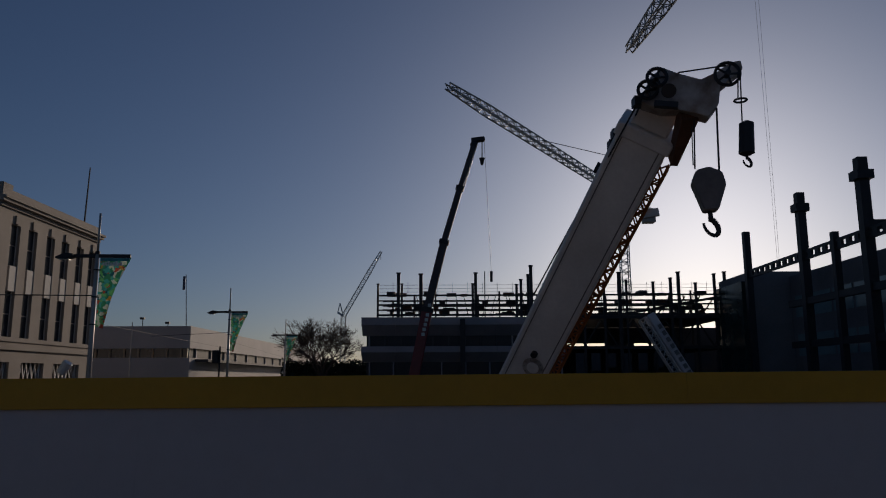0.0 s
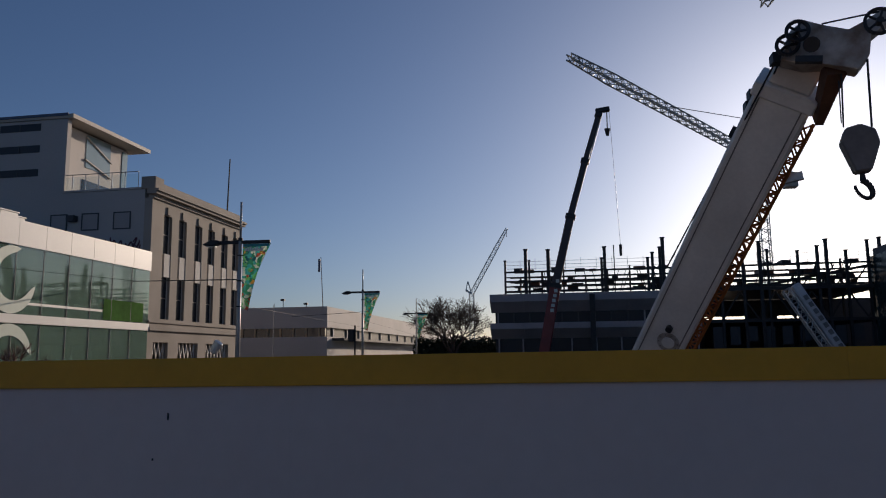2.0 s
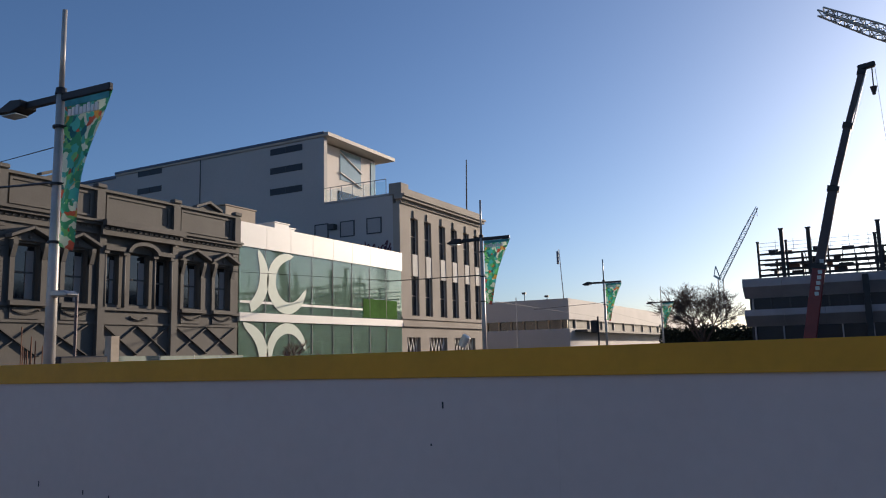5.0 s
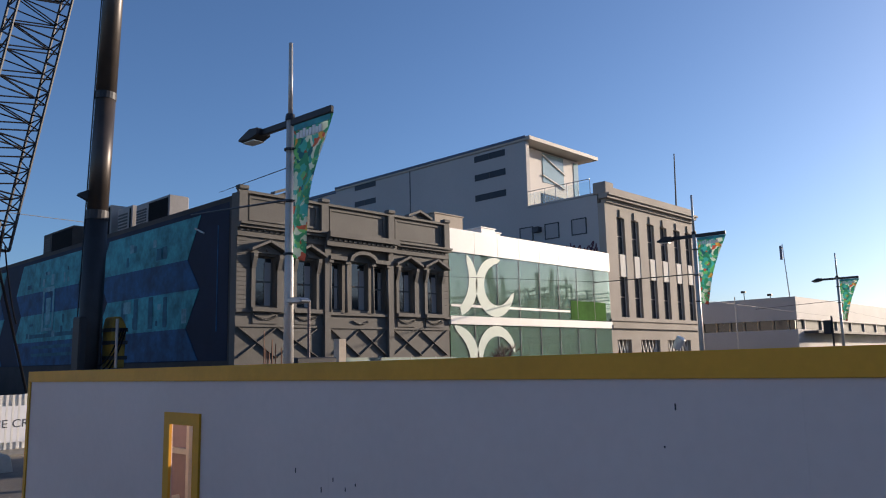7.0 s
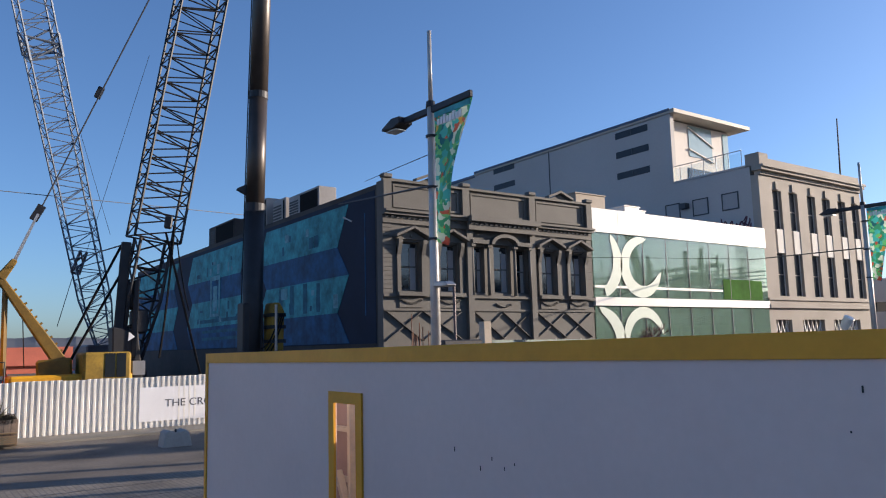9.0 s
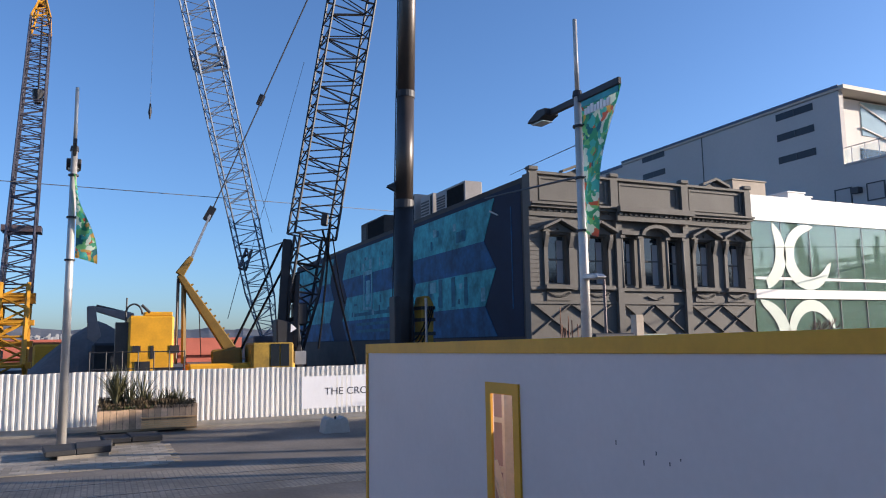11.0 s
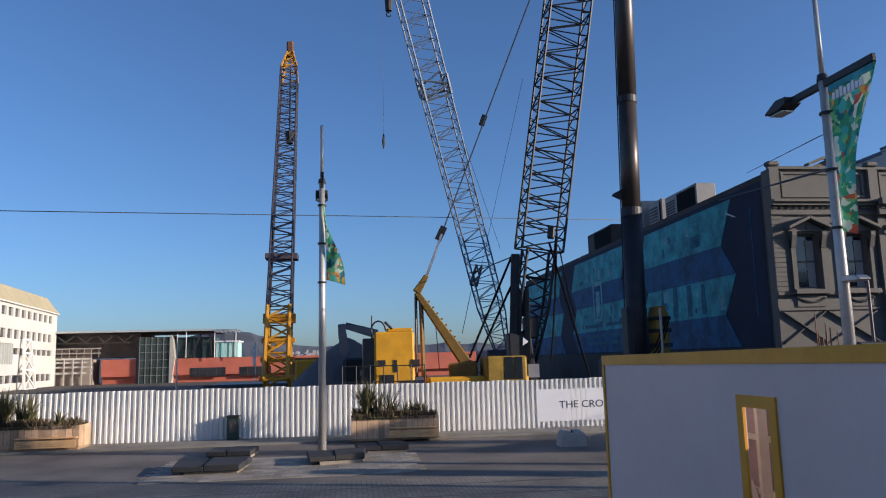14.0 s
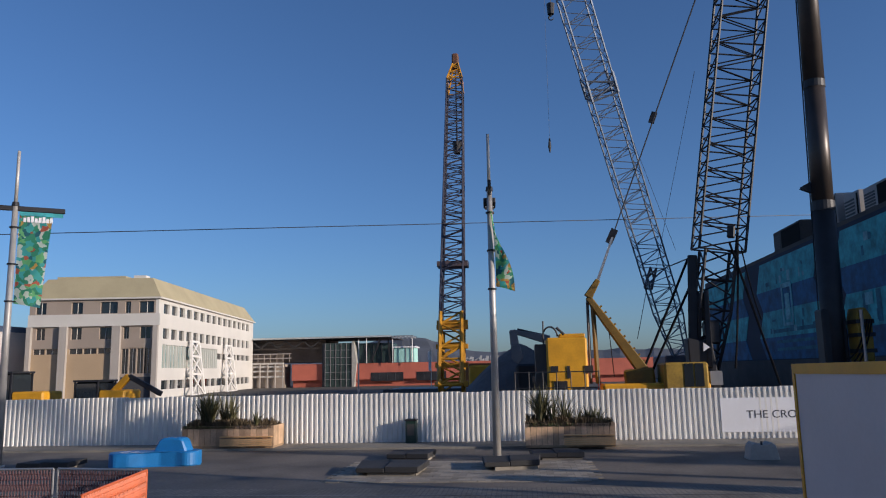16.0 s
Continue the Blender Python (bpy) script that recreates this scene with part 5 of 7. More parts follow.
hk = part("hook_block", add_tube(bmesh.new(), (-43.96, 2.43, 24.83), (-43.96, 2.42, 24.16), 0.26, 0.2, 10), "black_steel", bc)
part("hook", hook_shape(bmesh.new(), (-43.96, 2.43, 24.19), 0.14, 0.05, (0, 1, 0)), "black_steel", hk)
part("hook_ball", add_tube(add_tube(bmesh.new(), (-49.97, 2.30, 18.11), (-49.98, 2.29, 17.55), 0.05, 0.11, 8), (-49.98, 2.29, 17.55), (-49.98, 2.29, 17.11), 0.11, 0.04, 8), "black_steel", bc)
part("winch_frame", lattice(bmesh.new(), (-56.25, 9.27, 8.27), (-56.17, 9.74, 9.77), 0.5, 0.4, 0.5, 0.4, 2, 0.09, 0.06), "crane_slate", bc)
part("hoist_line", cable(bmesh.new(), (-55.28, 9.02, 8.17), (-53.44, 7.88, 4.56), 0.025), "black_steel", bc)
part("strut", cable(bmesh.new(), (-55.19, 9.56, 9.30), (-39.09, 8.49, 8.05), 0.04), "black_steel", bc)
part("crawler_base", add_box(bmesh.new(), (L0.x - 4.5, L0.y - 2.2, 0), (L0.x + 2.5, L0.y + 2.2, 1.6)), "crane_slate", bc, bevel=0.2)
part("house", add_box(bmesh.new(), (L0.x - 4, L0.y - 1.6, 1.602), (L0.x + 1.2, L0.y + 1.6, 3.4)), "crane_slate", bc, bevel=0.1)

# black piling rig
pr = thing("black_piling_rig", "black lattice-mast piling rig with raking stays", "piling rig")
K0, K1 = Vector((-33.13, 7.63, 2.54)), Vector((-31.46, 9.91, 18.89))
kt = K0 + (K1 - K0) * 1.35
lattice_boom(pr, K0, K0 + (K1 - K0) * 0.3, 1.25, 1.1, 2, 4, 0.07, 0.038, "black_steel", up=(1, 0, 0), foot=0.6, split=True)
lattice_boom(pr, K0 + (K1 - K0) * 0.3, kt, 1.85, 1.5, 8, 4, 0.06, 0.032, "black_steel", up=(1, 0, 0), split=True)
part("mast_head", add_beam(bmesh.new(), (-32.78, 6.95, 1.33), (-32.70, 7.27, 7.30), 0.32, 0.4), "black_steel", pr, bevel=0.04)
part("mast_head", add_beam(bmesh.new(), (-32.33, 7.57, 2.54), (-32.31, 7.63, 5.73), 0.2, 0.2), "black_steel", pr, bevel=0.04)
part("mast_foot", add_prism(bmesh.new(), [(0.0, 0.0), (1.3, 0.0), (0.9, 3.6), (-0.1, 3.8)], "x", -0.4, 0.4), "black_steel", pr, m=Matrix.Translation(((-32.70, 6.84, 1.10)[0], (-32.70, 6.84, 1.10)[1], 0)), bevel=0.05)
part("warning_plate", add_prism(bmesh.new(), [(0, 0), (0.26, 0.16), (0.02, 0.36)], "x", 0, 0.02), "sign_white", pr, m=Matrix.Translation((-31.89, 7.25, 3.22)))
for a, b in (((-32.74, 7.09, 7.18), (-32.62, 5.07, 2.84)), ((-32.71, 7.23, 6.28), (-32.56, 5.40, 2.71))):
    part("stay", add_tube(bmesh.new(), a, Vector(b) + (Vector(b) - Vector(a)) * 0.45, 0.055), "rubber", pr)
part("stay", cable(bmesh.new(), (-31.85, 8.61, 7.67), (-31.43, 10.00, 1.81), 0.05), "rubber", pr)
part("hose", cable(bmesh.new(), (-31.76, 8.93, 7.91), (-31.89, 8.46, 2.51), 0.045, sag=0.5), "rubber", pr)
part("hose", cable(bmesh.new(), (-31.73, 9.03, 7.40), (-31.58, 9.54, 4.42), 0.03, sag=0.3), "rubber", pr)
part("lamp_box", add_beam(bmesh.new(), (-31.35, 8.54, 7.77), (-31.33, 8.60, 8.29), 0.3, 0.3), "black_steel", pr, bevel=0.05)
part("base", add_box(bmesh.new(), (K0.x - 2.5, K0.y - 2.0, 0), (K0.x + 2.0, K0.y + 2.0, 1.5)), "black_steel", pr, bevel=0.1)
part("hydraulic_unit", add_beam(bmesh.new(), (-32.98, 7.42, 5.68), (-32.99, 7.37, 4.54), 0.9, 0.7), "black_steel", pr, bevel=0.08)
part("hydraulic_unit", add_beam(bmesh.new(), (-32.68, 7.81, 4.51), (-32.68, 7.82, 3.52), 0.7, 0.6), "black_steel", pr, bevel=0.08)
part("silver_box", add_box(bmesh.new(), (-0.2, -0.22, -0.3), (0.2, 0.25, 0.25)), "galv", pr, m=Matrix.Translation((-31.61, 7.56, 2.18)))

# dark telescopic drilling mast
dm = thing("drill_mast", "dark round telescopic drilling mast with a yellow drive head", "drilling rig")
D0, D1 = Vector((-33.59, 12.99, 3.44)), Vector((-33.46, 13.37, 20.02))
part("lower_tube", add_tube(bmesh.new(), (D0.x, D0.y, 0.0), D0.lerp(D1, 0.35), 0.47, 0.46, 20), "black_steel", dm, smooth=True)
part("middle_tube", add_tube(bmesh.new(), D0.lerp(D1, 0.35), D0.lerp(D1, 0.69), 0.44, 0.43, 20), "mast_brown", dm, smooth=True)
part("collar", add_tube(bmesh.new(), D0.lerp(D1, 0.345), D0.lerp(D1, 0.37), 0.49, 0.48, 20), "black_steel", dm)
part("collar", add_tube(bmesh.new(), D0.lerp(D1, 0.68), D0.lerp(D1, 0.70), 0.455, 0.455, 20), "black_steel", dm)
part("upper_tube", add_tube(bmesh.new(), D0.lerp(D1, 0.69), D0 + (D1 - D0) * 1.35, 0.44, 0.43, 20), "mast_brown", dm, smooth=True)
off = Vector((-0.1, -0.47, 0))
part("side_rail", add_tube(bmesh.new(), D0 + off, D0 + (D1 - D0) * 1.35 + off, 0.03), "black_steel", dm)
for k in range(60):
    p = D0 + (D1 - D0) * (0.3 + k * 0.0175)
    part("ladder_rung", add_tube(bmesh.new(), p + off, p + off * 0.6, 0.02, 0.02, 4), "black_steel", dm)
part("side_bracket", add_prism(bmesh.new(), [(0, 0), (-0.55, 0.25), (-0.5, 0.35), (0, 0.6)], "x", -0.1, 0.1), "black_steel", dm, m=Matrix.Translation((-33.62, 12.82, 9.94)))
dh = part("drive_head", add_prism(bmesh.new(), [(-0.28, -1.1), (0.3, -1.1), (0.34, 0.7), (0.12, 1.1), (-0.2, 1.1), (-0.28, 0.6)], "x", -0.5, 0.5), "shaded_yellow", dm, m=Matrix.Translation((-33.17, 13.92, 3.79)), bevel=0.05)
for z in (-0.75, -0.1, 0.45):
    part("clamp", add_box(bmesh.new(), (-0.56, -0.34, z), (0.56, 0.38, z + 0.16)), "black_steel", dh)
part("hydraulic_ram", add_tube(bmesh.new(), (0.55, -0.1, -1.1), (0.55, -0.1, 1.0), 0.07, 0.07, 10), "galv", dh)
for k in range(3):
    part("hose", cable(bmesh.new(), (0.56, 0.1 + 0.1 * k, 0.6), (0.5, -0.8 + 0.1 * k, -1.0 - 0.2 * k), 0.035, sag=0.35), "rubber", dh)
part("carriage", add_box(bmesh.new(), (-0.5, -0.62, -1.6), (0.3, 0.36, 1.5)), "black_steel", dm, m=Matrix.Translation((-33.5, 13.1, 3.4)), bevel=0.06)
part("rig_body", add_box(bmesh.new(), (D0.x - 3, D0.y - 0.9, 0), (D0.x + 1.2, D0.y + 2.2, 2.6)), "black_steel", dm, bevel=0.15)

# yellow excavator-like pump with bent boom
yb = thing("yellow_boom_machine", "yellow truck crane with a bent boom behind the fence", "crane")
E0, E1, E2, E3 = Vector((-32.24, 4.94, 2.36)), Vector((-32.50, 2.77, 5.62)), Vector((-32.46, 3.23, 6.35)), Vector((-32.38, 3.93, 8.16))
part("main_boom", add_beam(bmesh.new(), E0, E1, 0.48, 0.45, 0.26, 0.3, up=(1, 0, 0)), "boom_ochre", yb, bevel=0.04)
part("fly_boom", add_beam(bmesh.new(), E1, E2, 0.36, 0.34, 0.22, 0.26, up=(1, 0, 0)), "boom_ochre", yb, bevel=0.03)
part("fly_tip", add_beam(bmesh.new(), E2, E3, 0.12, 0.12, 0.09, 0.09, up=(1, 0, 0)), "galv", yb)
lt = bmesh.new()
for k in range(10):
    p = E0.lerp(E1, 0.12 + k * 0.08)
    nrm = Vector((0, E0.z - E1.z, E1.y - E0.y)).normalized()
    nrm = nrm if nrm.z > 0 else -nrm
    q = p + nrm * (0.22 - 0.09 * (0.12 + k * 0.08))
    add_beam(lt, q, q + nrm * 0.11, 0.08, 0.14, up=(1, 0, 0))
part("boom_cleats", lt, "boom_ochre", yb)
part("strut", add_tube(bmesh.new(), (-32.51, 2.74, 5.45), (-32.51, 2.73, 2.0), 0.07), "mast_brown", yb)
part("strut", add_tube(bmesh.new(), (-32.49, 2.96, 5.20), (-32.48, 3.02, 2.0), 0.11), "boom_ochre", yb)
part("strut", add_tube(bmesh.new(), (-32.42, 3.55, 4.57), (-32.41, 3.69, 2.27), 0.02), "black_steel", yb)
b = Vector((-32.16, 5.39, 1.40))
part("deck", add_box(bmesh.new(), (b.x - 1.2, b.y - 2.3, 0.9), (b.x + 1.0, b.y + 1.9, 2.0)), "crane_yellow", yb, bevel=0.08)
part("chassis", add_box(bmesh.new(), (b.x - 1.2, b.y - 2.0, 0.0), (b.x + 1.0, b.y + 2.2, 0.898)), "black_steel", yb)
cb = Vector((-31.59, 6.27, 1.74))
cabp = part("cab", add_box(bmesh.new(), (cb.x - 1.0, cb.y - 0.8, 1.0), (cb.x + 0.7, cb.y + 0.9, 2.8)), "shaded_yellow", yb, bevel=0.08)
for y0, y1_ in ((-0.05, 0.3), (0.36, 0.7)):
    part("cab_window", add_box(bmesh.new(), (cb.x + 0.7, cb.y + y0, 1.85), (cb.x + 0.72, cb.y + y1_, 2.75)), "glass_dark", cabp)
part("engine_cover", add_beam(bmesh.new(), (-32.36, 4.10, 2.14), (-32.18, 5.30, 2.23), 1.2, 0.8), "boom_ochre", yb, bevel=0.08)

# yellow drill house with a hydraulic arm
yh = thing("yellow_engine_house", "yellow engine house of a site machine with handrails", "machine")
c0, c1 = Vector((-31.2, 0.88, 3.9)), Vector((-31.2, 2.53, 1.43))
part("housing", add_box(bmesh.new(), (c0.x - 2.2, c0.y, 1.2), (c0.x, c1.y, c0.z)), "crane_yellow", yh, bevel=0.08)
part("side_housing", add_box(bmesh.new(), (c0.x - 2.0, c0.y - 0.45, 1.4), (c0.x - 0.2, c0.y - 0.002, c0.z - 0.25)), "mast_brown", yh)
part("base", add_box(bmesh.new(), (c0.x - 2.4, c0.y - 1.4, 0), (c0.x + 0.8, c1.y + 0.3, 1.198)), "black_steel", yh, bevel=0.1)
for y0_, z0_, w_, h_, mt in ((0.25, 1.45, 0.55, 0.7, "black_steel"), (1.0, 1.4, 0.7, 0.5, "mast_brown"), (0.15, 2.5, 0.3, 0.25, "black_steel"), (0.8, 2.25, 0.12, 0.5, "black_steel"), (1.5, 2.45, 0.35, 0.3, "mast_brown")):
    part("vent", add_box(bmesh.new(), (c0.x - 0.01, c0.y + y0_, z0_), (c0.x + 0.03, c0.y + y0_ + w_, z0_ + h_)), mt, yh)
rl = bmesh.new()
for k in range(7):
    yk = c0.y - 1.3 + k * 0.55
    add_tube(rl, (c0.x + 0.6, yk, 1.2), (c0.x + 0.6, yk, 2.55), 0.025)
for z in (1.9, 2.52):
    add_tube(rl, (c0.x + 0.6, c0.y - 1.3, z), (c0.x + 0.6, c0.y + 2.0, z), 0.025)
part("handrail", rl, "black_steel", yh)
part("exhaust", add_tube(bmesh.new(), (-31.6, 0.79, 3.6), (-31.6, 0.8, 4.6), 0.035), "black_steel", yh)
hs = bmesh.new()
last = None
for k in range(12):
    t = math.pi * k / 11
    p = Vector((-31.6, 1.07, 3.96)) + Vector((0, -0.3 * math.cos(t), 0.4 * math.sin(t)))
    if last is not None:
        add_tube(hs, last, p, 0.04)
    last = p
part("hose_loop", hs, "black_steel", yh)
part("top_box", add_box(bmesh.new(), (c0.x - 1.2, c0.y + 0.55, c0.z), (c0.x - 0.3, c0.y + 1.6, c0.z + 0.16)), "crane_yellow", yh, bevel=0.03)
part("top_pipe", add_tube(bmesh.new(), (c0.x - 0.2, c0.y + 0.75, c0.z + 0.12), (c0.x - 0.2, c0.y + 0.45, c0.z + 0.42), 0.06), "black_steel", yh)
part("step", add_box(bmesh.new(), (c0.x - 0.4, c0.y - 0.6, 2.1), (c0.x - 0.02, c0.y - 0.48, 2.35)), "black_steel", yh)
ex = thing("excavator_arm", "dark grey excavator arm raised over a mound", "excavator")
part("stick", add_beam(bmesh.new(), (-36.03, -0.5, 4.5), (-36.03, -0.42, 3.75), 0.34, 0.3, 0.42, 0.4, up=(1, 0, 0)), "site_grey", ex, bevel=0.05)
part("bucket", add_prism(bmesh.new(), [(-0.62, 3.75), (-0.2, 3.8), (-0.05, 3.2), (-0.3, 2.9), (-0.6, 3.1)], "x", -36.4, -35.7), "site_grey", ex, bevel=0.03)
part("boom", add_beam(bmesh.new(), (-36.03, -0.5, 4.42), (-36.02, 1.2, 3.98), 0.2, 0.22, 0.42, 0.36, up=(1, 0, 0)), "site_grey", ex, bevel=0.04)
part("ram", add_tube(bmesh.new(), (-36.03, -0.29, 4.51), (-36.01, 1.11, 4.16), 0.07), "black_steel", ex)
part("body", add_box(bmesh.new(), (-40.0, -0.4, 0.0), (-37.5, 1.8, 2.9)), "black_steel", ex, bevel=0.1)
mo = bmesh.new()
bmesh.ops.create_grid(mo, x_segments=24, y_segments=24, size=1)
for v in mo.verts:
    r = min(1.0, math.hypot(v.co.x, v.co.y))
    v.co.z = 4.0 * max(0, 1 - r ** 1.3) + 0.25 * noise.noise(v.co * 4) * (1 - r)
    v.co.x, v.co.y = v.co.x * 4.2, v.co.y * 4.4
tagged(part("gravel_mound", mo, "gravel_mound", m=Matrix.Translation((-40.5, -0.2, 0))), "dark grey mound of crushed rock behind the fence", "mound", kind="stuff")
cone = thing("traffic_cone", "red and white traffic cone on the site deck", "cone")
q = Vector((-32.49, 3.09, 1.74))
part("cone", add_tube(bmesh.new(), (q.x, q.y, 0.9), (q.x, q.y, 2.1), 0.2, 0.05, 12), "cone_red", cone)
part("foot", add_box(bmesh.new(), (q.x - 0.25, q.y - 0.25, 0.0), (q.x + 0.25, q.y + 0.25, 0.898)), "black_steel", cone)


# ---- street lamps with banners ----
def street_lamp(x, y, turn, label, furl=0.0, swing=0.0, full=False, low_lamp=False, dark="post_steel", width=1.0, taper=1.25, pennant=False):
    """A ten-metre lamp post: post, thin finial, cross arm, lamp head and a tapering cloth banner; turn: the arm's bearing."""
    t = thing("street_lamp", label, "street lamp", "street lamps with banners", m=pose(x, y, 0, 0, 0, turn))
    part("base_plate", add_box(bmesh.new(), (-0.2, -0.2, 0.012), (0.2, 0.2, 0.05)), dark, t)
    part("post", add_tube(bmesh.new(), (0, 0, 0.05), (0, 0, 8.3), 0.125, 0.085, 14), dark, t, smooth=True)
    part("finial", add_tube(bmesh.new(), (0, 0, 8.3), (0, 0, 10.08), 0.055, 0.05, 10), dark, t, smooth=True)
    part("collar", add_tube(bmesh.new(), (0, 0, 8.22), (0, 0, 8.36), 0.12, 0.1, 12), "black_steel", t)
    part("arm", add_beam(bmesh.new(), (-1.05, 0, 8.15), (1.45, 0, 8.15), 0.1, 0.16), "black_steel", t, bevel=0.015)
    lamp = part("lamp_head", add_prism(bmesh.new(), [(-1.0, 8.08), (-1.0, 8.24), (-1.35, 8.27), (-1.75, 8.1), (-1.78, 8.04), (-1.3, 8.0)], "y", -0.2, 0.2), "black_steel", t, bevel=0.02)
    part("lens", add_box(bmesh.new(), (-1.65, -0.15, 7.975), (-1.2, 0.15, 7.995)), "galv_light", lamp)
    cl = bmesh.new()
    n, mcols = 22, 9
    grid = []
    for i in range(n + 1):
        f = i / n
        z = 7.55 - 2.35 * f if pennant else 8.06 - 3.0 * f
        wd = 0.05 + f if pennant else 1.3 - 0.3 * f if full else 1.1 * (1 - f) ** taper + 0.25
        row = []
        for j in range(mcols + 1):
            g = j / mcols
            u = 0.13 + width * wd * g * (1 - furl * f)
            v = 0.14 * math.sin(f * 5.0 + g * 3) * g * (0.4 + f) + furl * 0.9 * g * f * math.sin(2 + f * 4)
            sw_ = radians(swing) * f ** 0.8
            row.append(cl.verts.new((u * math.cos(sw_) - v * math.sin(sw_), u * math.sin(sw_) + v * math.cos(sw_), z - 0.12 * g * f)))
        grid.append(row)
    for i in range(n):
        for j in range(mcols):
            cl.faces.new((grid[i][j], grid[i][j + 1], grid[i + 1][j + 1], grid[i + 1][j]))
    bmesh.ops.solidify(cl, geom=cl.faces[:], thickness=0.006)
    ban = part("banner", cl, "banner", t, "printed green, red and teal cloth banner", smooth=True)
    if not pennant:
        part("header_strip", add_box(bmesh.new(), (0.14, -0.012, 7.93), (1.4, 0.012, 8.06)), "net_teal", ban, "dark teal header strip")
        for k in range(8):
            part("bar", add_box(bmesh.new(), (0.25 + k * 0.11, -0.02, 7.72), (0.33 + k * 0.11, 0.02, 7.86 + 0.03 * (k % 3))), "sign_white", ban)
    for z in (7.5, 6.3, 5.1):
        part("strap", add_tube(bmesh.new(), (0, 0, z), (0, 0, z + 0.05), 0.135, 0.135, 12), "black_steel", t)
        part("strap_arm", add_tube(bmesh.new(), (0, 0, z + 0.02), (0.2, 0, z + 0.02), 0.02, 0.02, 6), "black_steel", t)
    if low_lamp:
        part("low_lamp", add_prism(bmesh.new(), [(0.1, 4.02), (0.12, 4.14), (0.5, 4.12), (0.62, 4.04), (0.55, 4.0)], "y", -0.14, 0.14), "galv", t, bevel=0.02)
    return t


street_lamp(-13.88, 9.65, 3, "tall steel street lamp with a printed banner and small lower lamp", furl=0.12, low_lamp=True, taper=0.95)
street_lamp(-15.25, 32.95, 3, "tall steel street lamp with a printed banner near the stone-faced building")
street_lamp(-17.35, 61.1, 3, "tall steel street lamp with a banner far down the street")
street_lamp(-19.6, 93.4, 3, "tall steel street lamp with a banner beside the bare tree")
street_lamp(-23.18, -0.95, 2.3, "tall steel street lamp with a rippling banner among stone slabs", swing=104, pennant=True, width=0.62)
street_lamp(-22.4, -16.3, 122, "tall steel street lamp with a printed banner near the office block", full=True, width=0.75)
sp = thing("short_post", "thin grey traffic post near the dark building", "post")
part("post", add_tube(bmesh.new(), (-15.6, 11.45, 0), (-15.6, 11.45, 4.3), 0.035, 0.035, 8), "crane_slate", sp)
wp = thing("marker_post", "pale timber marker post", "post")
part("post", add_box(bmesh.new(), (-0.12, -0.12, 0), (0.12, 0.12, 3.35)), "timber_pale", wp, m=Matrix.Translation((-16.39, 13.07, 2.10)[:2] + (0,)))
rb = thing("rebar_starters", "bundle of bare reinforcing rods", "rebar")
random.seed(7)
for k in range(9):
    q = Vector((-19.89, 13.37, 2.86)) + Vector((random.uniform(-0.25, 0.25), random.uniform(-0.4, 0.4), 0))
    part("rod", add_tube(bmesh.new(), (q.x, q.y, 0), (q.x + random.uniform(-0.1, 0.1), q.y, random.uniform(3.0, 3.9)), 0.018, 0.018, 5), "rust_dark", rb)
sb = thing("cabinet_box", "low black cabinet by the street", "cabinet")
q = Vector((-15.29, 11.27, 2.84))
part("body", add_box(bmesh.new(), (q.x - 0.3, q.y - 0.6, 0.0), (q.x + 0.3, q.y + 0.6, 2.85)), "black_steel", sb, bevel=0.03)
gf = thing("mesh_screen", "pale green mesh screen fence", "screen")
for k in range(4):
    a = Vector((-18.76, 14.97, 3.04)).lerp(Vector((-25.81, 27.90, 3.09)), k / 4)
    b = Vector((-18.76, 14.97, 3.04)).lerp(Vector((-25.81, 27.90, 3.09)), (k + 1) / 4)
    part("mesh_panel", add_beam(bmesh.new(), (a.x, a.y, 1.43), (b.x, b.y, 1.43), 0.03, 2.86), "mesh_green", gf)
    part("post", add_tube(bmesh.new(), (a.x, a.y, 0), (a.x, a.y, 2.9), 0.03), "galv", gf)

# overhead wires
wire = thing("overhead_wire", "thin black overhead tram wire across the square", "wire")
part("wire", cable(bmesh.new(), (-24.00, -26.70, 7.78), (-41.65, 16.97, 10.52), 0.018, 0.0), "black_steel", wire)
wire = thing("span_wire", "span wires tied to a street lamp", "wire")
part("wire", cable(bmesh.new(), (-13.9, 9.6, 6.35), (-32.45, 17.00, 9.73), 0.03), "black_steel", wire)
part("wire", cable(bmesh.new(), (-13.9, 9.6, 7.1), (-30.44, 17.30, 10.51), 0.012), "black_steel", wire)
part("insulator", add_beam(bmesh.new(), (-32.00, 17.00, 9.01), (-31.21, 17.00, 8.70), 0.06, 0.06), "galv", wire)
wire = thing("contact_wire", "horizontal span wire past the stone-faced building", "wire")
part("wire", cable(bmesh.new(), (-27.50, 43.70, 7.69), (-15.11, 33.05, 6.40), 0.03), "black_steel", wire)
part("wire", cable(bmesh.new(), (-27.82, 28.76, 7.17), (-21.17, 33.97, 6.60), 0.012), "black_steel", wire)
wire = thing("far_span_wire", "thin wire between far street lamps", "wire")
part("wire", cable(bmesh.new(), (-17.4, 61.1, 6.5), (-25.23, 65.35, 6.47), 0.02), "black_steel", wire)
part("wire", cable(bmesh.new(), (-15.2, 33, 5.2), (-17.3, 61, 5.2), 0.006), "black_steel", wire)
part("wire", cable(bmesh.new(), (-17.3, 61, 5.8), (-19.6, 93, 5.4), 0.008), "black_steel", wire)

# ---- planters ----
random.seed(31)


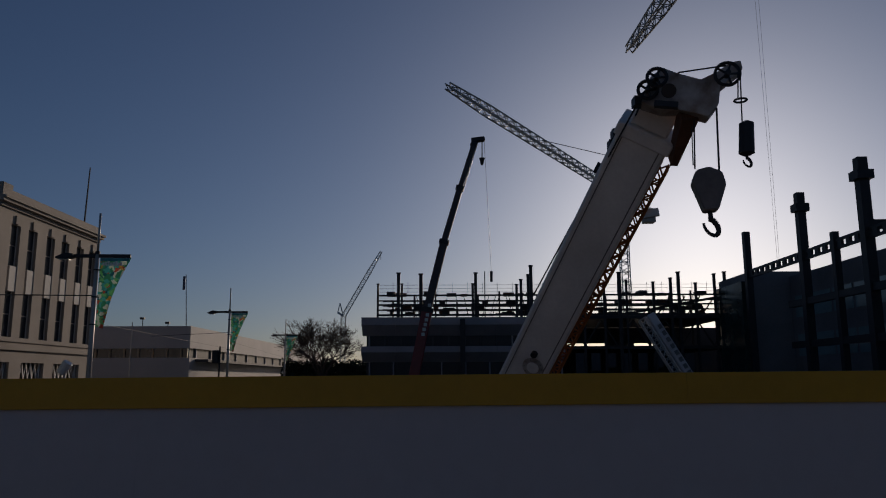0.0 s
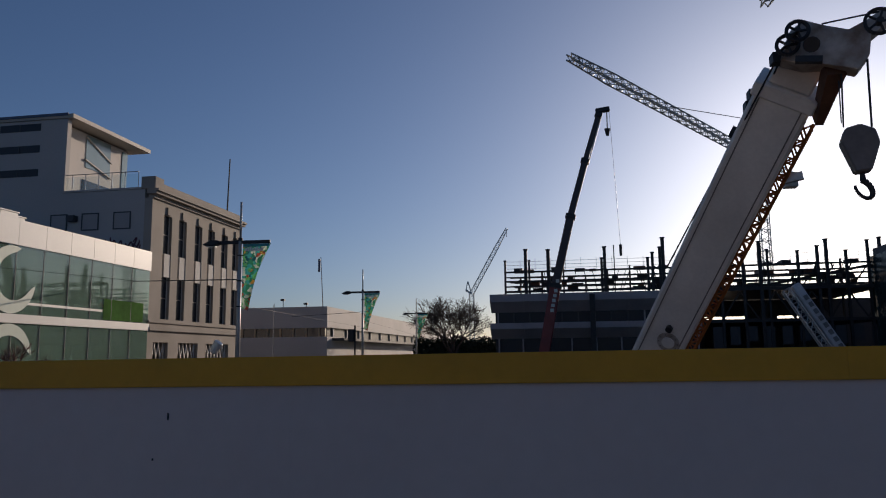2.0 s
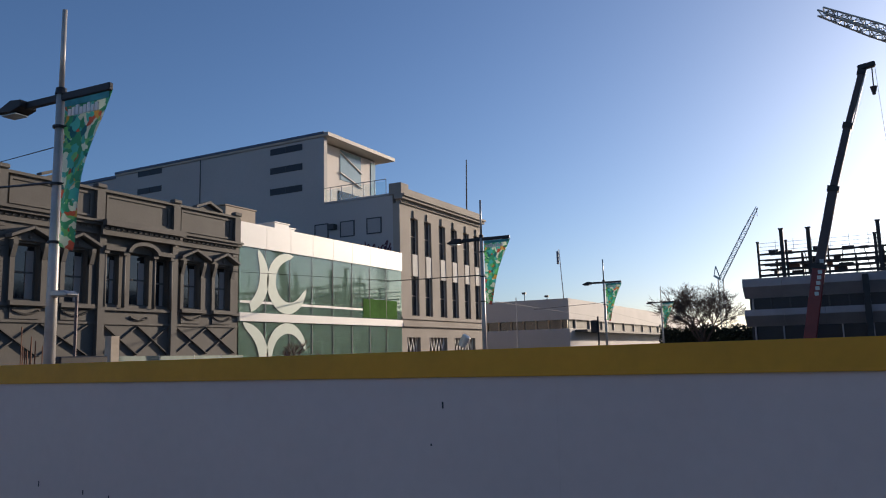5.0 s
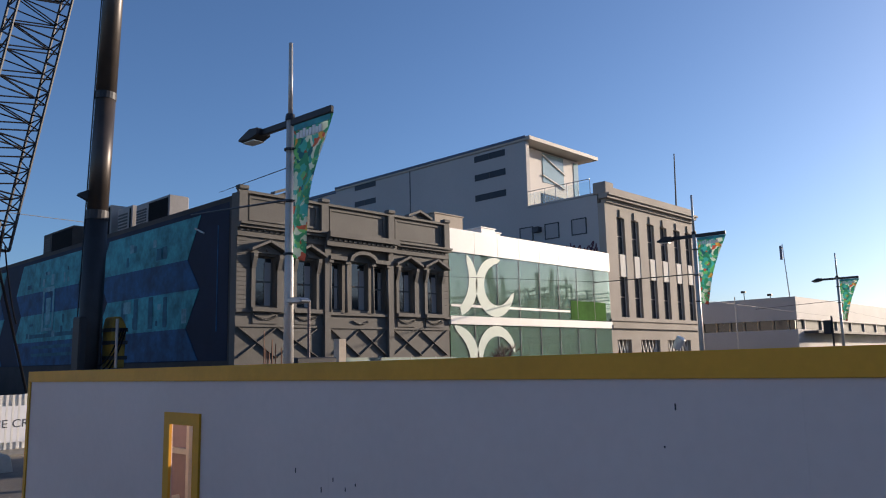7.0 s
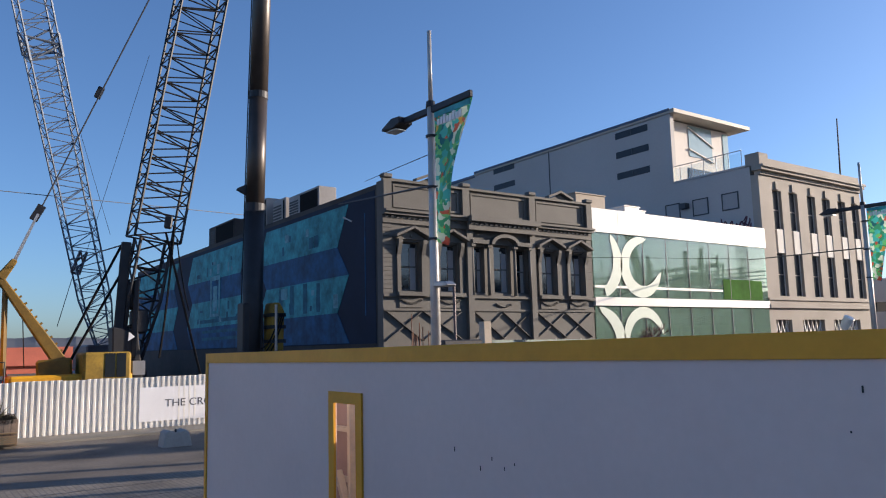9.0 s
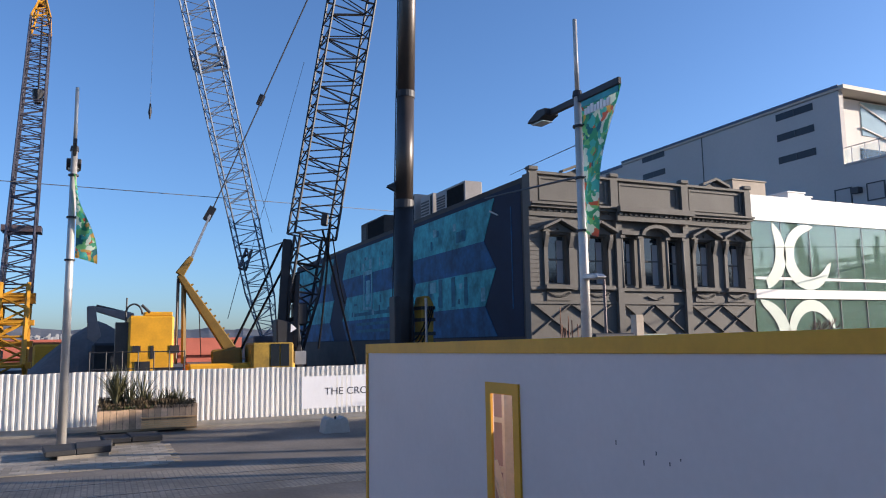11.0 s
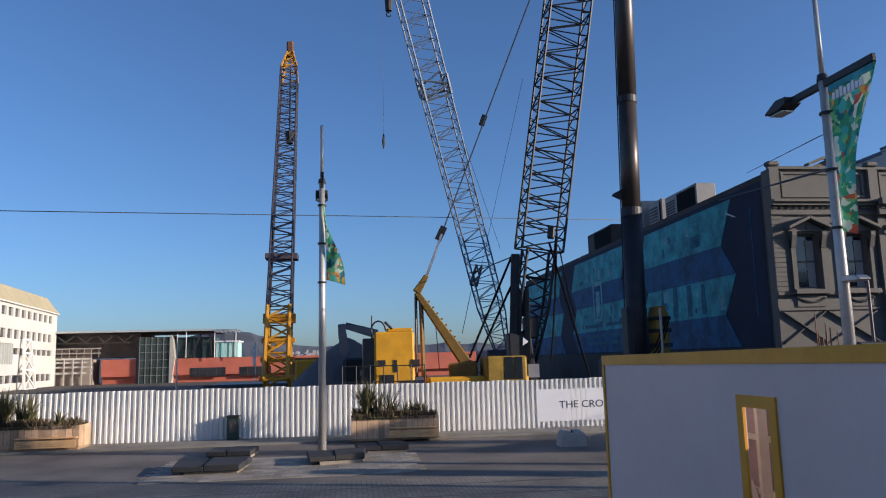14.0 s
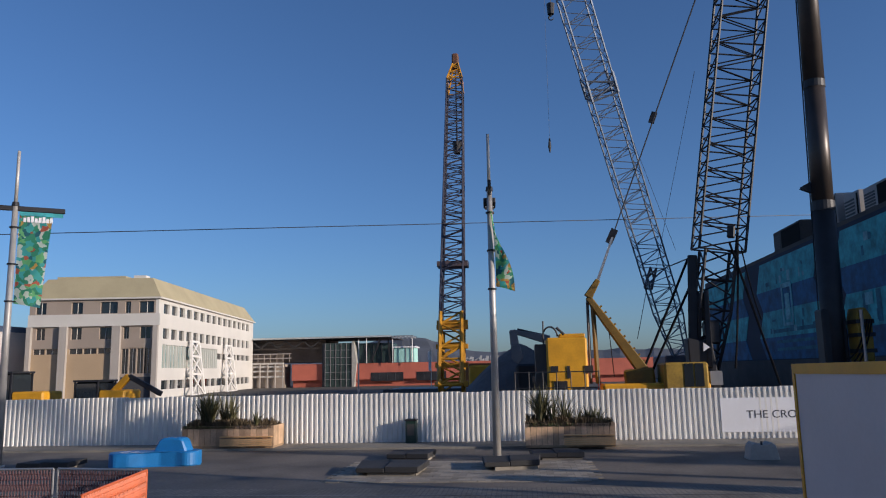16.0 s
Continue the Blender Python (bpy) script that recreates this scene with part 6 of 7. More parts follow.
def planter(y0, y1, label, xf=-26.75):
    """A long timber planter with a slatted bench front and flax growing in it."""
    t = thing("timber_planter", label, "planter", "timber planters")
    n = 16
    st = (y1 - y0) / n
    xb = xf - 1.15
    for k in range(n):
        part("board", add_box(bmesh.new(), (xf - 0.03, y0 + k * st + 0.006, 0.16), (xf, y0 + (k + 1) * st - 0.006, 0.86 + random.uniform(-0.01, 0.01))), "board", t)
    for yy in (y0, y1 - 0.03):
        for k in range(6):
            x = xf - 0.03 - (k + 1) * 0.18
            part("board", add_box(bmesh.new(), (x + 0.005, yy, 0.16), (x + 0.175, yy + 0.03, 0.86)), "board", t)
    part("back_board", add_box(bmesh.new(), (xb - 0.03, y0, 0.1), (xb, y1, 0.86)), "board", t)
    part("soil", add_box(bmesh.new(), (xb + 0.002, y0 + 0.032, 0.1), (xf - 0.032, y1 - 0.032, 0.78)), "dirt", t)
    part("skid", add_box(bmesh.new(), (xb, y0 + 0.02, 0.08), (xf + 0.02, y1 - 0.02, 0.155)), "timber", t)
    bn = part("bench", add_box(bmesh.new(), (xf + 0.002, y0 + (y1 - y0) * 0.43, 0.46), (xf + 0.14, y1 - 0.04, 0.5)), "bench_wood", t, "orange-brown slatted bench front")
    for k in range(4):
        part("slat", add_box(bmesh.new(), (xf + 0.115, y0 + (y1 - y0) * 0.43, 0.16 + k * 0.065), (xf + 0.14, y1 - 0.04, 0.215 + k * 0.065)), "bench_wood", bn)
    pl = thing("flax_plants", "bronze flax and low shrubs growing in a timber planter", "plants", "planter plants", "stuff")
    fl, hb_ = bmesh.new(), bmesh.new()
    for c in range(13):
        cy = y0 + 0.5 + random.random() ** 1.6 * (y1 - y0 - 0.9)
        big = 1.5 if cy < (y0 + y1) / 2 else 0.75
        cx = random.uniform(xb + 0.25, xf - 0.25)
        for b in range(26):
            a, lean, L = random.uniform(0, 6.28), random.uniform(0.1, 0.75), big * random.uniform(0.55, 1.05)
            d = Vector((math.cos(a), math.sin(a), 0))
            s = Vector((-d.y, d.x, 0)) * 0.02
            p = [Vector((cx, cy, 0.76)) + d * (lean * L * (f ** 1.6)) + Vector((0, 0, L * (f - 0.35 * lean * f * f))) for f in (0, 0.35, 0.7, 1.0)]
            w = (1.0, 1.1, 0.7, 0.05)
            vs = [(fl.verts.new(q - s * k), fl.verts.new(q + s * k)) for q, k in zip(p, w)]
            for (v0, v1), (v2, v3) in zip(vs, vs[1:]):
                fl.faces.new((v0, v1, v3, v2))
    for b in range(5000):
        q = Vector((random.uniform(xb + 0.1, xf + 0.05), random.uniform(y0 + 0.08, y1 - 0.08), 0.76))
        hgt = random.uniform(0.06, 0.5) * (0.6 + 0.5 * noise.noise(q * 2))
        a = random.uniform(0, 6.28)
        d = Vector((math.cos(a), math.sin(a), 0)) * 0.009
        top_ = q + Vector((random.uniform(-0.08, 0.08), random.uniform(-0.08, 0.08), hgt))
        hb_.faces.new((hb_.verts.new(q - d * 0.5), hb_.verts.new(q + d * 0.5), hb_.verts.new(top_ + d), hb_.verts.new(top_ - d)))
    part("flax_leaves", fl, "grass_blade", pl)
    part("low_shrubs", hb_, "heather", pl)
    edge = bmesh.new()
    for b in range(500):
        q = Vector((random.uniform(xf - 0.15, xf + 0.02), random.uniform(y0 + 0.05, y0 + (y1 - y0) * 0.55), 0.78))
        d = Vector((random.uniform(-0.06, 0.1), random.uniform(-0.06, 0.06), random.uniform(0.02, 0.12)))
        s = Vector((random.uniform(-0.03, 0.03), 0.03, 0.01))
        edge.faces.new((edge.verts.new(q - s), edge.verts.new(q + s), edge.verts.new(q + d)))
    part("edge_greens", edge, "leaf", pl)
    return t


planter(-0.1, 2.86, "weathered timber planter with a slatted bench front", -25.9)
planter(-12.4, -9.0, "weathered timber planter standing near the blue bench")

# blue moulded bench
bb = thing("blue_bench", "glossy blue moulded plastic bench with a raised hump", "bench")
spine = [(-22.25, -12.15, 0.5), (-22.35, -11.8, 0.5), (-22.5, -11.4, 0.4), (-22.68, -11.0, 0.42), (-22.72, -10.5, 0.46), (-22.66, -10.25, 0.44)]
rim = []
for side in (1, -1):
    run = spine if side == 1 else spine[::-1]
    for x, y, w in run:
        rim.append((x + side * w, y))
    ex_, ey_, ew_ = run[-1]
    for k in range(1, 14):
        a = math.pi * k / 14
        rim.append((ex_ + side * ew_ * math.cos(a), ey_ + side * ew_ * 0.75 * math.sin(a)))
part("seat", add_prism(bmesh.new(), rim, "z", 0.012, 0.44), "blue_plastic", bb, bevel=0.04)
part("backrest_hump", add_prism(bmesh.new(), [(-11.35, 0.38), (-10.25, 0.38), (-10.4, 0.76), (-10.5, 0.82), (-11.05, 0.82), (-11.15, 0.76)], "x", -23.0, -22.45), "blue_plastic", bb, bevel=0.05)
random.seed(23)
for k in range(9):
    x, y = random.uniform(-22.5, -22.0), random.uniform(-12.3, -11.6)
    part("scuff", add_box(bmesh.new(), (x, y, 0.4405), (x + 0.06, y + random.uniform(0.06, 0.25), 0.443)), "sign_white", bb)
# roadworks barrier


def barrier(x0, y0, x1, y1, label, red):
    t = thing("mesh_barrier", label, "barrier", "roadworks barriers")
    a, b = Vector((x0, y0, 0)), Vector((x1, y1, 0))
    z = Vector((0, 0, 1))
    fr = "barrier_red" if red else "galv"
    for p, q in ((a + z * 1.0, b + z * 1.0), (a + z * 0.12, b + z * 0.12), (a, a + z * 1.0), (b, b + z * 1.0)):
        part("frame_tube", add_tube(bmesh.new(), p, q, 0.022, 0.022, 8), fr, t)
    ms = bmesh.new()
    nn = int((b - a).length / 0.06)
    for k in range(nn):
        p = a.lerp(b, k / nn)
        add_tube(ms, p + z * 0.12, a.lerp(b, min(1, (k + 2) / nn)) + z * 1.0, 0.011, 0.011, 4)
        add_tube(ms, a.lerp(b, min(1, (k + 2) / nn)) + z * 0.12, p + z * 1.0, 0.011, 0.011, 4)
    for zz in range(1, 9):
        add_tube(ms, a + z * (0.12 + zz * 0.098), b + z * (0.12 + zz * 0.098), 0.012, 0.012, 4)
    part("mesh_infill", ms, "mesh_maroon" if not red else "barrier_red", t)
    for p in (a, b):
        part("foot", add_box(bmesh.new(), (p.x - 0.25, p.y - 0.1, 0.012), (p.x + 0.25, p.y + 0.1, 0.06)), "black_steel", t)
    return t


barrier(-13.75, -11.4, -13.9, -9.0, "steel-framed maroon mesh barrier", False)
barrier(-13.9, -8.9, -13.6, -7.1, "steel-framed maroon mesh barrier joined to another", False)
barrier(-13.6, -7.0, -10.8, -6.55, "orange plastic mesh barrier at the end of a row", True)

# ---- office block to the south-west ----
ofc = thing("cream_office_block", "four-storey cream office block with a tan mansard roof", "building", m=pose(-87.7, -43.9, 0, 0, 0, 6.8))
# local axes: x runs from the corner along the street front away from it, y to the south
def ob_box(name, lo, hi, mat, parent=ofc, label="", bevel=0.0):
    return box(name, lo, hi, mat, parent, label, bevel)


ob_box("core", (-49.0, -15.5, 0.0), (-0.4, -0.4, 11.9), "cream")
W1 = [(1.7 + k * 3.0, 3.75 + k * 3.0) for k in range(15)]
fw = bmesh.new()
holes = []
for x0, x1 in W1:
    holes += [(-x1, -x0, 10.3, 11.5), (-x1, -x0, 7.2, 8.5)]
    if x0 < 24:
        holes += [(-x1 + 1.1, -x0, 3.6, 6.5), (-x1, -x1 + 0.95, 3.6, 6.5), (-x1 - 0.85, -x1 - 0.12, 3.6, 6.5)]
    else:
        holes.append((-x1 - 0.6, -x0, 5.0, 5.9))
    holes.append((-x1 - 0.7, -x0, 1.0, 2.1))
part("north_wall", wall_with_openings(bmesh.new(), "y", 0.0, -0.38, -49.0, 0.0, 0.0, 12.0, holes), "cream", ofc, "sunlit cream side")
for h_ in holes:
    part("window", add_box(bmesh.new(), (h_[0] + 0.002, -0.3, h_[2] + 0.002), (h_[1] - 0.002, -0.27, h_[3] - 0.002)), "glass_teal" if h_[2] == 3.6 else "glass_dark", ofc)
# street front: taupe storeys with a few windows, a strip of low windows and tan infill between pilasters
top_w = [(-14.9, -13.6), (-10.6, -9.2), (-7.1, -5.0), (-4.1, -3.4), (-2.4, -0.6)]
mid_w = [(-14.7, -13.6), (-10.5, -9.2), (-7.1, -5.6), (-4.2, -3.5), (-2.2, -0.9)]
strip = [(-14.9, -13.5), (-13.4, -12.0), (-10.6, -9.0), (-8.9, -7.3), (-7.2, -5.6)]
corner = [(-4.3 + k * 0.92, -3.5 + k * 0.92) for k in range(4)]
holes = [(a, b, 10.3, 11.7) for a, b in top_w] + [(a, b, 7.2, 8.6) for a, b in mid_w] + [(a, b, 5.45, 6.1) for a, b in strip] + [(a, b, 3.0, 6.0) for a, b in corner]
part("street_wall", wall_with_openings(bmesh.new(), "x", 0.0, -0.38, -15.6, -0.382, 0.0, 12.0, holes), "taupe", ofc, "taupe street front")
part("tan_infill", wall_with_openings(bmesh.new(), "x", 0.03, -0.028, -15.1, -5.41, 0.0, 6.1, [h for h in holes if h[2] == 5.45]), "tan", ofc, "tan infill wall between pilasters")
for h_ in holes:
    w_ = part("window", add_box(bmesh.new(), (-0.3, h_[0] + 0.002, h_[2] + 0.002), (-0.27, h_[1] - 0.002, h_[3] - 0.002)), "glass_dark", ofc)
    yk = (h_[0] + h_[1]) / 2
    part("window_post", add_box(bmesh.new(), (-0.268, yk - 0.03, h_[2] + 0.002), (-0.2, yk + 0.03, h_[3] - 0.002)), "cream", w_)
part("upper_cladding", wall_with_openings(bmesh.new(), "x", 0.03, -0.028, -15.6, -0.382, 10.21, 12.0, [h for h in holes if h[2] > 10]), "taupe", ofc, "taupe cladding")
part("middle_cladding", wall_with_openings(bmesh.new(), "x", 0.03, -0.028, -15.6, -0.382, 6.12, 8.74, [h for h in holes if 7 < h[2] < 9]), "taupe", ofc, "taupe cladding")
ob_box("white_band", (0.001, -15.6, 8.75), (0.3, 0.25, 10.2), "cream", ofc, "white spandrel band")
for y, y2 in ((-0.5, 0.1), (-5.4, -4.4), (-11.7, -10.8), (-15.62, -15.1)):
    ob_box("pilaster", (0.031, y, 0.0), (0.5, y2, 8.74), "taupe_light", ofc, "grey-brown pilaster")
# flat dark sheet in place of the shade inside a ground-floor recess
ob_box("recess_shade_sheet", (0.002, -4.3, 0.0), (0.03, -0.55, 2.6), "dark_wall")
ob_box("eave_board", (-49.3, -15.9, 12.002), (0.35, 0.35, 12.2), "cream")
mz = bmesh.new()
lo_, hi_ = [(-49.2, -15.8), (0.25, -15.8), (0.25, 0.25), (-49.2, 0.25)], [(-47.7, -14.3), (-1.4, -14.3), (-1.4, -1.4), (-47.7, -1.4)]
v0 = [mz.verts.new((x, y, 12.205)) for x, y in lo_]
v1 = [mz.verts.new((x, y, 14.75)) for x, y in hi_]
mz.faces.new(v1)
mz.faces.new(v0[::-1])
for i in range(4):
    j = (i + 1) % 4
    mz.faces.new((v0[i], v0[j], v1[j], v1[i]))
part("mansard_roof", mz, "roof_tan", ofc, "tan ribbed mansard roof")
ob_box("roof_box", (-3.4, -4.0, 14.75), (-2.0, -2.5, 15.15), "cream")
ob_box("roof_ridge", (-4.5, -13.5, 14.752), (-2.0, -5.0, 15.1), "roof_tan")
for x in (-13.0, -30.5):
    legs = [[Vector((x + k * (2.9 - 0.17 * z), 1.1 - 0.09 * z, z)) for k in (-1, 1)] for z in (0.0, 2.8, 5.2, 7.2)]
    foot = part("raking_brace", add_beam(bmesh.new(), legs[0][0], legs[0][1], 0.3, 0.22, up=(0, 1, 0)), "white_panel", ofc, "temporary raking steel brace")
    for lo_, hi_ in zip(legs, legs[1:]):
        for k in (0, 1):
            part("leg", add_beam(bmesh.new(), lo_[k], hi_[k], 0.42, 0.3, up=(0, 1, 0)), "white_panel", foot)
            part("diagonal", add_beam(bmesh.new(), lo_[k], hi_[1 - k], 0.22, 0.16, up=(0, 1, 0)), "white_panel", foot)
        part("cross_bar", add_beam(bmesh.new(), hi_[0], hi_[1], 0.3, 0.22, up=(0, 1, 0)), "white_panel", foot)
nb = thing("neighbour_block", "low pale building beside the office block", "building")
box("wall", (-96, -80.5, 0), (-84, -62.2, 8.3), "panel_light", nb)
box("roof", (-96.5, -81, 8.302), (-83.5, -62.1, 9.0), "roof_blue", nb)
for k in range(6):
    w = box("window", (-83.998, -64.2 - k * 2.4, 6.9), (-83.95, -63.0 - k * 2.4, 7.9), "window_dark", nb)
    part("glazing_bar", add_box(bmesh.new(), (-83.948, -63.65 - k * 2.4, 6.9), (-83.92, -63.55 - k * 2.4, 7.9)), "sign_white", w)
part("lean_to_roof", add_prism(bmesh.new(), [(-84.0, 6.6), (-81.8, 5.4), (-81.8, 5.2), (-84.0, 5.2)], "y", -70.2, -62.3), "sign_white", nb)
box("tan_wall", (-83.9, -70, 0), (-82.0, -62.3, 5.19), "tan", nb)

# red and glass building
rd = thing("red_glass_building", "low red-walled building with a glass block and thin flat roof", "building")
RX = -137.0
box("red_wall", (RX - 12, -42.4, 1.25), (RX, -36.6, 4.2), "red_wall", rd)
box("red_wall", (RX - 12, -30.4, 1.25), (RX, 24.0, 4.15), "red_wall", rd)
box("plinth", (RX - 12, -42.4, 0.0), (RX - 0.8, 24.0, 1.245), "red_wall", rd, "shaded red plinth under the overhang")
for a, b in ((-27.6, -21.6), (-19.2, -13.8), (-9.0, -4.0), (2.0, 8.0)):
    w = box("window", (RX + 0.002, a, 0.9), (RX + 0.05, b, 2.45), "window_dark", rd)
    for k in range(1, 4):
        y = a + (b - a) * k / 4
        part("glazing_bar", add_box(bmesh.new(), (RX + 0.052, y - 0.05, 0.9), (RX + 0.09, y + 0.05, 2.45)), "dark_wall", w)
box("side_pier", (RX - 6, -36.59, 0.0), (RX + 0.4, -36.1, 7.9), "dark_wall", rd)
gb = box("glass_block", (RX - 6, -36.09, 0.0), (RX + 0.5, -31.0, 7.9), "glass_grey", rd, "grey-green glass stair block")
for k in range(6):
    y = -36.05 + k * 0.99
    part("mullion", add_box(bmesh.new(), (RX + 0.502, y, 0.0), (RX + 0.6, y + 0.09, 7.9)), "site_grey", gb)
for z in (1.3, 2.6, 3.95, 5.25, 6.6):
    part("transom", add_box(bmesh.new(), (RX + 0.502, -36.05, z), (RX + 0.56, -31.0, z + 0.08)), "site_grey", gb)
part("concrete_fin", add_prism(bmesh.new(), [(-30.98, 0.0), (-30.6, 0.0), (-30.1, 4.2), (-30.6, 8.2), (-30.98, 8.2)], "x", RX - 4, RX + 0.7), "concrete", rd, "pale concrete fin wall")
ug = box("upper_glass", (RX - 6, -30.2, 4.2), (RX - 0.6, -23.7, 7.8), "glass_grey", rd, "dark upper glazing")
for k in range(4):
    y = -28.9 + k * 1.6
    part("mullion", add_box(bmesh.new(), (RX - 0.598, y, 4.2), (RX - 0.5, y + 0.1, 7.8)), "dark_wall", ug)
part("angled_strut", add_beam(bmesh.new(), (RX + 0.2, -27.6, 4.3), (RX + 0.2, -25.8, 8.4), 0.3, 0.3), "black_steel", rd)
part("angled_strut", add_beam(bmesh.new(), (RX + 0.2, -24.0, 4.3), (RX + 0.2, -24.3, 8.4), 0.25, 0.25), "black_steel", rd)
tb = box("teal_room", (RX - 5, -23.4, 4.2), (RX - 0.1, -19.6, 6.8), "teal_screen", rd, "pale teal glazed corner room")
part("room_roof", add_box(bmesh.new(), (RX - 5.3, -23.6, 6.82), (RX + 0.2, -19.3, 7.05)), "sign_white", tb)
for y in (-23.4, -21.2, -20.3):
    part("mullion", add_box(bmesh.new(), (RX - 0.098, y, 4.2), (RX - 0.02, y + 0.15, 6.8)), "galv", tb)
box("roof", (RX - 14, -53.5, 8.75), (RX + 1.2, -23.6, 8.95), "dark_wall", rd, "thin dark flat roof")
box("roof_edge", (RX + 1.202, -50.0, 8.8), (RX + 1.4, -23.6, 9.1), "galv_light", rd, "pale metal roof edge")
for k in range(6):
    box("roof_rafter", (RX - 3, -23.5 + k * 0.75, 8.55), (RX + 1.4, -23.4 + k * 0.75, 8.85), "galv", rd)
for x in (-3.0, 1.2):
    box("roof_rail", (RX + x, -23.58, 8.86), (RX + x + 0.15, -19.5, 9.0), "galv", rd)
for y in (-19.8, -23.4, -28.2):
    part("roof_post", add_tube(bmesh.new(), (RX + 0.9, y, 4.16), (RX + 0.9, y, 8.74), 0.08), "galv", rd)
box("rear_storey", (RX - 12, -53.0, 4.6), (RX - 2.5, -36.6, 8.74), "brick_brown", rd, "shaded brown upper storey")
for k in range(10):
    part("roof_truss", add_beam(bmesh.new(), (RX + 0.6, -53.0 + k * 1.6, 7.2 if k % 2 else 8.5), (RX + 0.6, -51.4 + k * 1.6, 8.5 if k % 2 else 7.2), 0.14, 0.14), "dark_wall", rd)
for z in (7.0, 5.3, 6.1):
    box("balcony_rail", (RX + 0.4, -52.6, z), (RX + 0.5, -42.4 if z < 7 else -37.0, z + 0.16), "mast_brown" if z > 6.5 else "taupe_light", rd)
for k in range(9):
    box("baluster", (RX + 0.4, -52.4 + k * 1.2, 4.6), (RX + 0.48, -52.3 + k * 1.2, 6.1), "taupe", rd)
box("pale_wall", (RX - 4, -53.0, 0.0), (RX - 0.5, -43.9, 4.3), "taupe", rd)
for k in range(7):
    box("screen_post", (RX + 0.3, -52.8 + k * 1.45, 0.0), (RX + 0.5, -52.6 + k * 1.45, 4.4), "taupe_light", rd)
for z in (1.9, 2.9, 3.7, 4.3):
    box("screen_rail", (RX + 0.1, -53.0, z), (RX + 0.28, -43.9, z + 0.3), "cream", rd)
fp = thing("far_lamp_post", "slim grey lamp post far behind the fence", "lamp post")
part("post", add_tube(bmesh.new(), (-80.0, -17.5, 0), (-80.0, -17.5, 6.0), 0.09, 0.06), "galv", fp)
fp = thing("white_flag_pole", "short white pole with a furled flag", "flag pole")
part("pole", add_tube(bmesh.new(), (-90.0, -10.9, 0), (-90.0, -10.9, 5.2), 0.06, 0.05), "galv_light", fp)
part("flag", add_box(bmesh.new(), (-90.05, -11.2, 2.6), (-90.0, -10.9, 4.9)), "white_panel", fp)
dk = thing("site_deck", "long low concrete deck seen over the fence", "deck")
box("deck", (-72, -11.5, 0.0), (-62, -4.0, 1.15), "concrete", dk)
box("edge", (-61.99, -11.5, 0.8), (-61.8, 0.5, 1.2), "dark_wall", dk)
oh = thing("orange_hut", "orange and grey site hut", "hut")
box("body", (-70, -5.2, 0), (-66.5, -1.2, 3.2), "crane_orange", oh)
box("door", (-66.49, -4.2, 0.2), (-66.45, -2.6, 2.6), "dark_wall", oh)
# diggers at the left
for (x, y, s, lab) in ((-44.0, -31.6, 1.0, "yellow digger with a dark glazed cab"), (-44.0, -25.9, 0.8, "small excavator with a dark cab")):
    dg = thing("digger", lab, "excavator")
    box("cab_frame", (x - 1, y - 0.9 * s, 0.9), (x + 1, y + 0.9 * s, 3.0 * s), "glass_dark", dg, bevel=0.1)
    box("cab_roof", (x - 1.1, y - 1.0 * s, 3.0 * s), (x + 1.1, y + 1.0 * s, 3.0 * s + 0.12), "black_steel", dg)
    for sy in (-0.95, 0.85):
        for sx in (-1.02, 0.92):
            box("cab_post", (x + sx, y + sy * s, 0.9), (x + sx + 0.1, y + (sy + 0.1) * s, 3.0 * s), "black_steel", dg)
    box("bonnet", (x - 1, y + 0.95 * s, 0.9), (x + 1, y + 3.0 * s, 1.9), "crane_yellow", dg, bevel=0.1)
    box("tracks", (x - 1.2, y - 1.2, 0), (x + 1.2, y + 2.8, 0.898), "black_steel", dg, bevel=0.2)
    if s < 1:
        part("boom", add_beam(bmesh.new(), (x, y + 1.0, 1.6), (x, y + 2.1, 2.7), 0.3, 0.4), "crane_yellow", dg, bevel=0.04)
        part("stick", add_beam(bmesh.new(), (x, y + 2.1, 2.7), (x, y + 4.2, 1.6), 0.25, 0.3), "black_steel", dg, bevel=0.04)

# ---- hills ----
hl = bmesh.new()
random.seed(5)
prev = None
for k in range(141):
    az = 60 + k * 0.6
    a = radians(az)
    hgt = 66 + 76 * math.exp(-((az - 98.6) / 3.6) ** 2) + 30 * noise.noise(Vector((az * 0.22, 3.1, 0))) + 9 * noise.noise(Vector((az * 1.3, 1.7, 0)))
    d = 3000
    foot = hl.verts.new((-(d - 900) * math.sin(a), (d - 900) * math.cos(a), -1))
    mid = hl.verts.new((-(d - 420 + 60 * noise.noise(Vector((az, 0, 2)))) * math.sin(a), (d - 420) * math.cos(a), max(4, hgt * 0.55)))
    topv = hl.verts.new((-d * math.sin(a), d * math.cos(a), max(6, hgt)))
    back = hl.verts.new((-(d + 700) * math.sin(a), (d + 700) * math.cos(a), -1))
    if prev:
        for i, (p, q) in enumerate(((foot, mid), (mid, topv), (topv, back))):
            hl.faces.new((prev[i][0], p, q, prev[i][1]))
    prev = [(foot, mid), (mid, topv), (topv, back)]
tagged(part("hills", hl, "hill"), "blue-grey hills on the horizon", "hills", kind="structure")
hv = bmesh.new()
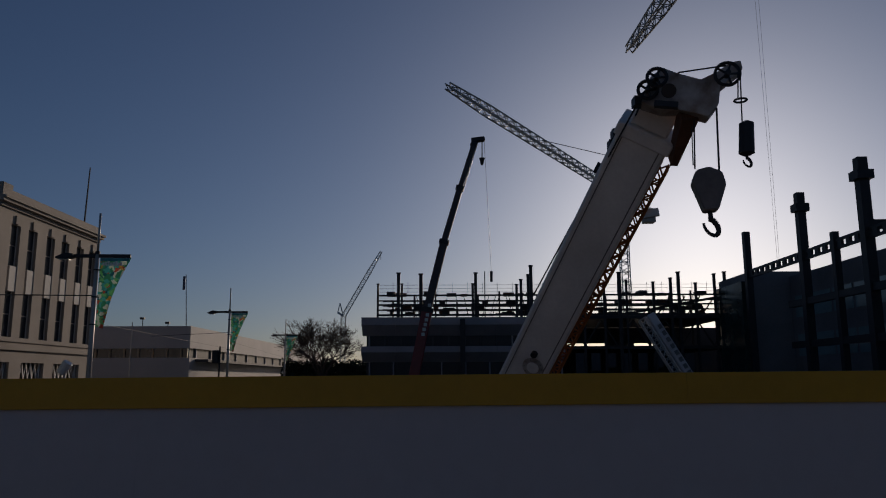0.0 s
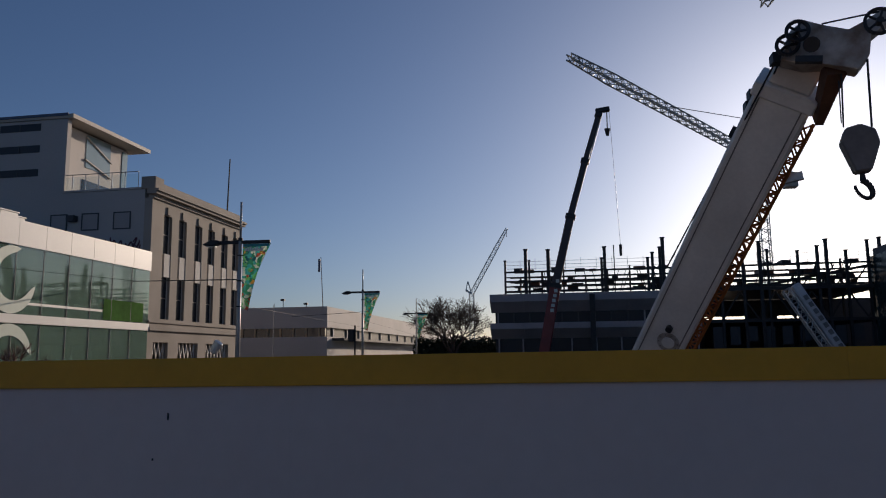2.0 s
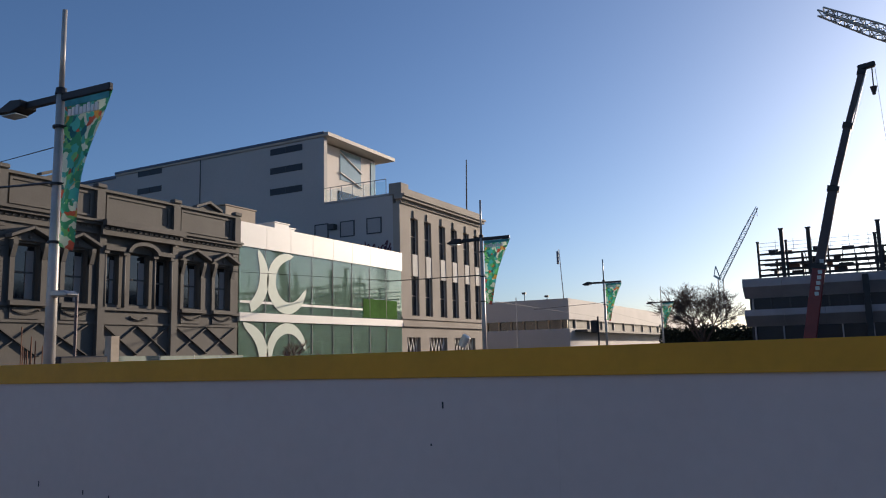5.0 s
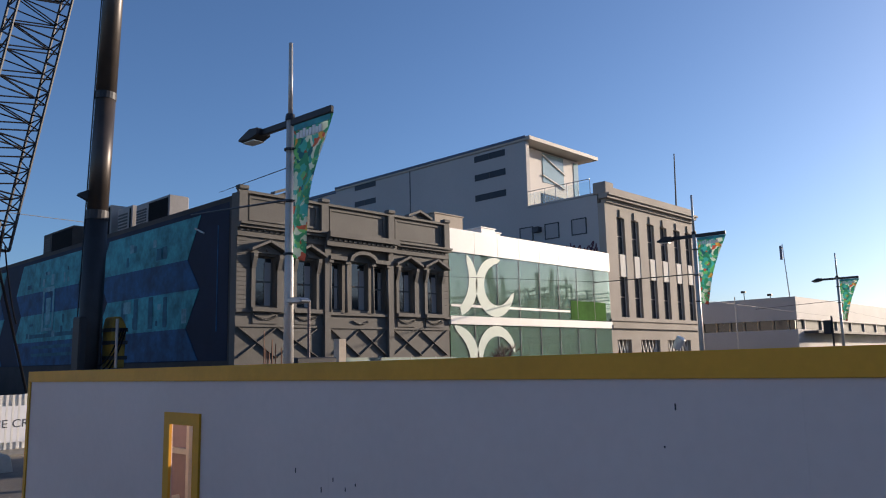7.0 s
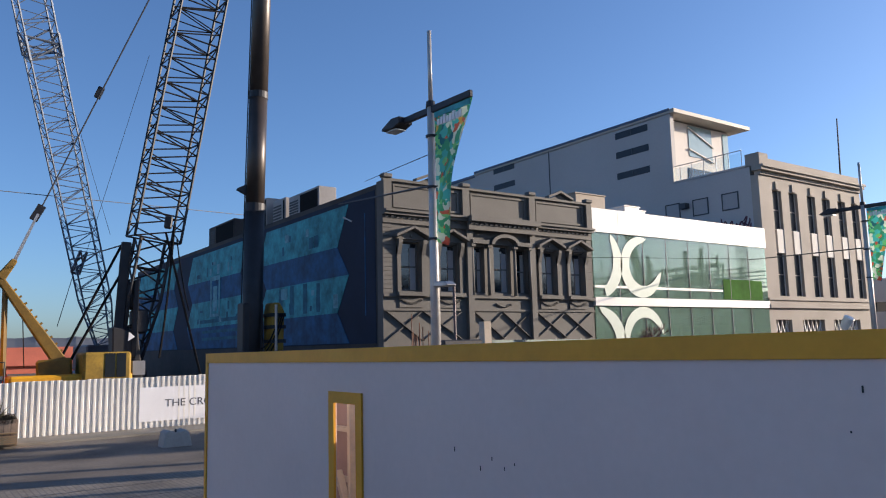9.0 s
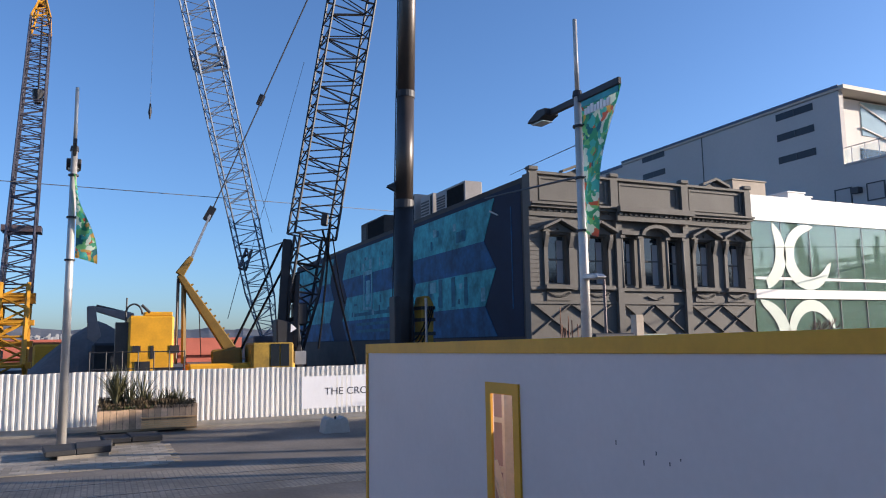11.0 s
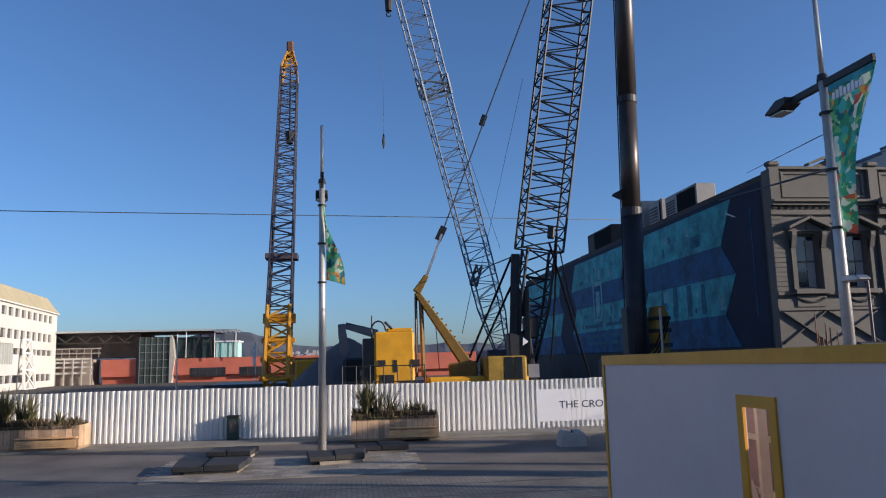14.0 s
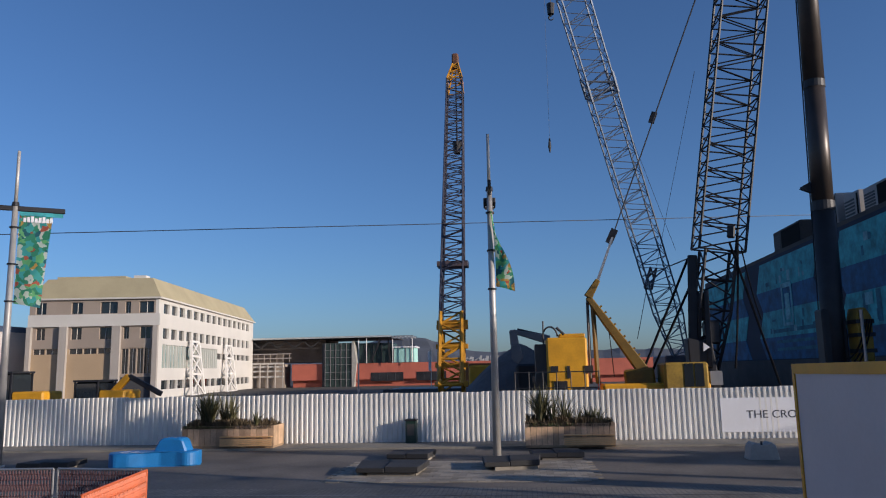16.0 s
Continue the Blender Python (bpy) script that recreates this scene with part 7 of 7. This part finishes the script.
for k in range(90):
    az = random.uniform(91.0, 95.5)
    a, d = radians(az), random.uniform(2380, 2560)
    z = 14 + (d - 2300) * 0.11 + random.uniform(-3, 6)
    s = random.uniform(1.5, 3.6)
    add_box(hv, (-d * math.sin(a) - s, d * math.cos(a) - s, 0), (-d * math.sin(a) + s, d * math.cos(a) + s, z + s * 0.5))
tagged(part("hillside_houses", hv, "house_white"), "pale houses scattered on a far hillside", "houses", kind="stuff")

# ---- north: low white building ----
wb = thing("white_low_building", "low white building with a band of dark windows", "building")
box("upper_front", (-46, 90.0, 6.45), (-30.2, 91.0, 9.0), "panel_pale", wb)
box("lower_front", (-46, 90.0, 0.0), (-30.2, 91.0, 5.35), "panel_pale", wb)
box("window_strip", (-46, 90.4, 5.352), (-30.6, 90.6, 6.448), "glass_dark", wb)
for k in range(9):
    box("window_post", (-45 + k * 1.7, 90.2, 5.352), (-44.8 + k * 1.7, 90.398, 6.448), "tan", wb)
box("upper_side", (-31.0, 91.002, 6.5), (-30.2, 185, 9.0), "panel_pale", wb)
box("lower_side", (-31.0, 91.002, 0.0), (-30.2, 185, 5.35), "panel_pale", wb)
box("canopy", (-30.198, 92.0, 4.9), (-28.6, 185, 5.2), "dark_wall", wb, "dark canopy along the side")
box("side_strip", (-30.7, 91.002, 5.352), (-30.6, 185, 6.498), "window_dark", wb)
box("roof", (-46, 90.2, 9.002), (-30.3, 185, 9.1), "panel_grey", wb)
for k in range(14):
    box("side_post", (-30.598, 93 + k * 6.0, 5.352), (-30.4, 93.3 + k * 6.0, 6.498), "panel_pale", wb)
vh = thing("vaulted_hall", "far pale hall with a curved roof", "building")
arc = [(-66.0, 8.0), (-60.0, 10.2), (-54.0, 11.8), (-49.0, 12.2), (-45.0, 11.4), (-41.0, 10.0), (-38.0, 8.8)]
part("curved_roof", add_prism(bmesh.new(), [(-66.0, 7.2)] + arc + [(-38.0, 7.2)], "y", 188.0, 215.0), "hall_roof", vh)
box("front_wall", (-65.5, 189.0, 0.0), (-38.5, 189.4, 7.19), "hall_roof", vh)
for k in range(6):
    box("front_window", (-64 + k * 4.4, 188.9, 3.0), (-61 + k * 4.4, 188.98, 6.0), "window_dark", vh)
flp = thing("flag_pole", "flag pole with a small dark flag on a roof", "flag pole")
q0, q1 = Vector((-31.41, 91.84, 9.21)), Vector((-31.72, 91.73, 15.52))
part("pole", add_tube(bmesh.new(), (q0.x, q0.y, 9.1), q1, 0.07, 0.05), "galv", flp)
part("flag", add_box(bmesh.new(), (q1.x - 0.35, q1.y - 0.02, q1.z - 1.9), (q1.x - 0.05, q1.y + 0.02, q1.z - 0.2)), "roof_blue", flp)
for px in ((-37.54, 93.82, 10.29), (-34.76, 94.88, 9.80)):
    fl = thing("roof_floodlight", "small floodlight on a roof edge", "floodlight")
    part("arm", add_tube(bmesh.new(), (px[0], px[1], 9.1), (px[0], px[1], px[2]), 0.05), "black_steel", fl)
    part("head", add_box(bmesh.new(), (px[0] - 0.3, px[1] - 0.2, px[2] - 0.1), (px[0] + 0.2, px[1] + 0.2, px[2] + 0.15)), "black_steel", fl)
fp = thing("thin_lamp_post", "thin grey lamp post before the white building", "lamp post")
q = Vector((-28.65, 69.37, 7.97))
part("post", add_tube(bmesh.new(), (q.x, q.y, 0), (q.x, q.y, q.z), 0.07, 0.05), "galv", fp)
sg = thing("traffic_signal", "black traffic signal on a pole", "traffic light")
q = Vector((-17.82, 59.44, 4.51))
part("head", add_box(bmesh.new(), (q.x - 0.25, q.y - 0.2, q.z - 0.5), (q.x + 0.25, q.y + 0.2, q.z + 0.5)), "black_steel", sg, bevel=0.04)
part("pole", add_tube(bmesh.new(), (q.x + 0.3, q.y, 0), (q.x + 0.3, q.y, q.z + 0.8), 0.07), "black_steel", sg)
sc = thing("spherical_sculpture", "pale globe-like lamp cluster by the stone-faced building", "lamp")
q = Vector((-22.25, 44.82, 3.49))
part("head", add_tube(bmesh.new(), (q.x - 0.25, q.y, q.z - 0.35), (q.x + 0.2, q.y, q.z + 0.3), 0.25, 0.32, 10), "white_panel", sc, bevel=0.05)
part("post", add_tube(bmesh.new(), (q.x, q.y, 0), (q.x, q.y, q.z - 0.3), 0.06), "galv", sc)


# ---- trees ----
def bare_tree(name, base, height, spread, label, twigs, seed, mat="bark", twig_w=0.02, first=0.22):
    """A leafless tree: a tapered trunk that forks again and again into a haze of twigs."""
    random.seed(seed)
    t = thing(name, label, "tree")
    base = Vector(base)
    tr_, tw = bmesh.new(), bmesh.new()
    count = [0]

    def grow(p, d, L, r, depth):
        q = p + d * L
        add_tube(tr_ if depth < 3 else tw, p, q, r, r * 0.7, 6 if depth < 3 else 3)
        if depth >= twigs:
            return
        for k in range(3 if depth < 4 else 4):
            nd = (d + Vector((random.gauss(0, 0.55), random.gauss(0, 0.55), random.gauss(0.12, 0.3))) * spread).normalized()
            grow(q, nd, L * random.uniform(0.62, 0.86), max(twig_w, r * 0.6), depth + 1)
    grow(base, Vector((0, 0, 1)), height * first, height * 0.03, 0)
    part("trunk", tr_, mat, t)
    part("crown", tw, mat, t, "haze of bare twigs")
    return t


def hazy_tree(base, h, rx, label, seed):
    """A leafless tree with a round haze of fine twigs on spreading limbs."""
    random.seed(seed)
    t = thing("bare_street_tree", label, "tree")
    base = Vector(base)
    tr_, tw = bmesh.new(), bmesh.new()
    add_tube(tr_, base, base + Vector((0, 0, h * 0.3)), 0.32, 0.24, 8)
    def fork(p, d, L, r, depth):
        bend = (d + Vector((random.gauss(0, 0.16), random.gauss(0, 0.16), 0.05))).normalized()
        m_ = p + bend * L * 0.5
        q = m_ + d * L * 0.5
        for a_, b_, ra, rb_ in ((p, m_, r, r * 0.85), (m_, q, r * 0.85, r * 0.7)):
            add_tube(tr_ if depth < 3 else tw, a_, b_, ra, rb_, 6 if depth < 2 else 4 if depth < 4 else 3)
        if depth == 6:
            return
        for k in range(3 if depth < 4 else 5):
            nd = (d * 0.9 + Vector((random.gauss(0, 0.55), random.gauss(0, 0.55), random.gauss(0.12, 0.32)))).normalized()
            fork(m_.lerp(q, random.uniform(0.2, 1.0)), nd, L * random.uniform(0.62, 0.84), max(0.017, r * 0.58), depth + 1)
    for k in range(7):
        a = k * 0.9 + random.uniform(-0.3, 0.3)
        d = Vector((math.cos(a) * rx / h * 1.25, math.sin(a) * rx / h * 1.25, random.uniform(0.55, 1.1))).normalized()
        fork(base + Vector((0, 0, h * random.uniform(0.2, 0.3))), d, h * 0.33, 0.16, 1)
    part("trunk", tr_, "bark", t)
    part("crown", tw, "bark", t, "haze of bare twigs")
    return t


hazy_tree((-17.3, 108.5, 0), 10.7, 5.2, "leafless round-crowned tree at the street's end", 3)
bare_tree("bare_sapling", (-24.0, 30.5, 0), 5.0, 0.7, "thin leafless red-twigged sapling by the glazed building", 5, 8, "twig_red", 0.012)
hd = thing("dark_hedge", "dark hedge and parked clutter below the bare tree", "hedge", kind="stuff")
random.seed(17)
hg = bmesh.new()
for k in range(15000):
    x = random.uniform(-23.5, -9)
    q = Vector((x, random.uniform(109.5, 113), random.uniform(0, 5.6 + 0.7 * noise.noise(Vector((x * 0.5, 0, 0)))) * (0.8 + 0.2 * random.random())))
    d = Vector((random.gauss(0, 1), random.gauss(0, 1), random.gauss(0, 1))).normalized() * 0.24
    e = Vector((random.gauss(0, 1), random.gauss(0, 1), random.gauss(0, 1))).normalized() * 0.18
    hg.faces.new((hg.verts.new(q - d), hg.verts.new(q + e), hg.verts.new(q + d), hg.verts.new(q - e)))
part("leaves", hg, "leaf_dark", hd)

# ---- steel-framed building site ----
sf = thing("concrete_office_shell", "old dark concrete office shell with sloping spandrels", "building")
box("core", (-6.5, 77.0, 0), (12.0, 98, 8.3), "dark_wall", sf)
for z0, zm, z1 in ((7.05, 8.05, 8.8), (4.42, 5.35, 5.93)):
    o = [(76.3, z0), (75.0, zm), (75.0, z1), (77.0, z1), (77.0, z0)]
    for k in range(6):
        part("spandrel", add_prism(bmesh.new(), o, "x", -8.2 + k * 3.37, -8.2 + (k + 1) * 3.37 - 0.03), "spandrel_grey", sf, "sloping lilac-grey spandrel")
box("window_strip", (-7.8, 76.4, 5.935), (11.9, 76.5, 7.04), "glass_slit", sf)
for k in range(13):
    box("window_post", (-7.6 + k * 1.6, 76.2, 5.935), (-7.45 + k * 1.6, 76.398, 7.04), "panel_mid" if k % 3 == 0 else "dark_wall", sf)
box("ground_glass", (-7.8, 76.4, 0.0), (11.9, 76.5, 4.41), "glass_slit", sf)
for k in range(9):
    box("ground_post", (-7.5 + k * 2.4, 75.9, 0), (-7.38 + k * 2.4, 76.398, 4.41), "spandrel_grey", sf)
box("back_wall", (12.1, 88.0, 0), (40.0, 88.4, 6.0), "dark_wall", sf)
box("back_wall", (12.1, 88.0, 6.75), (40.0, 88.4, 8.5), "dark_wall", sf)
for a, b in ((12.1, 14.0), (19.0, 22.0), (24.5, 40.0)):
    box("back_pier", (a, 88.0, 6.002), (b, 88.4, 6.748), "dark_wall", sf)
box("stair_post", (1.6, 74.6, 0), (2.1, 74.98, 8.6), "black_steel", sf)
fr = thing("steel_frame_storeys", "unfinished steel frame storeys of columns and beams", "steel frame")
Z = [(8.95, 0.2), (9.5, 0.12), (10.0, 0.16), (10.45, 0.1), (10.95, 0.16)]
for yy in (75.4, 81.0, 87.0):
    for z, h_ in Z:
        box("beam", (-6.6, yy, z), (28.2 if yy < 80 else 27.5, yy + 0.25, z + h_), "black_steel", fr)
for x, zt, w in ((-6.6, 12.1, 0.1), (-4.54, 13.2, 0.16), (-4.2, 12.1, 0.1), (-2.3, 13.1, 0.17), (2.9, 12.1, 0.12), (3.2, 13.2, 0.15), (4.12, 13.3, 0.05), (7.3, 12.0, 0.12), (7.75, 12.5, 0.13), (8.45, 13.0, 0.12), (8.76, 13.9, 0.16),
                 (14.0, 12.2, 0.12), (16.05, 11.9, 0.12), (17.6, 13.2, 0.16), (18.3, 12.4, 0.1), (21.0, 12.2, 0.12), (22.75, 12.6, 0.13), (23.55, 13.2, 0.14), (25.25, 12.1, 0.12), (27.15, 13.0, 0.12), (28.2, 13.2, 0.13)):
    cl_ = box("column", (x - w, 75.2 - w, 8.81 if x < 12 else 0.0), (x + w, 75.2 + w, zt), "black_steel", fr)
    part("column_head", add_box(bmesh.new(), (x - w * 1.4, 75.2 - w * 1.4, zt), (x + w * 1.4, 75.2 + w * 1.4, zt + 0.1)), "black_steel", cl_)
for k in range(15):
    x = -5.5 + k * 2.3
    box("stub_column", (x - 0.09, 81.2, 8.81 if x < 12 else 0.0), (x + 0.09, 81.4, 11.1 + 0.5 * (k % 3)), "black_steel", fr)
for z in (2.9, 5.6, 8.6):
    box("floor_deck", (12.1, 75.0, z), (28.4, 98, z + 0.3), "black_steel", fr)
for k in range(10):
    x = 12.5 + k * 1.6
    part("brace", add_beam(bmesh.new(), (x, 75.6, 5.95 if k % 2 else 8.5), (x + 1.6, 75.6, 8.5 if k % 2 else 5.95), 0.14, 0.14), "black_steel", fr)
for k in range(5):
    part("roof_brace", add_beam(bmesh.new(), (20 + k * 1.5, 76, 9.0), (21.4 + k * 1.5, 76, 10.9), 0.12, 0.12), "black_steel", fr)
part("raking_deck", add_beam(bmesh.new(), (17, 76, 8.9), (28.3, 76, 10.9), 0.35, 0.25), "black_steel", fr)
hrs = bmesh.new()
for z in (11.35, 11.7, 12.05):
    add_tube(hrs, (-6.6, 75.3, z), (28.2, 75.3, z), 0.018)
for k in range(24):
    add_tube(hrs, (-6.6 + k * 1.5, 75.3, 11.1), (-6.6 + k * 1.5, 75.3, 12.3), 0.018)
part("edge_rail", hrs, "galv", fr)
random.seed(41)
for k in range(90):
    x = random.uniform(-6.2, 27)
    w, z = random.uniform(0.15, 1.2), (9.15, 9.62, 10.16, 11.11)[k % 4]
    box("stacked_material", (x, 75.7 + random.uniform(0, 1.5), z), (x + w, 77.6, z + random.uniform(0.12, 0.4 if k % 4 == 3 else 0.5)), "black_steel" if k % 5 else "rust_dark", fr)
for k in range(26):
    x = random.uniform(-6, 26.5)
    part("prop", add_beam(bmesh.new(), (x, 75.9, 8.9), (x + random.uniform(-0.9, 0.9), 75.9, 11.0), 0.07, 0.07), "black_steel", fr)
for k in range(10):
    x = 13 + k * 1.55
    box("hung_sheet", (x, 75.2, 3.2 + (k % 3) * 0.3), (x + 0.9, 75.3, 5.2), "dark_wall", fr)
lb2 = thing("low_truss_boom", "white lattice-sided crane boom lying low on the site", "crane")
a, b = Vector((15.36, 56.09, 7.42)), Vector((17.87, 55.35, 2.76))
part("boom_box", add_beam(bmesh.new(), a, b, 0.6, 0.6, up=(0, 1, 0)), "boom_pale", lb2, bevel=0.08)
dirb = (b - a).normalized()
for k in range(8):
    p = a + dirb * (0.9 + k * 0.55)
    part("maker_mark", add_beam(bmesh.new(), p + Vector((0.05, -0.4, 0)), p + dirb * 0.35 + Vector((0.05, -0.4, 0)), 0.28, 0.04, up=(0, 1, 0)), "crane_grey", lb2)
lattice_boom(lb2, a + Vector((-0.55, 0.2, -0.35)), b + Vector((-0.55, 0.2, -0.35)), 0.5, 0.5, 2, 5, 0.06, 0.04, "galv", up=(0, 1, 0))
part("cradle", add_box(bmesh.new(), (b.x - 1.5, b.y - 1.2, 0), (b.x + 1.5, b.y + 1.2, b.z)), "black_steel", lb2)

# right-hand portal frame and dark building
pf = thing("portal_frame", "row of steel columns with a castellated beam", "steel frame")
for y, zt, w in ((67.9, 15.9, 0.55), (57.2, 16.9, 0.6), (52.5, 12.9, 0.45), (48.4, 17.1, 0.65), (40.0, 17.1, 0.65)):
    cl_ = box("column", (27.7 - w / 2, y - w / 2, 0), (27.7 + w / 2, y + w / 2, zt), "black_steel", pf)
    if zt > 16:
        box("column_collar", (27.7 - w * 0.85, y - w * 0.85, zt - 1.5), (27.7 + w * 0.85, y + w * 0.85, zt - 0.9), "black_steel", pf)
bmw = wall_with_openings(bmesh.new(), "x", 27.6, 0.2, 40.0, 67.6, 11.6, 12.35, [(41 + k * 1.1, 41.6 + k * 1.1, 11.78, 12.17) for k in range(24)])
part("castellated_beam", bmw, "black_steel", pf)
for z in (8.2, 5.0):
    box("beam", (27.5, 40.0, z), (27.9, 60.0, z + 0.5), "black_steel", pf)
box("cross_beam", (27.9, 48.2, 12.3), (34, 48.6, 12.9), "black_steel", pf)
db = thing("dark_site_building", "dark building with strips of pale glass", "building")
box("end_block", (27.9, 68.2, 0), (36, 76, 12.3), "site_grey", db)
box("long_block", (31.5, 36, 0), (48, 68.1, 11.8), "site_grey", db)
for z in (8.0, 4.6):
    for k in range(9):
        box("glass_strip", (31.44, 38 + k * 3.3, z), (31.498, 40.9 + k * 3.3, z + 1.9), "glass_sky", db)
box("corner_glass", (27.4, 69.0, 3.0), (27.898, 75.5, 11.5), "glass_grey", db)

# ---- unseen plain walls, added to close the square and give the panes something dull to mirror ----
for nm, lo, hi in (("wall_east", (62, -90, 0), (63, 120, 13)), ("wall_south", (-60, -71, 0), (62, -70, 11))):
    tagged(box(nm, lo, hi, "panel_mid"), "unseen plain grey wall added to close the square", "wall", kind="structure")
